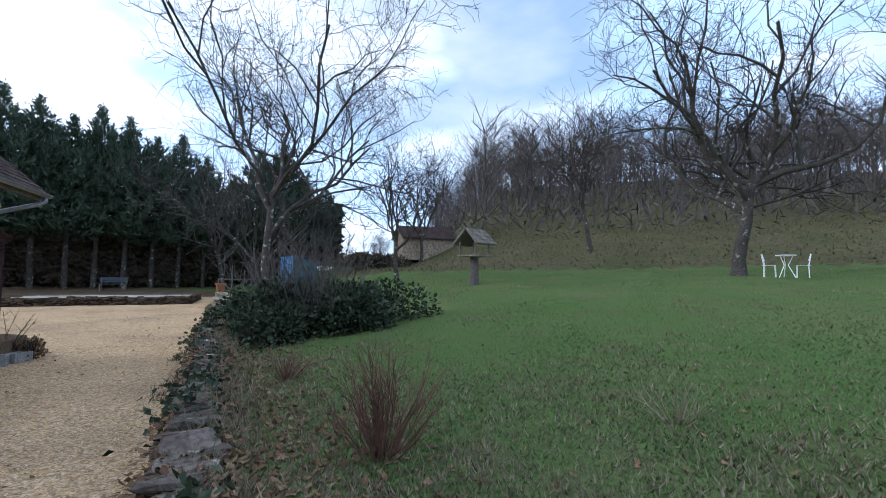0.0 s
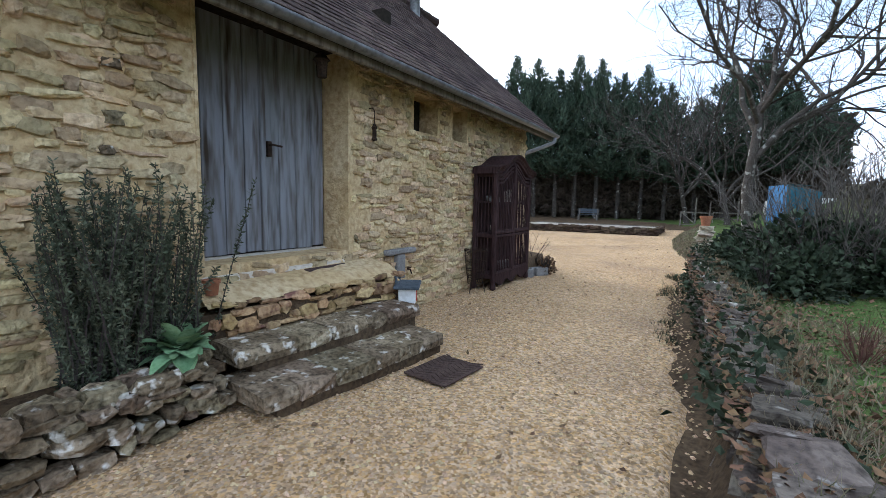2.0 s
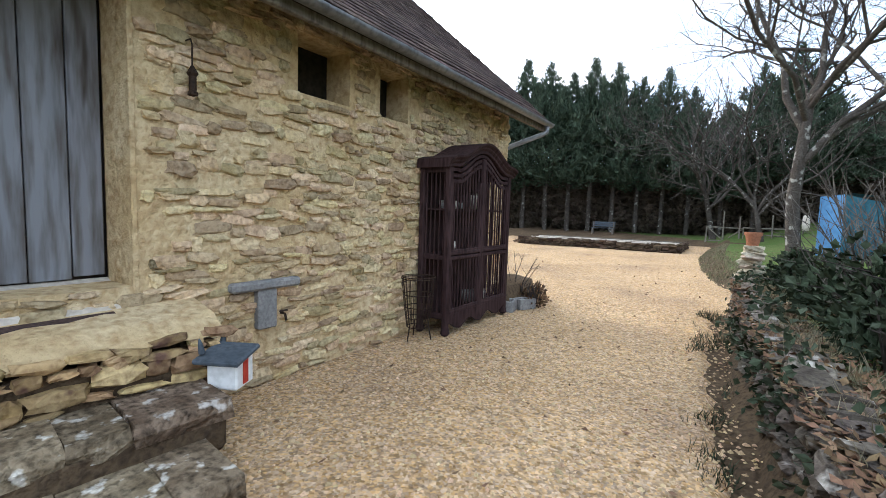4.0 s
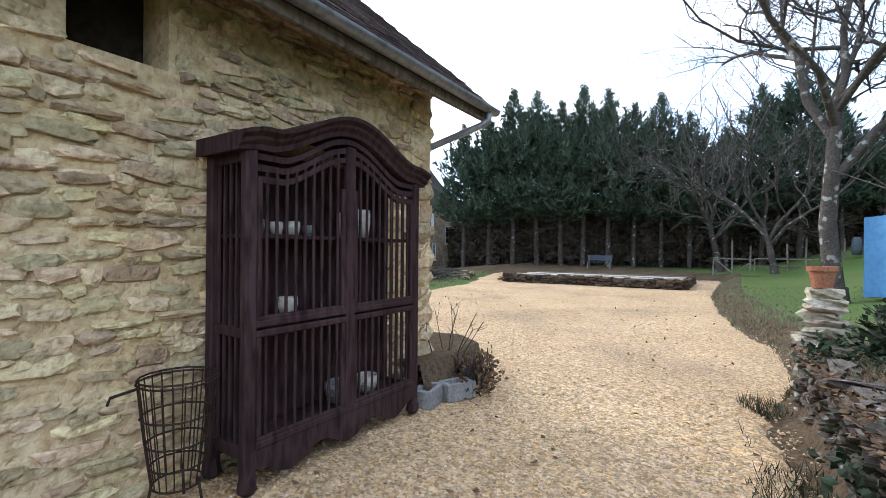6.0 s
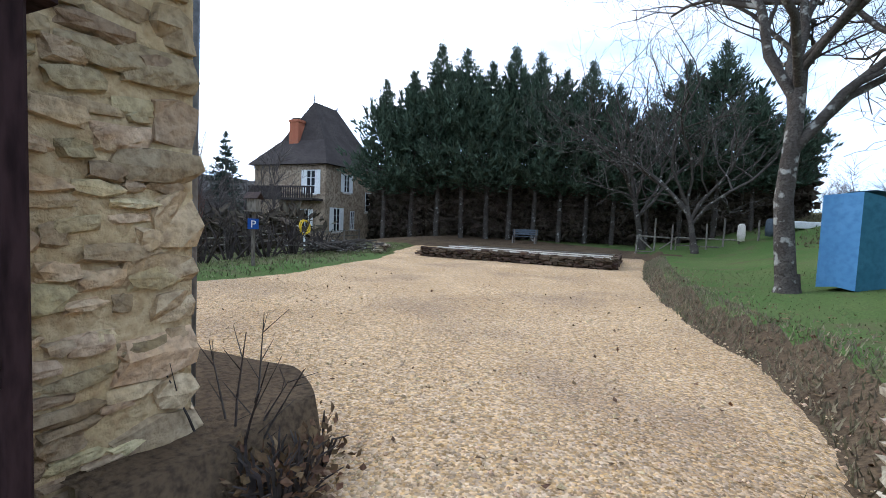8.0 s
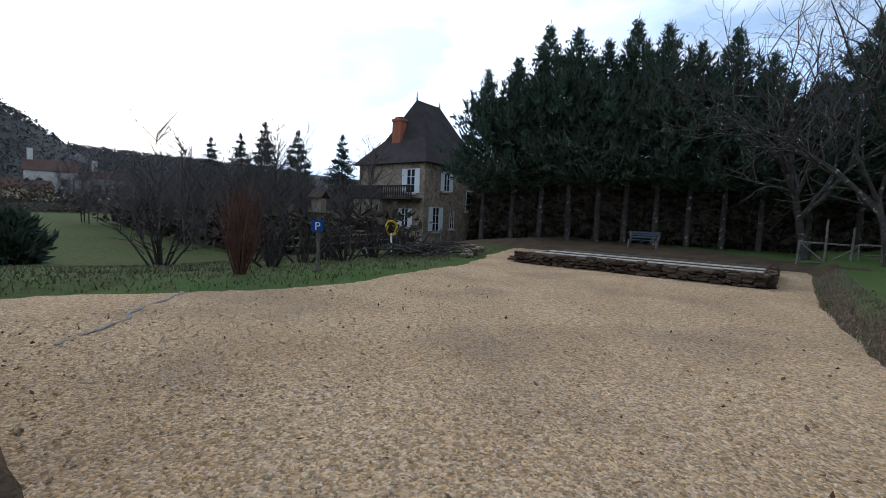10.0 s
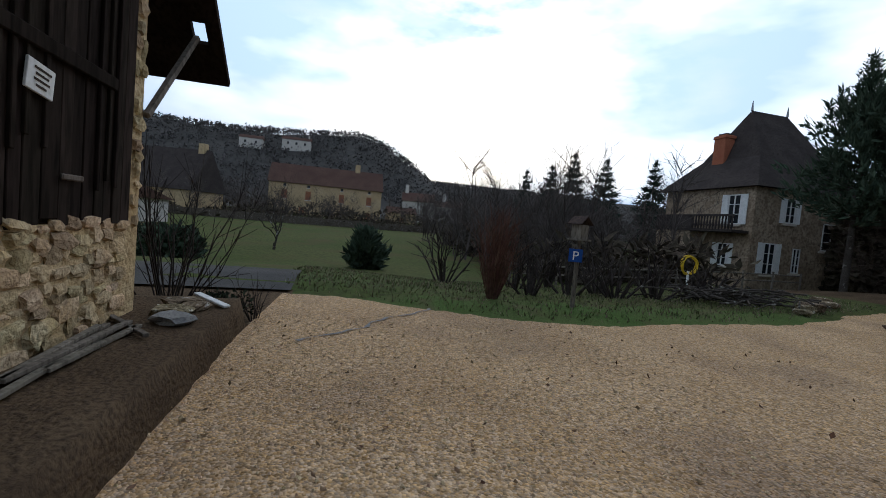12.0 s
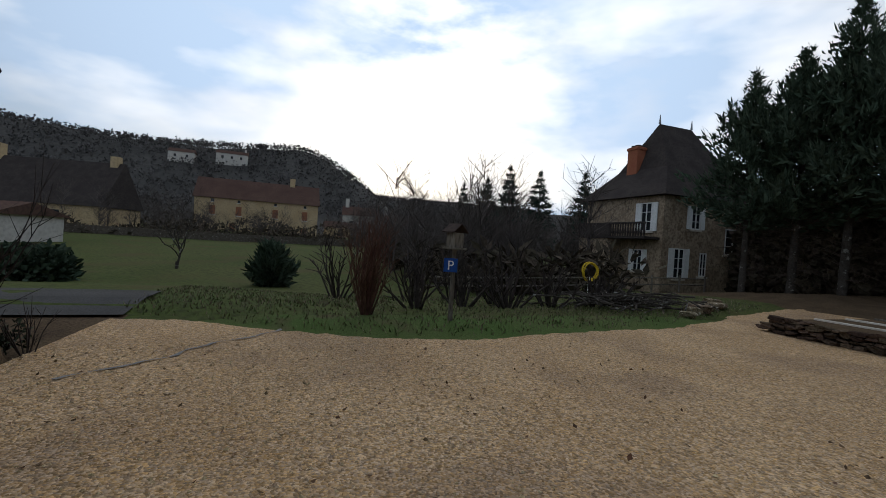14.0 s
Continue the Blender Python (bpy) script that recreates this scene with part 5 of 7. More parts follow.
# conifers: tall cypress with bare lower trunks
def conifer(seed, H, R, bare, mat, name, label, twig=True, droop=-0.1, dens=1.0, leaf=1.0, cone=1.4, up=0.4, whorls=0):
    r = random.Random(seed)
    t = thing(name, label, "conifer")
    tr = Mesh()
    tr.tube([(0, 0, -0.2), (r.uniform(-.1, .1), r.uniform(-.1, .1), H * 0.35), (r.uniform(-.15, .15), r.uniform(-.15, .15), H * 0.7), (0, 0, H * 0.97)], [0.2, 0.16, 0.09, 0.02], 7, cap=False)
    cr = Mesh()
    dead = Mesh()
    leaders = [(Vector((0, 0, H)), 1.0)]
    if up > 0.2:
        for i in range(22):
            f, a = r.uniform(0.25, 0.72), r.uniform(0, 2 * math.pi)
            w = R * min(1.0, (1 - f) * cone) * r.uniform(0.6, 0.85)
            leaders.append((Vector((w * math.cos(a), w * math.sin(a), bare + (H - bare) * f + 0.55 * w + 0.5)), r.uniform(0.45, 0.75)))
    n = int(300 * dens)
    for i in range(n):
        f = (i + r.random()) / n
        if whorls:
            f = min(0.985, (int(f * whorls) + r.uniform(0, 0.55)) / whorls)
        z = bare + (H - bare) * f
        prof = min(1.0, (1 - f) * cone + 0.03) * (0.6 + 0.4 * min(1, f * 4 + 0.2)) * (0.86 + 0.14 * math.sin(f * 17 + seed))
        lf = leaf * min(1.0, 0.35 + 1.6 * (1 - f))
        L = R * prof * (r.uniform(0.5, 1.05) if r.random() < 0.85 else r.uniform(1.05, 1.4))
        a = r.uniform(0, 2 * math.pi)
        d = Vector((math.cos(a), math.sin(a), 0.25 + 0.5 * f + droop)).normalized()
        p = Vector((0, 0, z - 0.25 * L))
        tip = p + d * L
        if f < 0.75:
            tr.tube([p, p + d * L * 0.8], [0.03, 0.008], 3, cap=False)
        for k in range(5):
            leaf_quad(cr, tip + rand_dir(r) * 0.15 - d * 0.3, (d * 0.8 + rand_dir(r) * 0.35 + Vector((0, 0, up * 2))).normalized(), rand_dir(r), lf * r.uniform(0.55, 1.15), lf * r.uniform(0.03, 0.06))
        m_ = max(4, int(13 * (0.35 + L / R)))
        for k in range(m_):
            g = 0.25 + 0.8 * (k + r.random()) / m_
            q = p + d * (L * g) + rand_dir(r) * 0.22
            dd = (d * 0.7 + rand_dir(r) * 0.75 + Vector((0, 0, up))).normalized()
            leaf_quad(cr, q, dd, rand_dir(r), lf * r.uniform(0.3, 0.62), lf * r.uniform(0.05, 0.11))
            leaf_quad(cr, q, (dd + rand_dir(r) * 0.7).normalized(), rand_dir(r), lf * r.uniform(0.22, 0.45), lf * r.uniform(0.04, 0.09))
    for top, s in leaders:
        for k in range(64):
            g = r.random()
            q = Vector((top.x, top.y, top.z - 2.6 * s * g)) + Vector((r.uniform(-1, 1), r.uniform(-1, 1), 0)) * (0.02 + 0.55 * g) * s * (0.6 + 0.4 * math.sin(g * 14))
            leaf_quad(cr, q, (rand_dir(r) * 0.7 + Vector((0, 0, 0.9))).normalized(), rand_dir(r), r.uniform(0.35, 0.65), r.uniform(0.03, 0.06))
    if twig:
        for i in range(70):
            z = r.uniform(0.6, bare + 2)
            a = r.uniform(0, 6.3)
            d = Vector((math.cos(a), math.sin(a), r.uniform(-0.3, 0.5)))
            p = Vector((0, 0, z))
            e = p + d * r.uniform(0.8, 2.0)
            dead.tube([p, p.lerp(e, 0.5) + Vector((0, 0, 0.1)), e], [0.022, 0.014, 0.006], 3, cap=False)
            for _ in range(5):
                b = p.lerp(e, r.uniform(0.3, 1))
                dead.tube([b, b + rand_dir(r) * r.uniform(0.3, 0.7)], [0.009, 0.004], 3, cap=False)
    tr.done("trunk", M_BARK, t, smooth=True, recalc=False)
    cr.done("crown", mat, t, recalc=False)
    if dead.v:
        dead.done("dead_wood", M_DEADTWIG, t, recalc=False)
    return t


C_LABEL = "tall dark green cypress with bare lower trunk in a shelter row"
protos = [conifer(200 + i, h, R, bare, M_CONIFER, "cypress", C_LABEL) for i, (h, R, bare) in enumerate(((13.8, 3.7, 4.3), (12.9, 3.6, 3.9), (14.4, 3.7, 4.6)))]
rcf = random.Random(71)
line = [(-15.8, 38.2, 0.90), (-14.0, 39.2, 1.01), (-12.2, 40.0, 1.04), (-10.4, 40.7, 1.06), (-8.6, 41.2, 1.06), (-7.0, 41.7, 1.03), (-5.2, 42.0, 1.03), (-3.4, 42.4, 1.0), (-1.6, 42.6, 0.93), (0.2, 43.0, 0.85), (2.4, 43.2, 0.80), (4.4, 43.2, 0.88), (6.4, 43.2, 0.96), (8.4, 42.8, 0.72), (10.2, 42.4, 0.55)]
for i, (x, y, s) in enumerate(line):
    m = pose(x, y, ground_z(x, y), 0, 0, rcf.uniform(0, 360))
    k = i % 3
    if i < 3:
        protos[k].matrix_basis = m @ Matrix.Diagonal((s, s, 0.95 * s, 1))
        tagged(protos[k], group="cypress row")
    else:
        c2 = copy_thing(protos[k], m)
        c2.scale = (s, s, 0.95 * s)

# dark hedge behind the row
hd_ = Mesh()
rh = random.Random(81)
for i in range(30000):
    x = rh.uniform(-22, 12)
    y = 45.2 + rh.uniform(-0.7, 0.7)
    z = ground_z(x, y) + rh.random() ** 0.9 * (5.2 + 0.6 * math.sin(x * 0.7) + 0.3 * math.sin(x * 2.1))
    leaf_quad(hd_, Vector((x, y, z)), rand_dir(rh), rand_dir(rh), rh.uniform(0.35, 0.8), rh.uniform(0.14, 0.3))
tagged(hd_.done("hedge", M_HEDGE, recalc=False), "dense dark brown hedge behind the cypress row", "hedge", kind="stuff")

# firs and village conifers far away
far1 = conifer(301, 14, 4.2, 1.0, M_FIR, "fir_tree", "dark fir tree beyond the gardens", False, -0.35, 0.9, 1.35, 0.95, 0.05, 13)
far1.matrix_basis = pose(-71, 49, 0, 0, 0, 0)
for x, y, s, tu in ((-74, 55, 1.18, 40), (-69, 58.5, 1.1, 80), (-66, 66.0, 1.12, 150), (-76, 46.5, 0.9, 200)):
    q = copy_thing(far1, pose(x, y, ground_z(x, y), 0, 0, tu))
    q.scale = (s, s, s)


# clumps of bare woodland on the rise and around the village
def wood_tree(r, m, x, y, z, H, w=0.3, n=26):
    m.tube([(x, y, z - 0.3), (x + r.uniform(-.4, .4), y + r.uniform(-.4, .4), z + H * 0.5), (x + r.uniform(-.8, .8), y + r.uniform(-.8, .8), z + H * 0.9)], [0.1 * H / 10, 0.06 * H / 10, 0.015], 3, cap=False)
    for k in range(n):
        f = 0.1 + 0.85 * r.random()
        a = r.uniform(0, 6.283)
        p = Vector((x, y, z + H * f))
        d = Vector((math.cos(a), math.sin(a), r.uniform(0.7, 1.7))).normalized()
        L = H * r.uniform(0.16, w + 0.1) * (1.15 - f * 0.6)
        e = p + d * L
        m.tube([p, e], [0.035 * H / 10, 0.012], 3, cap=False)
        for _ in range(4):
            b = p.lerp(e, r.uniform(0.3, 1))
            m.tube([b, b + (d * 0.7 + rand_dir(r) * 0.7) * L * r.uniform(0.3, 0.6)], [0.017, 0.008], 3, cap=False)


WOOD = []
for k in range(14):
    m_ = Mesh()
    wood_tree(random.Random(500 + k), m_, 0, 0, 0, 10, 0.38, 40)
    WOOD.append((np.array(m_.v), m_.f))


def plant_wood(m, r, x, y, z, H):
    """Sets one of the woodland trees, turned and scaled."""
    v, f = WOOD[r.randrange(len(WOOD))]
    a, s, w = r.uniform(0, 6.283), H / 10, H / 10 * r.uniform(0.9, 1.4)
    c, sn = math.cos(a) * w, math.sin(a) * w
    q = np.column_stack((x + v[:, 0] * c - v[:, 1] * sn, y + v[:, 0] * sn + v[:, 1] * c, z + v[:, 2] * s))
    k = len(m.v)
    m.v.extend(map(tuple, q.tolist()))
    m.f.extend([tuple(i + k for i in p) for p in f])


wd = Mesh()
rw_ = random.Random(91)
cnt = 0
while cnt < 440:
    x, y = rw_.uniform(14, 105), rw_.uniform(-30, 110)
    s = 0.68 * x + 0.74 * y - 27.5
    az = math.degrees(math.atan2(x - 4, max(y, 0.1)))
    if az < 21 or s < 12 or s > 80 or (s < 20 and rw_.random() < 0.5):
        continue
    plant_wood(wd, rw_, x, y, ground_z(x, y), rw_.uniform(6, 11.5) * (0.75 if az < 27 else 1))
    cnt += 1
for k in range(60):
    x, y = rw_.uniform(2, 60), rw_.uniform(70, 130)
    plant_wood(wd, rw_, x, y, ground_z(x, y), rw_.uniform(4, 8))
tagged(wd.done("bare_woodland", M_WOODS, recalc=False), "leafless grey-brown woodland on the rising slope", "woods", kind="stuff")
sc = Mesh()
rsb = random.Random(92)
for i in range(14000):
    x, y = rsb.uniform(14, 70), rsb.uniform(-25, 75)
    s = 0.68 * x + 0.74 * y - 27.5
    if s < 9 or math.degrees(math.atan2(x - 4, max(y, 0.1))) < 22:
        continue
    p = Vector((x, y, ground_z(x, y) + rsb.random() * 1.5))
    e = p + (rand_dir(rsb) + Vector((0, 0, 0.8))) * rsb.uniform(0.6, 1.6)
    leaf_quad(sc, p, (e - p).normalized(), rand_dir(rsb), (e - p).length, rsb.uniform(0.03, 0.1))
tagged(sc.done("undergrowth", M_WOODS, recalc=False), "tangled brown undergrowth below the bare woodland", "undergrowth", kind="stuff")

hw = Mesh()
rhw = random.Random(93)
cnt = 0
while cnt < 15000:
    x, y = rhw.uniform(-600, -150), rhw.uniform(-330, 330)
    z = ground_z(x, y)
    if z < 9:
        continue
    H = rhw.uniform(2.5, 5)
    for q in range(7):
        p = Vector((x + rhw.gauss(0, 1.3), y + rhw.gauss(0, 1.3), z + H * rhw.uniform(0.0, 0.75)))
        leaf_quad(hw, p, (Vector((0, 0, 0.7)) + rand_dir(rhw)).normalized(), rand_dir(rhw), rhw.uniform(1.0, 2.4), rhw.uniform(0.25, 0.7))
    cnt += 1
tagged(hw.done("wooded_hill", M_HILLWOOD, recalc=False), "far hillside covered in winter woodland", "woods", kind="stuff")
vt = Mesh()
rvt = random.Random(94)
for i in range(420):
    x, y = rvt.uniform(-135, -30), rvt.uniform(-45, 85)
    if x > -60 - 0.1 * (y - 10) and y < 24 and rvt.random() < 0.96:
        continue
    if -102 < x < -84 and -3 < y < 24 or x > -45 and y < 30:
        continue
    plant_wood(vt, rvt, x, y, ground_z(x, y), rvt.uniform(2.5, 6.5) * (0.6 if -85 < x and y < 25 else 1))
for i in range(130):
    x, y = rvt.uniform(-46, -19), rvt.uniform(21, 46)
    if -32 < x < -14 and y > 33:
        continue
    plant_wood(vt, rvt, x, y, ground_z(x, y), rvt.uniform(3.5, 7.0))
for i in range(60):
    x, y = rvt.uniform(-84, -62), rvt.uniform(-30, 16)
    plant_wood(vt, rvt, x, y, ground_z(x, y), rvt.uniform(2.5, 5.5))
tagged(vt.done("village_trees", M_WOODS, recalc=False), "leafless trees and hedges round the village houses", "trees", kind="stuff")

hr = Mesh()
rhr = random.Random(95)
for i in range(15000):
    k = i % 5
    if k < 3:
        y = rhr.uniform(-25, 55)
        x = -60 - 0.1 * (y - 10) + rhr.gauss(0, 1.2) - (14 if k == 1 else 0) - (24 if k == 2 else 0)
        h = 1.2 + 0.9 * math.sin(y * 0.5 + k) + (1.2 if k == 2 else 0)
    else:
        x, y = rhr.uniform(-44, -16), rhr.gauss(30 if k == 3 else 25, 1.0)
        h = 1.6 + 0.6 * math.sin(x * 0.6)
    p = Vector((x, y, ground_z(x, y) + rhr.random() * max(h, 0.4)))
    leaf_quad(hr, p, rand_dir(rhr), rand_dir(rhr), rhr.uniform(0.5, 1.0), rhr.uniform(0.08, 0.2))
tagged(hr.done("hedgerow", M_HEDGE, recalc=False), "dark brown winter hedgerows between the fields", "hedge", kind="stuff")

rgm = Mesh()
rrg = random.Random(112)
for i in range(26000):
    x, y = rrg.uniform(8, 48), rrg.uniform(-12, 48)
    s = 0.68 * x + 0.74 * y - 27.5
    if s < 0 or s > 15:
        continue
    p = Vector((x, y, ground_z(x, y) - 0.03))
    leaf_quad(rgm, p, (Vector((0, 0, 1)) + rand_dir(rrg) * 0.6).normalized(), rand_dir(rrg), rrg.uniform(0.08, 0.24), rrg.uniform(0.02, 0.05))
tagged(rgm.done("rough_grass", M_ROUGH, recalc=False), "rough tussocky winter grass on the bank", "grass", kind="stuff")


# ---- bushes and clumps ----
def leafy_mound(name, label, cat, place, rx, ry, h, n, mat, seed, L=(0.06, 0.12), stems=True):
    r = random.Random(seed)
    t = thing(name, label, cat, place)
    lv, sm = Mesh(), Mesh()
    lobes = [(r.uniform(-0.6, 0.6) * rx, r.uniform(-0.6, 0.6) * ry, r.uniform(0.35, 0.6)) for _ in range(8)]
    for i in range(n):
        cx, cy, s = lobes[r.randrange(8)]
        d = rand_dir(r, 0.0)
        q = r.random() ** 0.35
        p = Vector((cx + d.x * rx * s * q, cy + d.y * ry * s * q, d.z * h * (0.75 + 0.5 * s) * q + 0.02))
        leaf_quad(lv, p, (d + rand_dir(r) * 0.9).normalized(), rand_dir(r), r.uniform(*L), r.uniform(*L) * 0.33)
    if stems:
        for i in range(90):
            cx, cy, s = lobes[r.randrange(8)]
            d = rand_dir(r, 0.2)
            sm.tube([(cx, cy, 0), (cx + d.x * rx * s * 0.6, cy + d.y * ry * s * 0.6, d.z * h), (cx + d.x * rx * s * 1.15, cy + d.y * ry * s * 1.15, d.z * h * 1.15)], [0.012, 0.008, 0.003], 3, cap=False)
        sm.done("stem", M_TWIG, t, recalc=False)
    lv.done("leaves", mat, t, recalc=False)
    return t


def twig_bush(name, label, place, seed, n, h, w, mat, r0=0.008, sub=5, cat="shrub", up=1.0, group=""):
    r = random.Random(seed)
    t = thing(name, label, cat, place, group=group)
    m, tw = Mesh(), Mesh()
    for i in range(n):
        a = r.uniform(0, 6.283)
        s = r.random()
        b = Vector((math.cos(a), math.sin(a), 0)) * w * 0.18 * s
        d = (Vector((math.cos(a), math.sin(a), 0)) * (w / h) * s * 0.8 + Vector((0, 0, up))).normalized()
        L = h * r.uniform(0.6, 1.05)
        mid = b + d * L * 0.5 + rand_dir(r) * 0.06 * h
        e = b + d * L + rand_dir(r) * 0.06 * h
        m.tube([b, mid, e], [r0, r0 * 0.75, r0 * 0.25], 4, cap=False)
        for k in range(sub):
            q = mid.lerp(e, r.uniform(-0.6, 1.0))
            tw.tube([q, q + (d + rand_dir(r) * 0.8).normalized() * L * r.uniform(0.12, 0.35)], [r0 * 0.5, r0 * 0.18], 3, cap=False)
    m.done("stem", mat, t, recalc=False)
    tw.done("twig", mat, t, recalc=False)
    return t


leafy_mound("bramble_bush", "spreading dark bramble bush on the lawn behind the wall", "bush", on_ground(5.95, 9.1, -0.02), 2.1, 1.0, 0.95, 9000, M_BRAMBLE, 5, (0.07, 0.14))
leafy_mound("bramble_bush", "low dark evergreen clump behind the stone wall", "bush", on_ground(4.6, 8.9, -0.02), 0.8, 1.1, 0.7, 3000, M_BRAMBLE, 6, (0.06, 0.12))
leafy_mound("bramble_bush", "dark bramble growth beside the stone pier", "bush", on_ground(4.6, 11.6, -0.02), 0.9, 0.9, 0.75, 3500, M_BRAMBLE, 7, (0.06, 0.12))
for i, (x, y) in enumerate(((5.2, 9.2), (4.8, 10.2), (5.6, 8.9))):
    twig_bush("bare_shrub", "tall bare brown shrub rising from the brambles", on_ground(x, y), 400 + i, 44, 1.9, 1.6, M_PALETWIG, 0.011, 9)
twig_bush("dry_shrub", "leafless reddish-brown shrub on the rough lawn", on_ground(5.2, 3.15), 410, 60, 0.68, 0.85, M_REDTWIG, 0.006, 6)
twig_bush("dry_shrub", "small dry brown shrub on the rough lawn", on_ground(4.75, 5.6), 411, 36, 0.35, 0.5, M_REDTWIG, 0.005, 4)
twig_bush("dry_shrub", "low dry stalks beside the lawn", on_ground(7.2, 2.6), 412, 26, 0.32, 0.6, M_DRYBLADE, 0.004, 3)
# tufts hanging on the face of the dry stone wall
iv = Mesh()
ri = random.Random(95)
for k in range(58):
    y = ri.uniform(1.3, 12)
    x = wall_x(y)
    c = Vector((x + ri.uniform(-0.02, 0.3), y, ri.uniform(0.15, 0.72)))
    for i in range(80):
        q = c + Vector((ri.gauss(0, 0.08), ri.gauss(0, 0.2), ri.gauss(0, 0.1)))
        q.x = min(q.x, x + 0.4)
        leaf_quad(iv, q, (Vector((-0.6, 0, -0.1)) + rand_dir(ri)).normalized(), rand_dir(ri), ri.uniform(0.04, 0.085), ri.uniform(0.015, 0.03))
tagged(iv.done("ivy", M_BRAMBLE, recalc=False), "dark ivy and weeds growing over the dry-stone wall", "ivy", kind="stuff")

# grass, dry grass, dead leaves
gb, db, lf = Mesh(), Mesh(), Mesh()
WEED, WEED_DRY = Mesh(), Mesh()
rgb = random.Random(96)
for i in range(135000):
    dist = 1.6 * (26 / 1.6) ** rgb.random() + rgb.uniform(-0.3, 0.3)
    az = math.radians(rgb.uniform(-3, 80))
    x, y = 4.1 + dist * math.sin(az), dist * math.cos(az)
    re = right_edge(y)
    if y < 0.8 or x < re + (0.3 if y < 12.5 else 0.5):
        continue
    z = ground_z(x, y) + 0.03 * noise.noise(Vector((x * 0.45, y * 0.45, 0)))
    nv = noise.noise(Vector((x * 0.8, y * 0.8, 5)))
    near_wall = (x - re) < 1.3 + 0.9 * noise.noise(Vector((x, y, 0)))
    dry = (near_wall and rgb.random() < 0.75) or (dist < 6 and rgb.random() < 0.3) or (nv > 0.32 and rgb.random() < 0.6)
    far = 1 + 0.045 * dist
    h = rgb.uniform(0.012, 0.03) * (1.7 if dry else 1) * (0.75 + 0.25 * far)
    a, s = rgb.uniform(0, 6.283), rgb.uniform(0.003, 0.007) * far * 1.3
    m = db if dry else gb
    k = len(m.v)
    tx, ty = rgb.uniform(-0.04, 0.04), rgb.uniform(-0.04, 0.04)
    m.v += [(x - s * math.cos(a), y - s * math.sin(a), z - 0.01), (x + s * math.cos(a), y + s * math.sin(a), z - 0.01), (x + tx, y + ty, z + h)]
    m.f.append((k, k + 1, k + 2))
for i in range(7000):
    y = 12.2 + rgb.random() * 20
    x = right_edge(y) + rgb.uniform(-0.1, 0.75)
    z = ground_z(x, y)
    k = len(db.v)
    a = rgb.uniform(0, 6.283)
    db.v += [(x - 0.012 * math.cos(a), y - 0.012 * math.sin(a), z - 0.01), (x + 0.012 * math.cos(a), y + 0.012 * math.sin(a), z - 0.01), (x + rgb.uniform(-.05, .05), y, z + rgb.uniform(0.03, 0.1))]
    db.f.append((k, k + 1, k + 2))
for i in range(16000):
    x = -6.2 - rgb.random() * 9.5
    y = rgb.uniform(12, 32)
    if x > left_edge(y) - 0.1:
        continue
    z = ground_z(x, y)
    a, h = rgb.uniform(0, 6.283), rgb.uniform(0.03, 0.09)
    m = gb if rgb.random() < 0.38 else db
    k = len(m.v)
    m.v += [(x - 0.02 * math.cos(a), y - 0.02 * math.sin(a), z - 0.02), (x + 0.02 * math.cos(a), y + 0.02 * math.sin(a), z - 0.02), (x + rgb.uniform(-.06, .06), y + rgb.uniform(-.06, .06), z + h)]
    m.f.append((k, k + 1, k + 2))
for i in range(9500):
    y = rgb.uniform(1.0, 12) if i % 5 else rgb.uniform(1, 26)
    x = right_edge(y) + (abs(rgb.gauss(0.35, 0.65)) if i % 17 else rgb.uniform(-3, 5))
    if i % 23 == 0:
        y, x = rgb.uniform(10.5, 20), rgb.uniform(-6, 3)
    z = (ground_z(x, y) if x > right_edge(y) else 0.012) + 0.015
    if right_edge(y) < x < right_edge(y) + 0.5 and y < 12.2:
        z = 0.64
    leaf_quad(lf, Vector((x, y, z)), Vector((rgb.uniform(-1, 1), rgb.uniform(-1, 1), rgb.uniform(-.2, .5))).normalized(), Vector((0, 0, 1)), rgb.uniform(0.03, 0.075), rgb.uniform(0.012, 0.028))
tagged(gb.done("grass", M_BLADE, recalc=False), "short green winter grass blades", "grass", kind="stuff")
tagged(db.done("dry_grass", M_DRYBLADE, recalc=False), "dry straw-coloured grass along the edges", "grass", kind="stuff")
tagged(lf.done("fallen_leaves", M_LITTER, recalc=False), "scattered brown fallen leaves", "leaves", kind="stuff")

# weeds along the foot of the wall
for i in range(6000):
    y = rgb.uniform(1.0, 12.3)
    x = right_edge(y) - 0.32 + abs(rgb.gauss(0, 0.2)) - 0.12 * rgb.random()
    if noise.noise(Vector((x * 1.5, y * 1.2, 14))) < 0.08:
        continue
    a = rgb.uniform(0, 6.283)
    m = WEED if rgb.random() < 0.8 else WEED_DRY
    k = len(m.v)
    m.v += [(x - 0.006 * math.cos(a), y - 0.006 * math.sin(a), -0.02), (x + 0.006 * math.cos(a), y + 0.006 * math.sin(a), -0.02), (x + rgb.uniform(-.06, .06), y + rgb.uniform(-.06, .06), 0.02 + rgb.random() * 0.1)]
    m.f.append((k, k + 1, k + 2))
tagged(WEED.done("weeds", M_BRAMBLE, recalc=False), "green weeds along the foot of the wall", "weeds", kind="stuff")
tagged(WEED_DRY.done("dry_weeds", M_LITTER, recalc=False), "brown dead weeds along the foot of the wall", "weeds", kind="stuff")

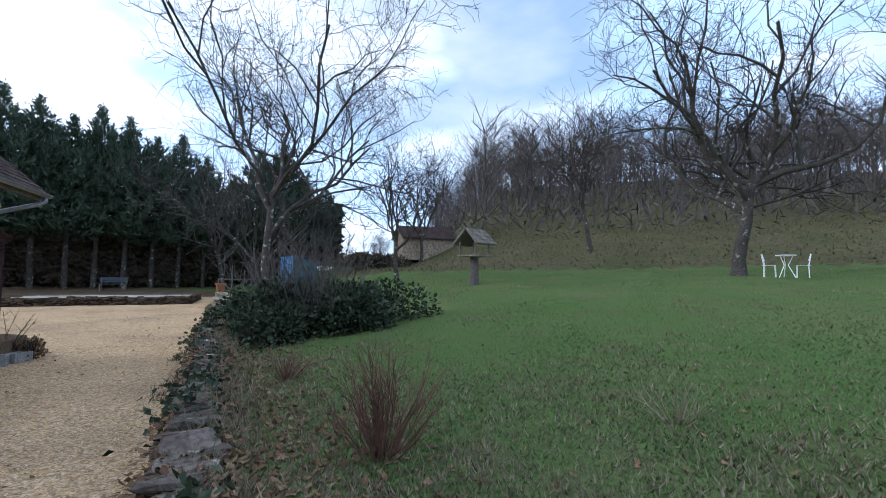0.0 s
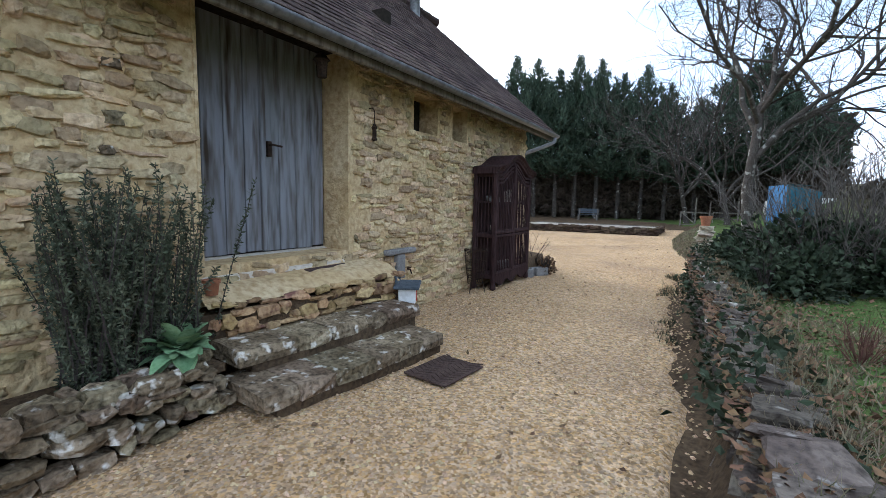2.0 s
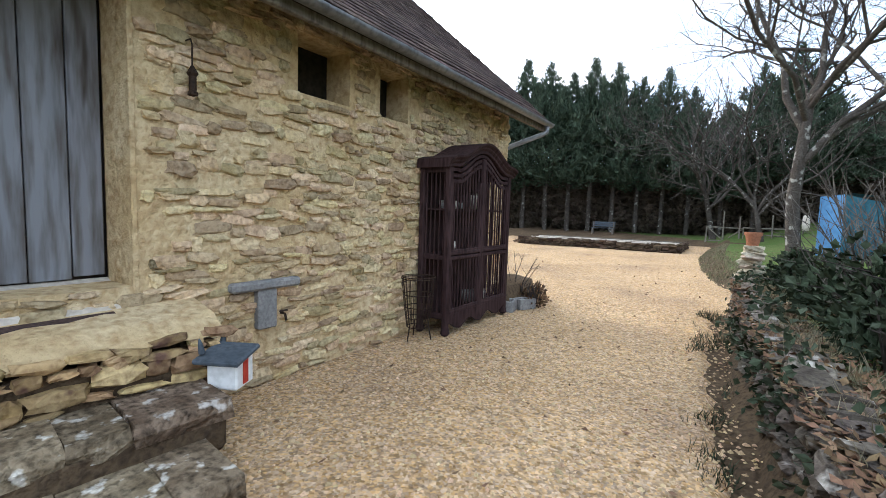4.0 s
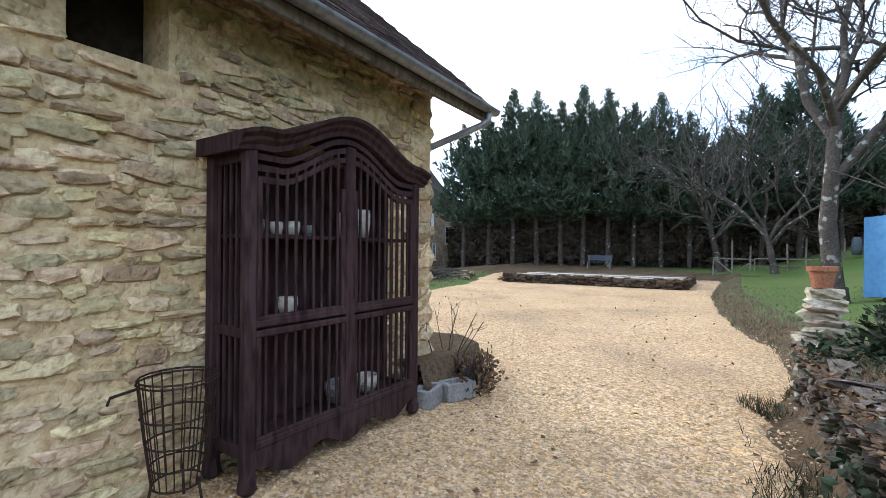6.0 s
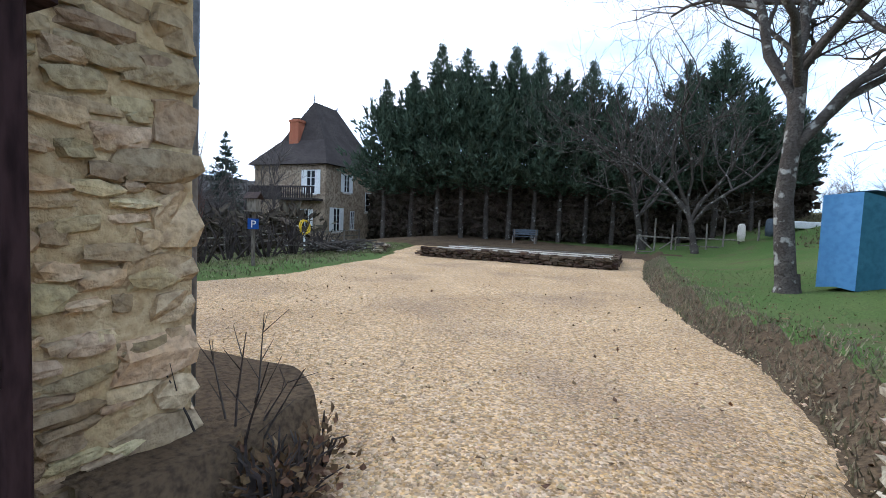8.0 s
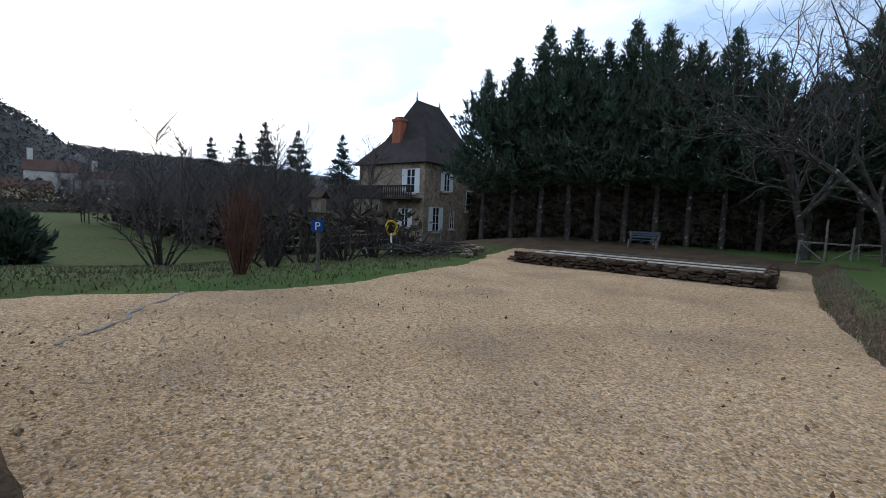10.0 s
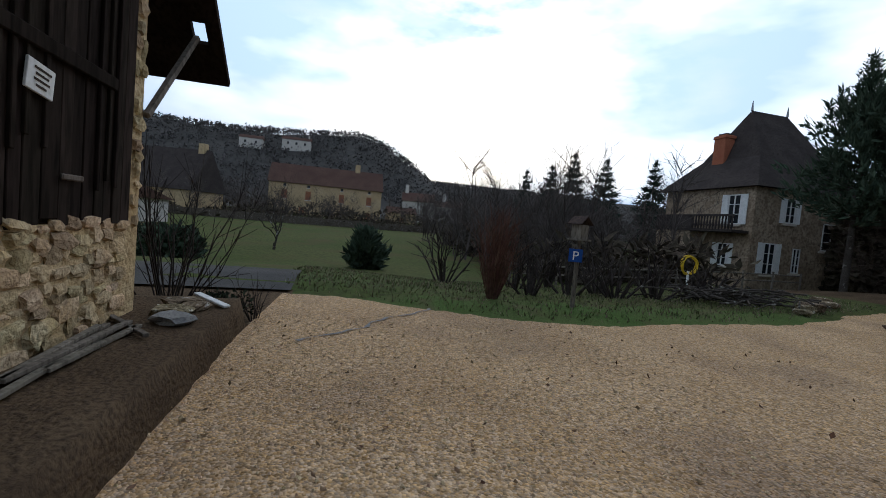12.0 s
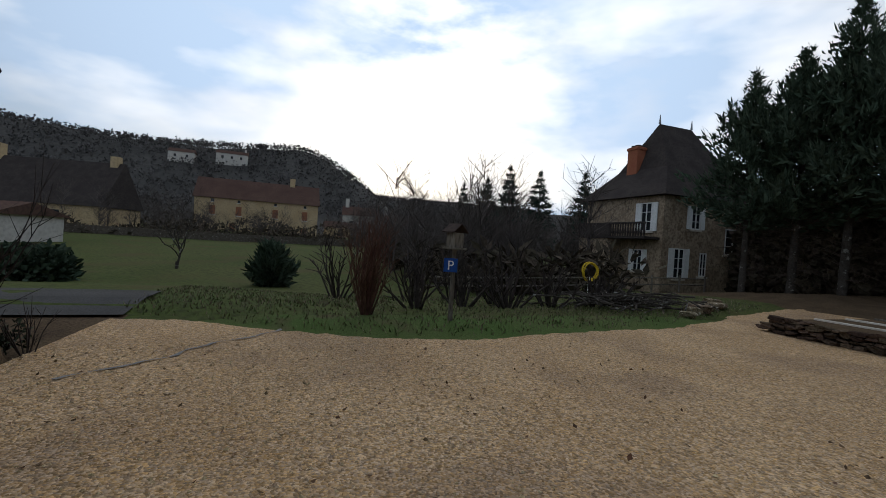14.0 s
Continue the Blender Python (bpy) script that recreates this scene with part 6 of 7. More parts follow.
# dry tufts on top of the dry stone wall
tf_ = Mesh()
rtf = random.Random(111)
for i in range(9000):
    y = rtf.uniform(1.2, 12.1)
    x = wall_x(y) + rtf.gauss(0.28, 0.1)
    if noise.noise(Vector((x * 2, y * 1.5, 8))) < -0.1:
        continue
    k = len(tf_.v)
    a = rtf.uniform(0, 6.283)
    tf_.v += [(x - 0.005 * math.cos(a), y - 0.005 * math.sin(a), 0.58), (x + 0.005 * math.cos(a), y + 0.005 * math.sin(a), 0.58), (x + rtf.uniform(-.08, .08), y + rtf.uniform(-.08, .08), 0.64 + rtf.random() * 0.09)]
    tf_.f.append((k, k + 1, k + 2))
tagged(tf_.done("wall_tufts", M_DRYBLADE, recalc=False), "dry grass tufts growing on the stone wall", "grass", kind="stuff")

# rosemary in the planting bed
ro = thing("rosemary_bush", "tall bushy grey-green rosemary in the planting bed", "shrub", (0.36, 2.55, 0.28))
rr_ = random.Random(97)
stm, ndl = Mesh(), Mesh()
for i in range(150):
    b = Vector((rr_.gauss(0, 0.09), rr_.gauss(0.05, 0.2), 0))
    d = Vector((rr_.gauss(0.05, 0.16), rr_.gauss(-0.04, 0.17), 1)).normalized()
    L = rr_.uniform(0.6, 1.45)
    e = b + d * L + Vector((0, 0, 0.08))
    e.x = max(e.x, -0.28)
    stm.tube([b, b.lerp(e, 0.5) + rand_dir(rr_) * 0.04, e], [0.007, 0.005, 0.002], 3, cap=False)
    for k in range(230):
        g = rr_.uniform(0.05, 1.0)
        q = b.lerp(e, g)
        leaf_quad(ndl, q, (rand_dir(rr_) + d * 0.5).normalized(), rand_dir(rr_), rr_.uniform(0.025, 0.05), 0.0065)
stm.done("stem", M_TWIG, ro, recalc=False)
ndl.done("leaves", M_ROSEMARY, ro, recalc=False)

# broad-leaved plant
bp_ = thing("leafy_plant", "bright green broad-leaved plant in the planting bed", "plant", (0.6, 2.85, 0.48))
rbp = random.Random(98)
for i in range(58):
    a = rbp.uniform(0, 6.283)
    el = rbp.uniform(0.1, 1.2)
    d = Vector((math.cos(a) * math.cos(el), math.sin(a) * math.cos(el), math.sin(el)))
    s = d.cross(Vector((0, 0, 1))).normalized()
    L, w = rbp.uniform(0.2, 0.36), rbp.uniform(0.05, 0.08)
    m = Mesh()
    n = 6
    for k in range(n + 1):
        g = k / n
        c = d * (L * (0.25 + 0.75 * g)) + Vector((0, 0, -0.10 * g * g * (1.2 - el * 0.6)))
        ww = w * math.sin(math.pi * min(0.97, 0.1 + g * 0.9)) ** 0.7
        fold = Vector((0, 0, 0.25 * ww))
        m.v += [tuple(c + s * ww + fold), tuple(c), tuple(c - s * ww + fold)]
    m.f = [(k * 3 + j, k * 3 + j + 1, k * 3 + j + 4, k * 3 + j + 3) for k in range(n) for j in range(2)]
    m.done("leaf", M_LEAF, bp_, smooth=True, recalc=False)

# rose at the barn corner and bushes at the terrace's far end
twig_bush("rose_bush", "bare thorny rose with reddish leaves at the barn corner", (0.12, 11.05, 0.05), 420, 7, 0.95, 0.7, M_TWIG, 0.008, 4)
leafy_mound("dead_foliage", "clump of reddish dead leaves at the barn corner", "foliage", (0.5, 11.1, 0.0), 0.35, 0.5, 0.35, 500, M_LITTER, 9, (0.04, 0.08))
twig_bush("bare_shrub", "bare many-stemmed shrub behind the barn corner", on_ground(-6.5, 10.6), 421, 26, 2.6, 2.2, M_TWIG, 0.014, 8)
twig_bush("bare_shrub", "thin bare stems at the terrace end", on_ground(-5.75, 12.0), 422, 10, 0.7, 0.5, M_TWIG, 0.009, 4)
leafy_mound("weed_clump", "dark weeds on rubble at the terrace end", "weeds", (-5.7, 11.6, 0.02), 0.45, 0.4, 0.35, 900, M_BRAMBLE, 10, (0.04, 0.09))

# red-stemmed willow, pruned shrubs and brush along the court
twig_bush("willow_bush", "upright red-stemmed willow bush beside the court", on_ground(-8.1, 16.55), 430, 110, 2.0, 0.75, M_REDTWIG, 0.012, 4)
rk = random.Random(99)
for i, (x, y, h, w) in enumerate(((-9.2, 18.0, 1.9, 1.2), (-9.8, 19.4, 1.7, 1.2), (-9.4, 20.6, 1.6, 1.3), (-9.6, 22.0, 1.8, 1.4), (-9.8, 23.6, 1.5, 1.4), (-10.5, 24.8, 1.4, 1.3), (-10.8, 21.0, 2.3, 1.6), (-11.5, 18.5, 2.6, 1.8), (-12.5, 16.5, 2.2, 1.6), (-12.6, 20.2, 2.6, 1.8))):
    twig_bush("pruned_shrub", "gnarled pruned leafless shrub on the verge", on_ground(x, y), 440 + i, 12, h * 0.78, w * 1.4, M_TWIG, 0.036, 7, group="pruned shrubs")
br = Mesh()
for i in range(150):
    x, y = rk.gauss(-9.3, 0.5), rk.gauss(24.4, 1.2)
    z = ground_z(x, y) + rk.uniform(0.04, 0.42)
    d = rand_dir(rk)
    d.z *= 0.22
    L = rk.uniform(0.6, 1.5)
    br.tube([Vector((x, y, z)) - d * L / 2, Vector((x, y, z + 0.04)), Vector((x, y, z)) + d * L / 2], [0.03, 0.024, 0.01], 5)
tagged(br.done("brush_pile", M_BARK, recalc=False), "pile of cut branches beside the court", "brush", kind="stuff")
for i, (x, y, s) in enumerate(((-8.6, 26.2, 0.4), (-8.9, 26.9, 0.5), (-9.3, 27.6, 0.35), (-9.6, 28.4, 0.45), (-10.4, 29.3, 0.5), (-8.2, 25.6, 0.3))):
    ob = tagged(new("border_stone", rock_mesh(i, M_MOSSY)), "rough weathered stone lying on the court's border", "stone", "border stones")
    ob.matrix_basis = Matrix.Translation((x, y, ground_z(x, y) + s * 0.18)) @ Matrix.Rotation(i, 4, "Z") @ Matrix.Diagonal((s, s * 1.4, s * 0.5, 1))

# evergreen bushes on the meadow
yw = leafy_mound("evergreen_bush", "low dark spreading evergreen on the meadow", "bush", on_ground(-19.3, 6.2), 1.9, 1.5, 1.25, 2600, M_CONIFER, 12, (0.2, 0.42), False)
cone = conifer(310, 1.75, 0.75, 0.05, M_CONIFER, "dwarf_conifer", "dark cone-shaped dwarf conifer on the meadow", False, 0.0, 0.7)
cone.matrix_basis = pose(*on_ground(-20.2, 14.5))


# ---- garden things ----
el = thing("eave_lantern", "small dark iron lantern fixed under the eave", "lantern", (0.22, 4.55, 2.8))
Mesh().tube([(0, 0, 0.24), (0, 0, 0.4), (-0.1, 0, 0.46)], 0.01, 6).done("bracket", M_IRON, el)
Mesh().lathe([(0.0, 0.0), (0.05, 0.01), (0.06, 0.16), (0.09, 0.18), (0.03, 0.25), (0.0, 0.26)], 8).done("body", M_IRON, el)

def feeder_table(place):
    f = thing("bird_table", "wooden bird table with a shingled roof on a stout trunk", "bird table", place, 25)
    Mesh().lathe([(0.2, -0.05), (0.17, 0.1), (0.14, 0.9), (0.15, 0.98)], 12).done("trunk", M_PALETWIG, f, smooth=True)
    Mesh().box(-0.45, 0.45, -0.4, 0.4, 0.97, 1.03, 0.01).done("tray", M_OLDWOOD, f)
    for x in (-0.38, 0.38):
        for y in (-0.33, 0.33):
            Mesh().box(x - 0.03, x + 0.03, y - 0.03, y + 0.03, 1.03, 1.48, 0.006).done("post", M_OLDWOOD, f)
    for s in (-1, 1):
        m = Mesh()
        m.add([(-0.55, s * 0.52, 1.36), (0.55, s * 0.52, 1.36), (0.5, 0, 1.9), (-0.5, 0, 1.9), (-0.55, s * 0.55, 1.40), (0.55, s * 0.55, 1.40), (0.5, 0, 1.945), (-0.5, 0, 1.945)], [(0, 1, 2, 3), (4, 7, 6, 5), (0, 4, 5, 1), (1, 5, 6, 2), (3, 2, 6, 7), (0, 3, 7, 4)])
        rf = m.done("roof_slope", M_OLDWOOD, f)
        for q in range(4):
            t0 = q / 4
            y, z = s * (0.55 * (1 - t0)), 1.41 + 0.54 * t0
            for k in range(6):
                xx = -0.52 + 0.18 * k
                Mesh().box(-0.083, 0.083, -0.09, 0.09, 0.0, 0.02, 0.004, Matrix.Translation((xx + 0.08, y - s * 0.06, z + 0.06)) @ Matrix.Rotation(-s * 0.76, 4, "X")).done("shingle", M_OLDWOOD, rf)
    return f


feeder_table(on_ground(11.35, 14.0))


def garden_chair(place, turn):
    c = thing("garden_chair", "white painted metal folding garden chair on the lawn", "chair", place, turn, "garden chairs")
    for s in (-1, 1):
        Mesh().tube([(s * 0.19, 0.17, 0), (s * 0.19, 0.16, 0.45), (s * 0.19, 0.23, 0.86)], 0.012, 6).done("leg", M_WHITE, c)
        Mesh().tube([(s * 0.17, -0.18, 0), (s * 0.17, -0.17, 0.45)], 0.012, 6).done("leg", M_WHITE, c)
    for k in range(5):
        Mesh().box(-0.2, 0.2, -0.18 + 0.085 * k, -0.12 + 0.085 * k, 0.44, 0.46, 0.005).done("slat", M_WHITE, c)
    for z in (0.6, 0.69, 0.78):
        Mesh().box(-0.2, 0.2, 0.16 + (z - 0.6) * 0.25, 0.18 + (z - 0.6) * 0.25, z, z + 0.08, 0.005).done("back_slat", M_WHITE, c)
    c.scale = (0.88, 0.88, 0.88)
    return c


gx0, gy0 = 20.14, 9.18
tb = thing("garden_table", "small white painted metal table under the orchard tree", "table", on_ground(gx0, gy0), 15)
Mesh().lathe([(0.0, 0.70), (0.27, 0.70), (0.28, 0.715), (0.27, 0.73), (0.0, 0.73)], 24).done("tabletop", M_WHITE, tb)
for a in (0.5, 2.6, 4.7):
    Mesh().tube([(0.25 * math.cos(a), 0.25 * math.sin(a), 0), (0.06 * math.cos(a), 0.06 * math.sin(a), 0.4), (0.2 * math.cos(a), 0.2 * math.sin(a), 0.71)], 0.014, 6).done("leg", M_WHITE, tb)
garden_chair(on_ground(19.94, 9.56), 26)
garden_chair(on_ground(20.34, 8.80), 206)

# stone shed at the top of the lawn
sh = thing("stone_shed", "small rubble-stone shed with a brown tiled roof", "shed", on_ground(17.5, 35.6, -0.3), 0)
Mesh().box(-2.3, 2.3, -1.4, 1.4, 0, 1.9).done("wall", M_HOUSE, sh)
m = Mesh()
m.add([(-2.3, -1.4, 1.9), (-2.3, 1.4, 1.9), (-2.3, 0, 2.75), (2.3, -1.4, 1.9), (2.3, 1.4, 1.9), (2.3, 0, 2.75)], [(0, 1, 2), (3, 5, 4)])
m.done("gable", M_HOUSE, sh, recalc=False)
for s in (-1, 1):
    m = Mesh()
    m.add([(-2.45, s * 1.6, 1.72), (2.45, s * 1.6, 1.72), (2.45, 0, 2.8), (-2.45, 0, 2.8), (-2.45, s * 1.6, 1.80), (2.45, s * 1.6, 1.80), (2.45, 0, 2.88), (-2.45, 0, 2.88)], [(0, 1, 2, 3), (4, 7, 6, 5), (0, 4, 5, 1), (1, 5, 6, 2), (3, 2, 6, 7), (0, 3, 7, 4)])
    m.done("roof_slope", M_TILE, sh)
leafy_mound("shrub_clump", "low brown shrubs beside the stone shed", "shrubs", on_ground(12.5, 33.5), 3.2, 1.5, 1.1, 2500, M_HEDGE, 30, (0.15, 0.3))

# blue-sheeted tall cover on the lawn
cv = thing("sheeted_cover", "tall box covered in blue and teal sheeting on the lawn", "cover", on_ground(6.1, 20.6, -0.02), 0)
cv.scale = (0.78, 0.8, 0.93)
pts = [(-0.95, -0.25), (-0.35, -0.75), (0.95, -0.15), (0.35, 0.75)]
m = Mesh()
H0 = (1.95, 2.0, 1.75, 1.7)
m.v = [(x, y, 0) for x, y in pts] + [(x, y, h) for (x, y), h in zip(pts, H0)]
m.f = [(1, 2, 6, 5), (2, 3, 7, 6), (3, 0, 4, 7), (4, 5, 6, 7)]
m.add([(pts[1][0] * 0.8 + pts[2][0] * 0.2, pts[1][1] * 0.8 + pts[2][1] * 0.2, 2.04), (0.6, -0.3, 1.98), (0.3, 0.3, 1.96), (-0.5, -0.1, 2.03)], [(0, 1, 2, 3)])
m.done("teal_sheet", M_TEAL, cv, "teal sheeting")
m = Mesh()
m.v = [(-0.96, -0.26, 0.0), (-0.35, -0.762, 0.0), (-0.35, -0.762, 2.0), (-0.96, -0.26, 1.95), (-0.67, -0.55, 0.05), (-0.67, -0.55, 1.97)]
m.f = [(0, 4, 5, 3), (4, 1, 2, 5)]
m.done("blue_sheet", M_BLUE, cv, "plain blue sheeting")
for x, y in pts:
    Mesh().tube([(x * 0.96, y * 0.96, 0), (x * 0.96, y * 0.96, 1.7)], 0.02, 6).done("pole", M_ZINC, cv)

# stone-edged raised beds on the court
rbd = thing("raised_bed", "long low raised bed edged with dark rough stones", "raised bed", (-2.2, 28.2, 0))
def bed_y(x):
    return 25.9 + 0.03 * (x + 2)
Mesh().box(-4.3, 3.45, -1.9, 2.4, 0, 0.3, 0.02).done("soil", M_EARTH, rbd)
rbs = random.Random(101)
lay_stones("stone", rbd, [(u - 4.4, v, w, h) for u, v, w, h in courses(7.9, 0.02, 0.36, 0.08, 0.13, 0.15, 0.4, rbs) if 0.1 < u and u + w / 2 < 7.95], Matrix(((1, 0, 0, 0), (0, 0, 1, -2.0), (0, 1, 0, 0), (0, 0, 0, 1))), M_BEDSTONE, M_BEDSTONE, lambda u, v: True, (0.15, 0.3), 160, 14, 0.01)
lay_stones("stone", rbd, [(u - 2.0, v, w, h) for u, v, w, h in courses(4.2, 0.02, 0.36, 0.08, 0.13, 0.15, 0.4, rbs) if 0.1 < u], Matrix(((0, 0, 1, 3.5), (1, 0, 0, 0), (0, 1, 0, 0), (0, 0, 0, 1))), M_BEDSTONE, M_BEDSTONE, lambda u, v: True, (0.15, 0.3), 80, 15, 0.01)
for y in (-0.3, 1.0, 2.3):
    Mesh().box(-4.2, 3.3, y - 0.045, y + 0.045, 0.26, 0.345, 0.01).done("plank", M_CEMENT if y < 2 else M_OLDWOOD, rbd, "pale plank walkway across the soil" if y < 2 else "")

# park bench
bn = thing("garden_bench", "weathered grey wooden bench before the cypress row", "bench", on_ground(-4.6, 37.0), 0)
for k in range(4):
    Mesh().box(-0.8, 0.8, -0.25 + 0.12 * k, -0.16 + 0.12 * k, 0.43, 0.46, 0.006).done("seat_slat", M_GREYBLUE, bn)
for z in (0.55, 0.68, 0.8):
    Mesh().box(-0.8, 0.8, 0.22, 0.25, z, z + 0.1, 0.006).done("back_slat", M_GREYBLUE, bn)
for x in (-0.7, 0.7):
    Mesh().box(x - 0.04, x + 0.04, -0.22, -0.15, 0, 0.44, 0.006).done("leg", M_OLDWOOD, bn)
    Mesh().box(x - 0.04, x + 0.04, 0.2, 0.27, 0, 0.9, 0.006).done("leg", M_OLDWOOD, bn)

# rustic fence with a gate
fn = thing("rustic_fence", "rustic fence of tall round posts with a braced gate", "fence", on_ground(1.9, 35.5))
fr_ = random.Random(103)
for k, x in enumerate((0.0, 0.9, 1.7, 2.6, 3.3, 4.0, 4.7, 5.5, 6.2)):
    Mesh().tube([(x, 0, -0.1), (x + fr_.uniform(-0.05, 0.05), 0, fr_.uniform(1.5, 2.1) if k else 1.0)], [0.05, 0.04], 7).done("post", M_OLDWOOD, fn)
gate = Mesh().tube([(0.0, 0.06, 0.95), (1.9, 0.06, 0.9)], 0.04, 6).done("gate", M_OLDWOOD, fn)
for a, b in (((0.0, 0.06, 0.1), (1.9, 0.06, 0.15)), ((0.1, 0.06, 0.9), (0.95, 0.06, 0.12)), ((0.95, 0.06, 0.12), (1.85, 0.06, 0.85)), ((1.9, 0.06, 0.05), (1.9, 0.06, 0.95))):
    Mesh().tube([a, b], 0.035, 6).done("brace", M_OLDWOOD, gate)
for z in (0.55, 0.95):
    Mesh().tube([(1.9, 0, z), (4.6, 0, z)], 0.035, 6).done("rail", M_OLDWOOD, fn)
for x, w in ((4.75, 0.45), (5.9, 0.5)):
    tg = tagged(new("sack"), "pale sack hung on the fence" if w < 0.5 else "grey sack hung on the fence", "sack")
    tg.matrix_basis = pose(*on_ground(1.9 + x, 35.42))
    Mesh().lathe([(0.0, 0.12), (w * 0.35, 0.15), (w * 0.42, 0.45), (w * 0.36, 0.9), (w * 0.2, 1.0), (0.0, 1.0)], 12).done("bag", M_CEMENT if w < 0.5 else M_GREYBLUE, tg, smooth=True)

# white bath-like trough far behind the cover
tr_ = thing("white_trough", "long white trough lying on the slope", "trough", on_ground(9.3, 36.6, 0.05), 20)
m = Mesh()
m.box(-0.8, 0.8, -0.3, 0.3, 0.0, 0.06, 0.02)
m.box(-0.8, 0.8, -0.3, -0.24, 0.0, 0.35, 0.02)
m.box(-0.8, 0.8, 0.24, 0.3, 0.0, 0.35, 0.02)
m.done("basin", M_WHITE, tr_)

# bird house on a post, with a parking sign
bh = thing("bird_house", "small wooden bird house with a pitched roof on a post", "bird house", on_ground(-7.4, 18.15), 20)
Mesh().tube([(0, 0, -0.1), (0, 0, 1.5)], 0.05, 7).done("post", M_OLDWOOD, bh)
Mesh().box(-0.2, 0.2, -0.16, 0.16, 1.46, 1.5, 0.006).done("tray", M_OLDWOOD, bh)
Mesh().box(-0.13, 0.13, -0.12, 0.12, 1.5, 1.8, 0.006).done("box", M_OLDWOOD, bh)
for s in (-1, 1):
    Mesh().box(-0.19, 0.19, -0.01, 0.26, 0, 0.02, 0.004, Matrix.Translation((0, 0, 1.97)) @ Matrix.Rotation(math.pi if s < 0 else 0, 4, "Z") @ Matrix.Rotation(-0.72, 4, "X")).done("roof_slope", M_TILE, bh)
sg = thing("parking_sign", "small blue parking sign with a white P on the post", "sign", (*on_ground(-7.32, 18.06)[:2], ground_z(-7.4, 18.1)), 60)
Mesh().box(-0.14, 0.14, -0.012, 0.0, 1.0, 1.28, 0.004).done("plate", M_SIGN, sg)
fc = bpy.data.curves.new("letter", "FONT")
fc.body, fc.size, fc.align_x, fc.extrude = "P", 0.27, "CENTER", 0.002
fo = new("letter_source", fc)
bpy.context.view_layer.update()
lm = bpy.data.meshes.new_from_object(fo.evaluated_get(bpy.context.evaluated_depsgraph_get()))
bpy.data.objects.remove(fo)
lm.materials.append(M_WHITE)
lt = new("letter", lm)
lt.parent, lt.matrix_basis = sg, pose(0, -0.015, 1.045, 90, 0, 0)
tagged(lt, "white letter P")

# yellow hose on a white stand
hs = thing("hose_reel", "coiled yellow garden hose on a white stand", "hose reel", on_ground(-11.6, 24.9))
Mesh().tube([(0, 0, 0), (0, 0, 0.85)], 0.04, 8).done("stand", M_WHITE, hs)
for k, r in enumerate((0.3, 0.33, 0.28, 0.31)):
    Mesh().tube([(0.02 * k - 0.03 + 0.05 * math.sin(a * 2 + k), r * math.cos(a), 1.05 + r * math.sin(a)) for a in [2 * math.pi * q / 24 for q in range(25)]], 0.022, 6).done("coil", M_YELLOW, hs)

# post-and-rail fence beyond the verge
pf = thing("garden_fence", "low weathered post-and-rail fence beyond the verge", "fence", on_ground(-15.5, 16.0))
for k in range(9):
    x, y = -0.5 * k * 0.5, 4 + 2.2 * k
    z = ground_z(-15.5 + x, 16 + y) - ground_z(-15.5, 16.0)
    Mesh().tube([(x, y, z - 0.1), (x, y, z + 0.95)], 0.05, 6).done("post", M_OLDWOOD, pf)
    if k < 8:
        x2, y2 = x - 0.25, y + 2.2
        z2 = ground_z(-15.5 + x2, 16 + y2) - ground_z(-15.5, 16.0)
        for h in (0.45, 0.8):
            Mesh().tube([(x, y, z + h), (x2, y2, z2 + h)], 0.035, 5).done("rail", M_OLDWOOD, pf)

# scrap timber, slates and hoop on the terrace
for i, (x, y, L, a, h) in enumerate(((-2.75, 11.06, 1.7, 2, 0), (-2.85, 11.13, 1.5, -1, 0), (-2.6, 11.20, 1.6, 3, 0), (-2.95, 11.27, 1.3, -3, 0), (-2.7, 11.10, 1.4, 4, 1), (-2.8, 11.19, 1.6, -2, 1), (-3.6, 11.2, 0.9, 40, 0))):
    pl = tagged(Mesh().box(-L / 2, L / 2, -0.028, 0.028, 0, 0.034, 0.005).done("timber", M_OLDWOOD), "old grey board lying along the gable plinth", "board", "scrap boards")
    pl.matrix_basis = pose(x, y, 0.385 + 0.036 * h, 0, 0, a)
for i, (x, y, s) in enumerate(((-4.3, 11.35, 0.3), (-4.6, 11.5, 0.26), (-3.9, 11.5, 0.3), (-4.8, 11.3, 0.3))):
    ob = tagged(new("rubble_stone", rock_mesh(i + 5, M_MOSSY if i != 2 else M_CONCRETE)), "loose flat stone on the earth terrace", "stone", "loose stones")
    ob.matrix_basis = Matrix.Translation((x, y, 0.38 + s * 0.08)) @ Matrix.Rotation(i * 1.3, 4, "Z") @ Matrix.Diagonal((s, s * 1.3, s * 0.3, 1))
wb = tagged(Mesh().box(-0.3, 0.3, -0.05, 0.05, 0, 0.03, 0.006).done("white_board", M_WHITE), "short white painted board on the terrace edge", "board")
wb.matrix_basis = pose(-4.95, 11.6, 0.40, 0, 8, 50)
hp = tagged(Mesh().tube([(0.17 * math.cos(a), 0.17 * math.sin(a), 0) for a in [2 * math.pi * q / 28 for q in range(29)]], 0.014, 6).done("iron_hoop", M_IRON), "black iron hoop lying on the stone ledge", "hoop")
hp.matrix_basis = pose(-1.7, 10.45, 0.486)
cs = thing("notice_board", "small white notice with dark marks on the cladding", "notice", (-2.6, 10.955, 2.3))
cs.scale = (0.8, 1, 0.8)
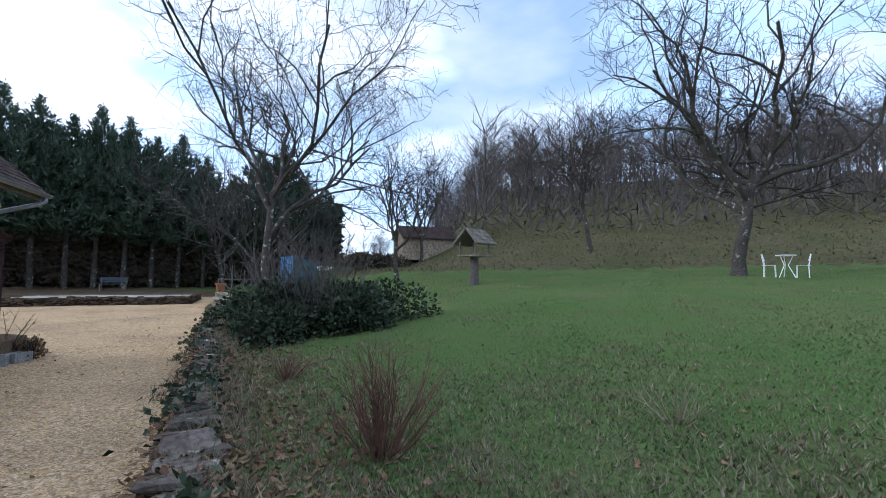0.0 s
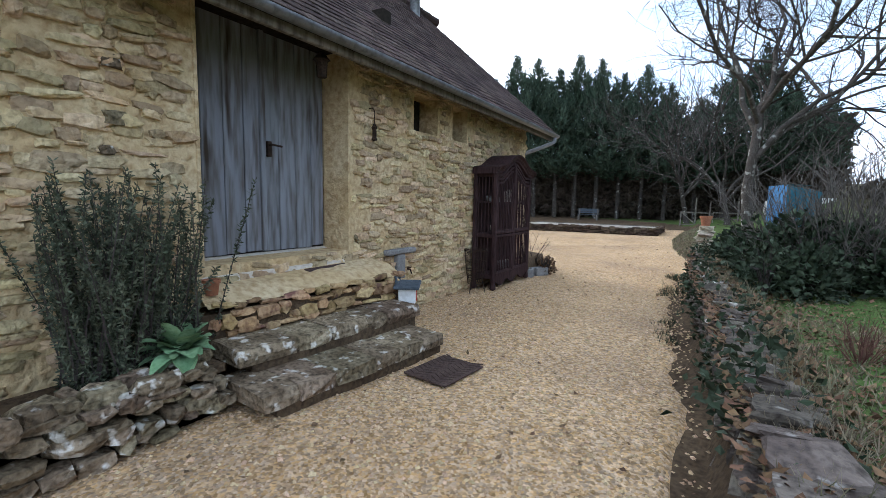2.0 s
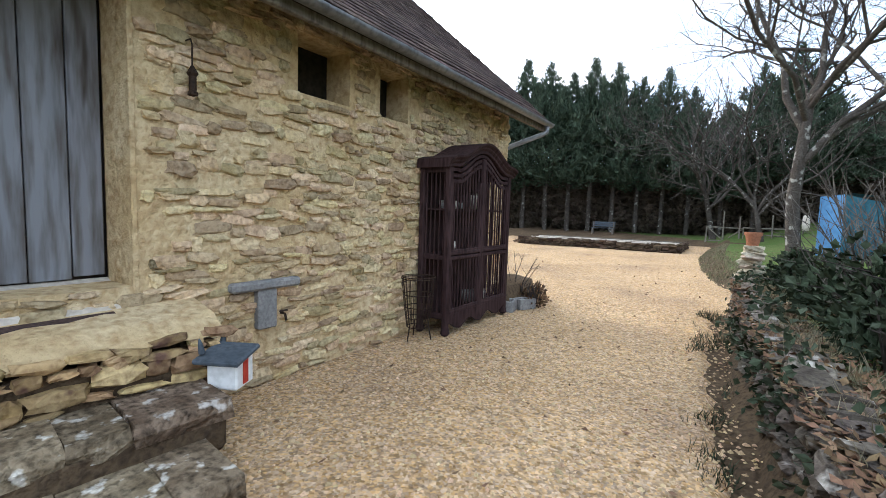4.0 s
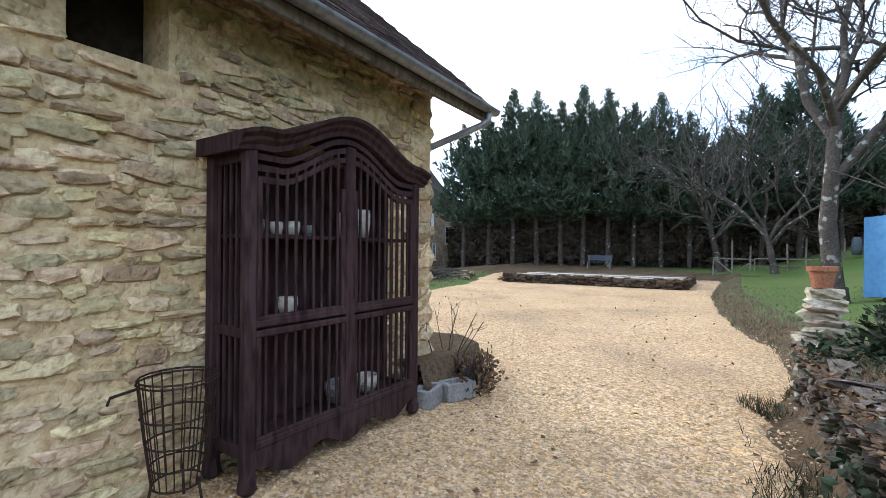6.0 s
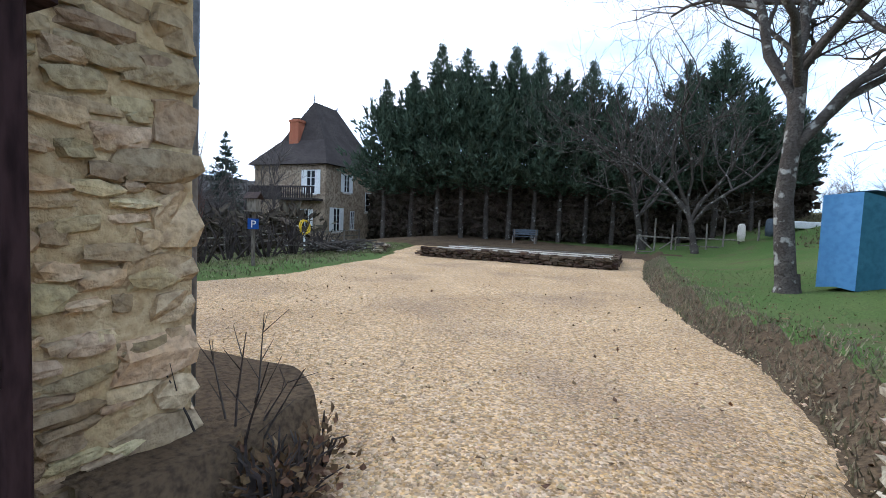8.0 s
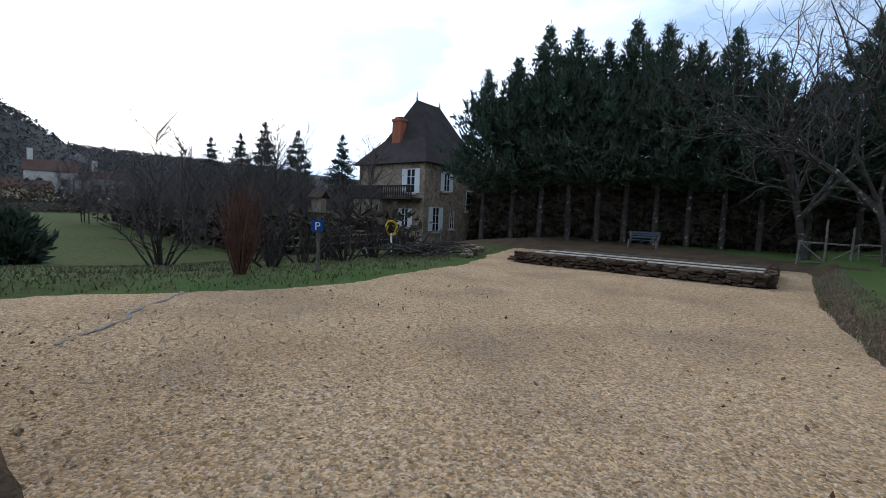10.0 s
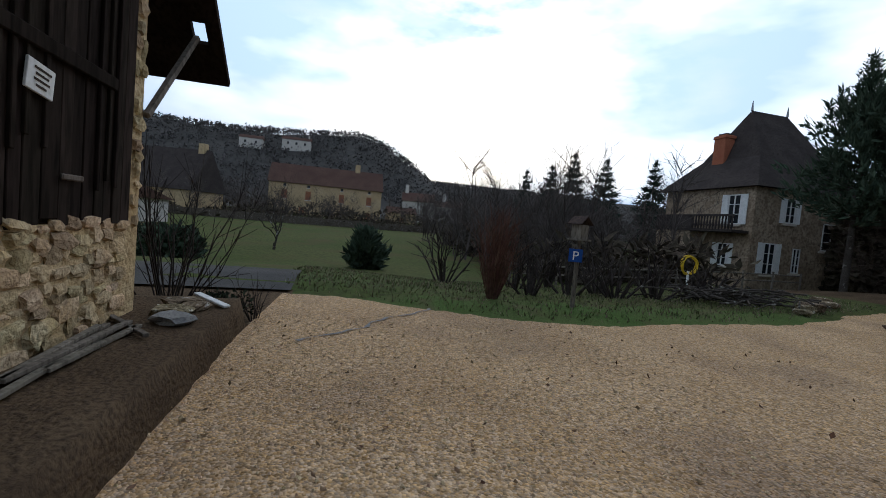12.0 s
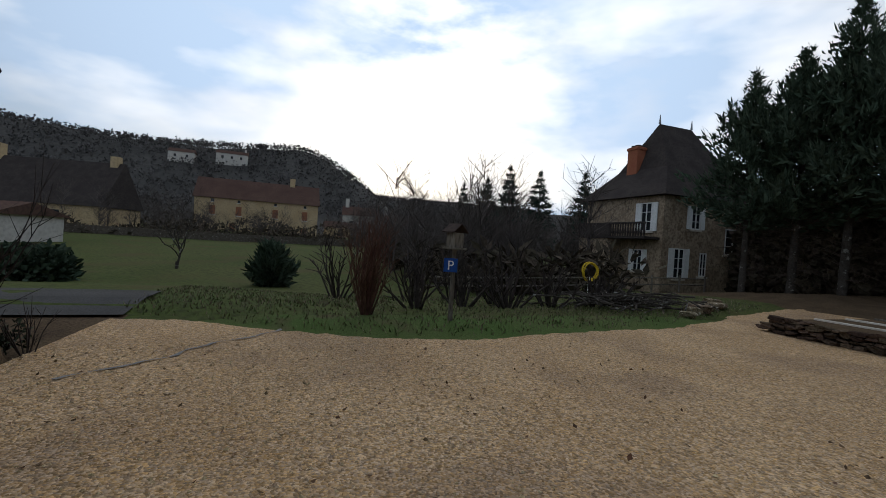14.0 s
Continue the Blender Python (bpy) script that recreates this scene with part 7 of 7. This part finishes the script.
Mesh().box(-0.19, 0.19, 0, 0.02, 0.0, 0.27, 0.004, Matrix.Rotation(-0.12, 4, "Y")).done("board", M_WHITE, cs)
for z, w in ((0.2, 0.13), (0.15, 0.1), (0.1, 0.12), (0.05, 0.08)):
    Mesh().box(-w, w * 0.8, 0.021, 0.024, z, z + 0.02, 0.0, Matrix.Rotation(-0.12, 4, "Y")).done("line", M_IRON, cs)


# ---- manor house ----
def house_window(parent, name, m, w, h, shutters=True, arched=False):
    """A window in a local plane: x across, z up, y outwards."""
    g = Mesh()
    g.box(-w / 2, w / 2, -0.06, 0.01, 0, h, 0, m)
    win = g.done(name, M_DARKGLASS, parent)
    fr2 = Mesh()
    for a, b, c, d in ((-w / 2, -w / 2 + 0.07, 0, h), (w / 2 - 0.07, w / 2, 0, h), (-0.04, 0.04, 0, h), (-w / 2, w / 2, 0, 0.07), (-w / 2, w / 2, h - 0.07, h), (-w / 2, w / 2, h * 0.33, h * 0.33 + 0.035), (-w / 2, w / 2, h * 0.66, h * 0.66 + 0.035)):
        fr2.box(a, b, 0.0, 0.05, c, d, 0, m)
    fr2.done("frame", M_WHITE, win)
    Mesh().box(-w / 2 - 0.15, w / 2 + 0.15, -0.02, 0.12, -0.14, -0.005, 0.01, m).done("sill", M_CEMENT, win)
    if shutters:
        for s in (-1, 1):
            Mesh().box(s * (w / 2 + 0.02) if s > 0 else -w / 2 - 0.02 - w * 0.5, s * (w / 2 + 0.02) + w * 0.5 if s > 0 else -w / 2 - 0.02, 0.02, 0.07, 0, h, 0.01, m).done("shutter", M_WHITE, win)
    return win


HX0, HX1, HY0, HY1 = -29.0, -21.3, 38.2, 47.4
HZ = -0.4
ho = thing("manor_house", "old stone house with a steep dark hipped roof and white shutters", "house", ((HX0 + HX1) / 2, (HY0 + HY1) / 2, HZ))
hc = Vector(((HX0 + HX1) / 2, (HY0 + HY1) / 2, HZ))
hw_, hd2, EH = (HX1 - HX0) / 2, (HY1 - HY0) / 2, 6.25
Mesh().box(-hw_, hw_, -hd2, hd2, -0.5, EH).done("wall", M_HOUSE, ho, "brown rubble stone walls")
ov = 0.45
rm = Mesh()
rz = 12.1
rm.v = [(-hw_ - ov, -hd2 - ov, EH - 0.1), (hw_ + ov, -hd2 - ov, EH - 0.1), (hw_ + ov, hd2 + ov, EH - 0.1), (-hw_ - ov, hd2 + ov, EH - 0.1), (-hw_ * 0.62, -hd2 * 0.66, EH + 2.2), (hw_ * 0.62, -hd2 * 0.66, EH + 2.2), (hw_ * 0.62, hd2 * 0.66, EH + 2.2), (-hw_ * 0.62, hd2 * 0.66, EH + 2.2), (0, -1.6, rz), (0, 1.6, rz)]
rm.f = [(0, 1, 5, 4), (1, 2, 6, 5), (2, 3, 7, 6), (3, 0, 4, 7), (4, 5, 8), (5, 6, 9, 8), (6, 7, 9), (7, 4, 8, 9), (3, 2, 1, 0)]
rm.done("roof", M_SLATE, ho, "steep dark brown tiled hipped roof")
for y in (-1.6, 1.6):
    Mesh().tube([(0, y, rz), (0, y, rz + 0.7)], [0.09, 0.02], 6).done("finial", M_ZINC, ho)
ch = Mesh()
cx, cy = -25.9 - hc.x, 39.9 - hc.y
ch.box(cx - 0.5, cx + 0.5, cy - 0.4, cy + 0.4, EH + 0.6, EH + 4.0, 0.02)
ch.box(cx - 0.56, cx + 0.56, cy - 0.46, cy + 0.46, EH + 3.75, EH + 3.95, 0.02)
ch = ch.done("chimney", M_BRICK, ho, "orange brick chimney stack")
Mesh().box(cx - 0.35, cx + 0.35, cy - 0.25, cy + 0.25, EH + 4.0, EH + 4.15, 0.02).done("cap", M_SLATE, ch)
S_FACE = lambda x, z: Matrix.Translation((x - hc.x, HY0 - hc.y, z - HZ)) @ Matrix.Rotation(math.pi, 4, "Z")
E_FACE = lambda y, z: Matrix.Translation((HX1 - hc.x, y - hc.y, z - HZ)) @ Matrix.Rotation(-math.pi / 2, 4, "Z")
house_window(ho, "french_window", S_FACE(-22.75, 3.35), 0.95, 1.95)
house_window(ho, "window", S_FACE(-23.3, 0.6), 0.8, 1.5)
house_window(ho, "window", E_FACE(41.0, 3.65), 0.8, 1.55)
house_window(ho, "door", E_FACE(39.7, 0.3), 0.9, 2.0)
house_window(ho, "window", E_FACE(41.9, 0.5), 0.6, 1.6, False)
house_window(ho, "arched_window", E_FACE(44.6, 2.1), 1.5, 1.8, False)
# balcony
bz = 2.95 - HZ
bal = Mesh().box(-28.3 - hc.x, -21.5 - hc.x, -1.3 - hd2, -hd2, bz - 0.18, bz, 0.02).done("balcony", M_SLATE, ho, "stone balcony with balusters")
Mesh().box(-28.3 - hc.x, -25.0 - hc.x, -1.2 - hd2, -hd2, -0.5, bz - 0.18, 0.02).done("porch", M_HOUSE, ho)
Mesh().box(-28.3 - hc.x, -21.5 - hc.x, -1.35 - hd2, -1.2 - hd2, bz + 0.82, bz + 0.95, 0.02).done("handrail", M_SLATE, bal)
Mesh().box(-28.3 - hc.x, -24.8 - hc.x, -1.32 - hd2, -1.24 - hd2, bz, bz + 0.82, 0.0).done("parapet", M_SLATE, bal)
for k in range(14):
    x = -24.7 - hc.x + 0.24 * k
    Mesh().lathe([(0.05, bz), (0.085, bz + 0.25), (0.045, bz + 0.6), (0.06, bz + 0.82)], 6, (x, -1.28 - hd2, 0)).done("baluster", M_SLATE, bal)
Mesh().box(hw_ - 2.0, hw_ + 4.0, -hd2 + 8.0, hd2 + 5.0, -0.5, 4.0).done("wing", M_HOUSE, ho)
rw3 = Mesh()
rw3.v = [(hw_ - 2.2, 2.9, 4.0), (hw_ + 4.3, 2.9, 4.0), (hw_ + 4.3, 10.1, 4.0), (hw_ - 2.2, 10.1, 4.0), (hw_ - 2.2, 6.5, 6.2), (hw_ + 4.3, 6.5, 6.2)]
rw3.f = [(0, 1, 5, 4), (2, 3, 4, 5), (0, 4, 3), (1, 2, 5), (3, 2, 1, 0)]
rw3.done("wing_roof", M_SLATE, ho)


# ---- village ----
def village_house(name, label, place, turn, w, d, h, rh, wall, wins=(), chim=(), roof_m=None):
    """A gabled house; w along x, its face towards -y."""
    v = thing(name, label, "house", place, turn)
    Mesh().box(-w / 2, w / 2, -d / 2, d / 2, -2.5, h).done("wall", wall, v)
    m = Mesh()
    m.v = [(-w / 2 - 0.3, -d / 2 - 0.4, h - 0.1), (w / 2 + 0.3, -d / 2 - 0.4, h - 0.1), (w / 2 + 0.3, d / 2 + 0.4, h - 0.1), (-w / 2 - 0.3, d / 2 + 0.4, h - 0.1), (-w / 2 - 0.3, 0, h + rh), (w / 2 + 0.3, 0, h + rh)]
    m.f = [(0, 1, 5, 4), (2, 3, 4, 5), (0, 4, 3), (1, 2, 5), (3, 2, 1, 0)]
    m.done("roof", roof_m or M_VROOF, v)
    for x, z, ww, hh, shut in wins:
        g = Mesh().box(x - ww / 2, x + ww / 2, -d / 2 - 0.03, -d / 2 + 0.2, z, z + hh).done("window", M_DARKGLASS if not shut else M_TERRACOTTA, v)
        Mesh().box(x - ww / 2 - 0.1, x + ww / 2 + 0.1, -d / 2 - 0.1, -d / 2 + 0.1, z - 0.15, z - 0.01).done("sill", M_PALEWALL, g)
    for x, hh in chim:
        Mesh().box(x - 0.5, x + 0.5, -0.5, 0.5, h + rh - 1, h + rh + hh).done("chimney", wall, v)
    return v


village_house("farmhouse", "long ochre two-storey farmhouse with a brown tiled roof", (-96, 10.5, 0.6), 90, 22, 9, 6.8, 4.0, M_VILLAGE,
              [(x, z, 1.0, 1.7, s) for x, z, s in ((-8, 3.6, 1), (-3.5, 3.6, 1), (3.0, 3.6, 1), (8.5, 3.6, 1), (-4.5, 0.4, 1), (8.5, 0.3, 1), (0.5, 0.4, 0))] + [(x, 6.0, 0.5, 0.5, 0) for x in (-8, -3.5, 3, 8.5)], [(6, 1.3)])
village_house("farm_barn", "old stone farm buildings with a steep dark roof", (-75, -14.5, 0.5), 75, 17, 9, 3.0, 6.2, M_VILLAGE, [(-4, 0.6, 0.8, 1.4, 0), (3, 0.4, 1.2, 1.8, 0)], [(-7.5, 1.6), (7.5, 0.9)], M_SLATE)
village_house("garage", "small white garage with a pale door", (-42, -5.0, -0.5), 60, 5, 5, 2.3, 0.9, M_PALEWALL, [(0.5, 0.0, 2.2, 2.0, 0)])
village_house("cottage", "white village cottage with a tall chimney", (-130, 36, 3.0), 80, 9, 8, 4.8, 2.6, M_PALEWALL, [(-2, 1.5, 1, 1.6, 0), (2, 1.5, 1, 1.6, 0)], [(-3.5, 2.2)])
village_house("cottage", "low pale village house with a flat brown roof", (-126, 48, 3.0), 70, 15, 8, 3.8, 1.8, M_PALEWALL, [(-4, 1.0, 1, 1.4, 0), (1, 1.0, 1, 1.4, 0), (5, 1.0, 1, 1.4, 0)], [(-5, 2.4)])
village_house("outbuilding", "small ochre outbuilding beside the farmhouse", (-97, 26.5, 0.6), 90, 6, 5, 2.8, 1.3, M_VILLAGE, [(0, 0.8, 0.9, 1.1, 1)])
village_house("hill_house", "white house high on the wooded hill", (-292, -41, ground_z(-292, -41)), 90, 13, 8, 4.5, 2.2, M_PALEWALL, [(-3, 1.5, 1.2, 1.5, 0), (3, 1.5, 1.2, 1.5, 0)])
village_house("hill_house", "white house with a long low roof on the wooded hill", (-294, -15, ground_z(-294, -15)), 90, 17, 8, 4.5, 2.2, M_PALEWALL, [(-5, 1.5, 1.2, 1.5, 0), (0, 1.5, 1.2, 1.5, 0), (5, 1.5, 1.2, 1.5, 0)], [(7, 1.5)])
# stone field wall and hedge line below the village
fw = Mesh()
for k in range(60):
    y0, y1 = -8 + k * 1.4, -6.6 + k * 1.4
    x0 = -58 - 0.1 * (y0 - 10) + 0.8 * math.sin(y0 * 0.2)
    x1 = -58 - 0.1 * (y1 - 10) + 0.8 * math.sin(y1 * 0.2)
    z0, z1 = ground_z(x0, y0), ground_z(x1, y1)
    fw.add([(x0, y0, z0 - 0.3), (x1, y1, z1 - 0.3), (x1, y1, z1 + 0.9), (x0, y0, z0 + 0.9), (x0 - 0.5, y0, z0 - 0.3), (x1 - 0.5, y1, z1 - 0.3), (x1 - 0.5, y1, z1 + 0.9), (x0 - 0.5, y0, z0 + 0.9)], [(0, 1, 2, 3), (4, 7, 6, 5), (3, 2, 6, 7)])
tagged(fw.done("field_wall", M_DRYSTONE, recalc=False), "dark dry-stone field wall below the village", "field wall")

# shallow drain line across the court
dr = Mesh()
for i in range(26):
    f = i / 25
    x, y = -7.0 + 2.4 * f, 14.9 - 2.1 * f + 0.09 * math.sin(f * 11) + 0.03 * math.sin(f * 31)
    for d in (-0.022 - 0.018 * math.sin(i * 2.1), 0.022 + 0.018 * math.sin(i * 1.3)):
        dr.v.append((x + d * 0.55, y + d * 0.84, 0.018 + 0.022 * noise.noise(Vector((x * 0.8, y * 0.8, 2)))))
dr.f = [(i * 2, i * 2 + 1, i * 2 + 3, i * 2 + 2) for i in range(25)]
tagged(dr.done("drain_line", M_CONCRETE, recalc=False), "narrow grey drain line crossing the gravel court", "drain", kind="structure")
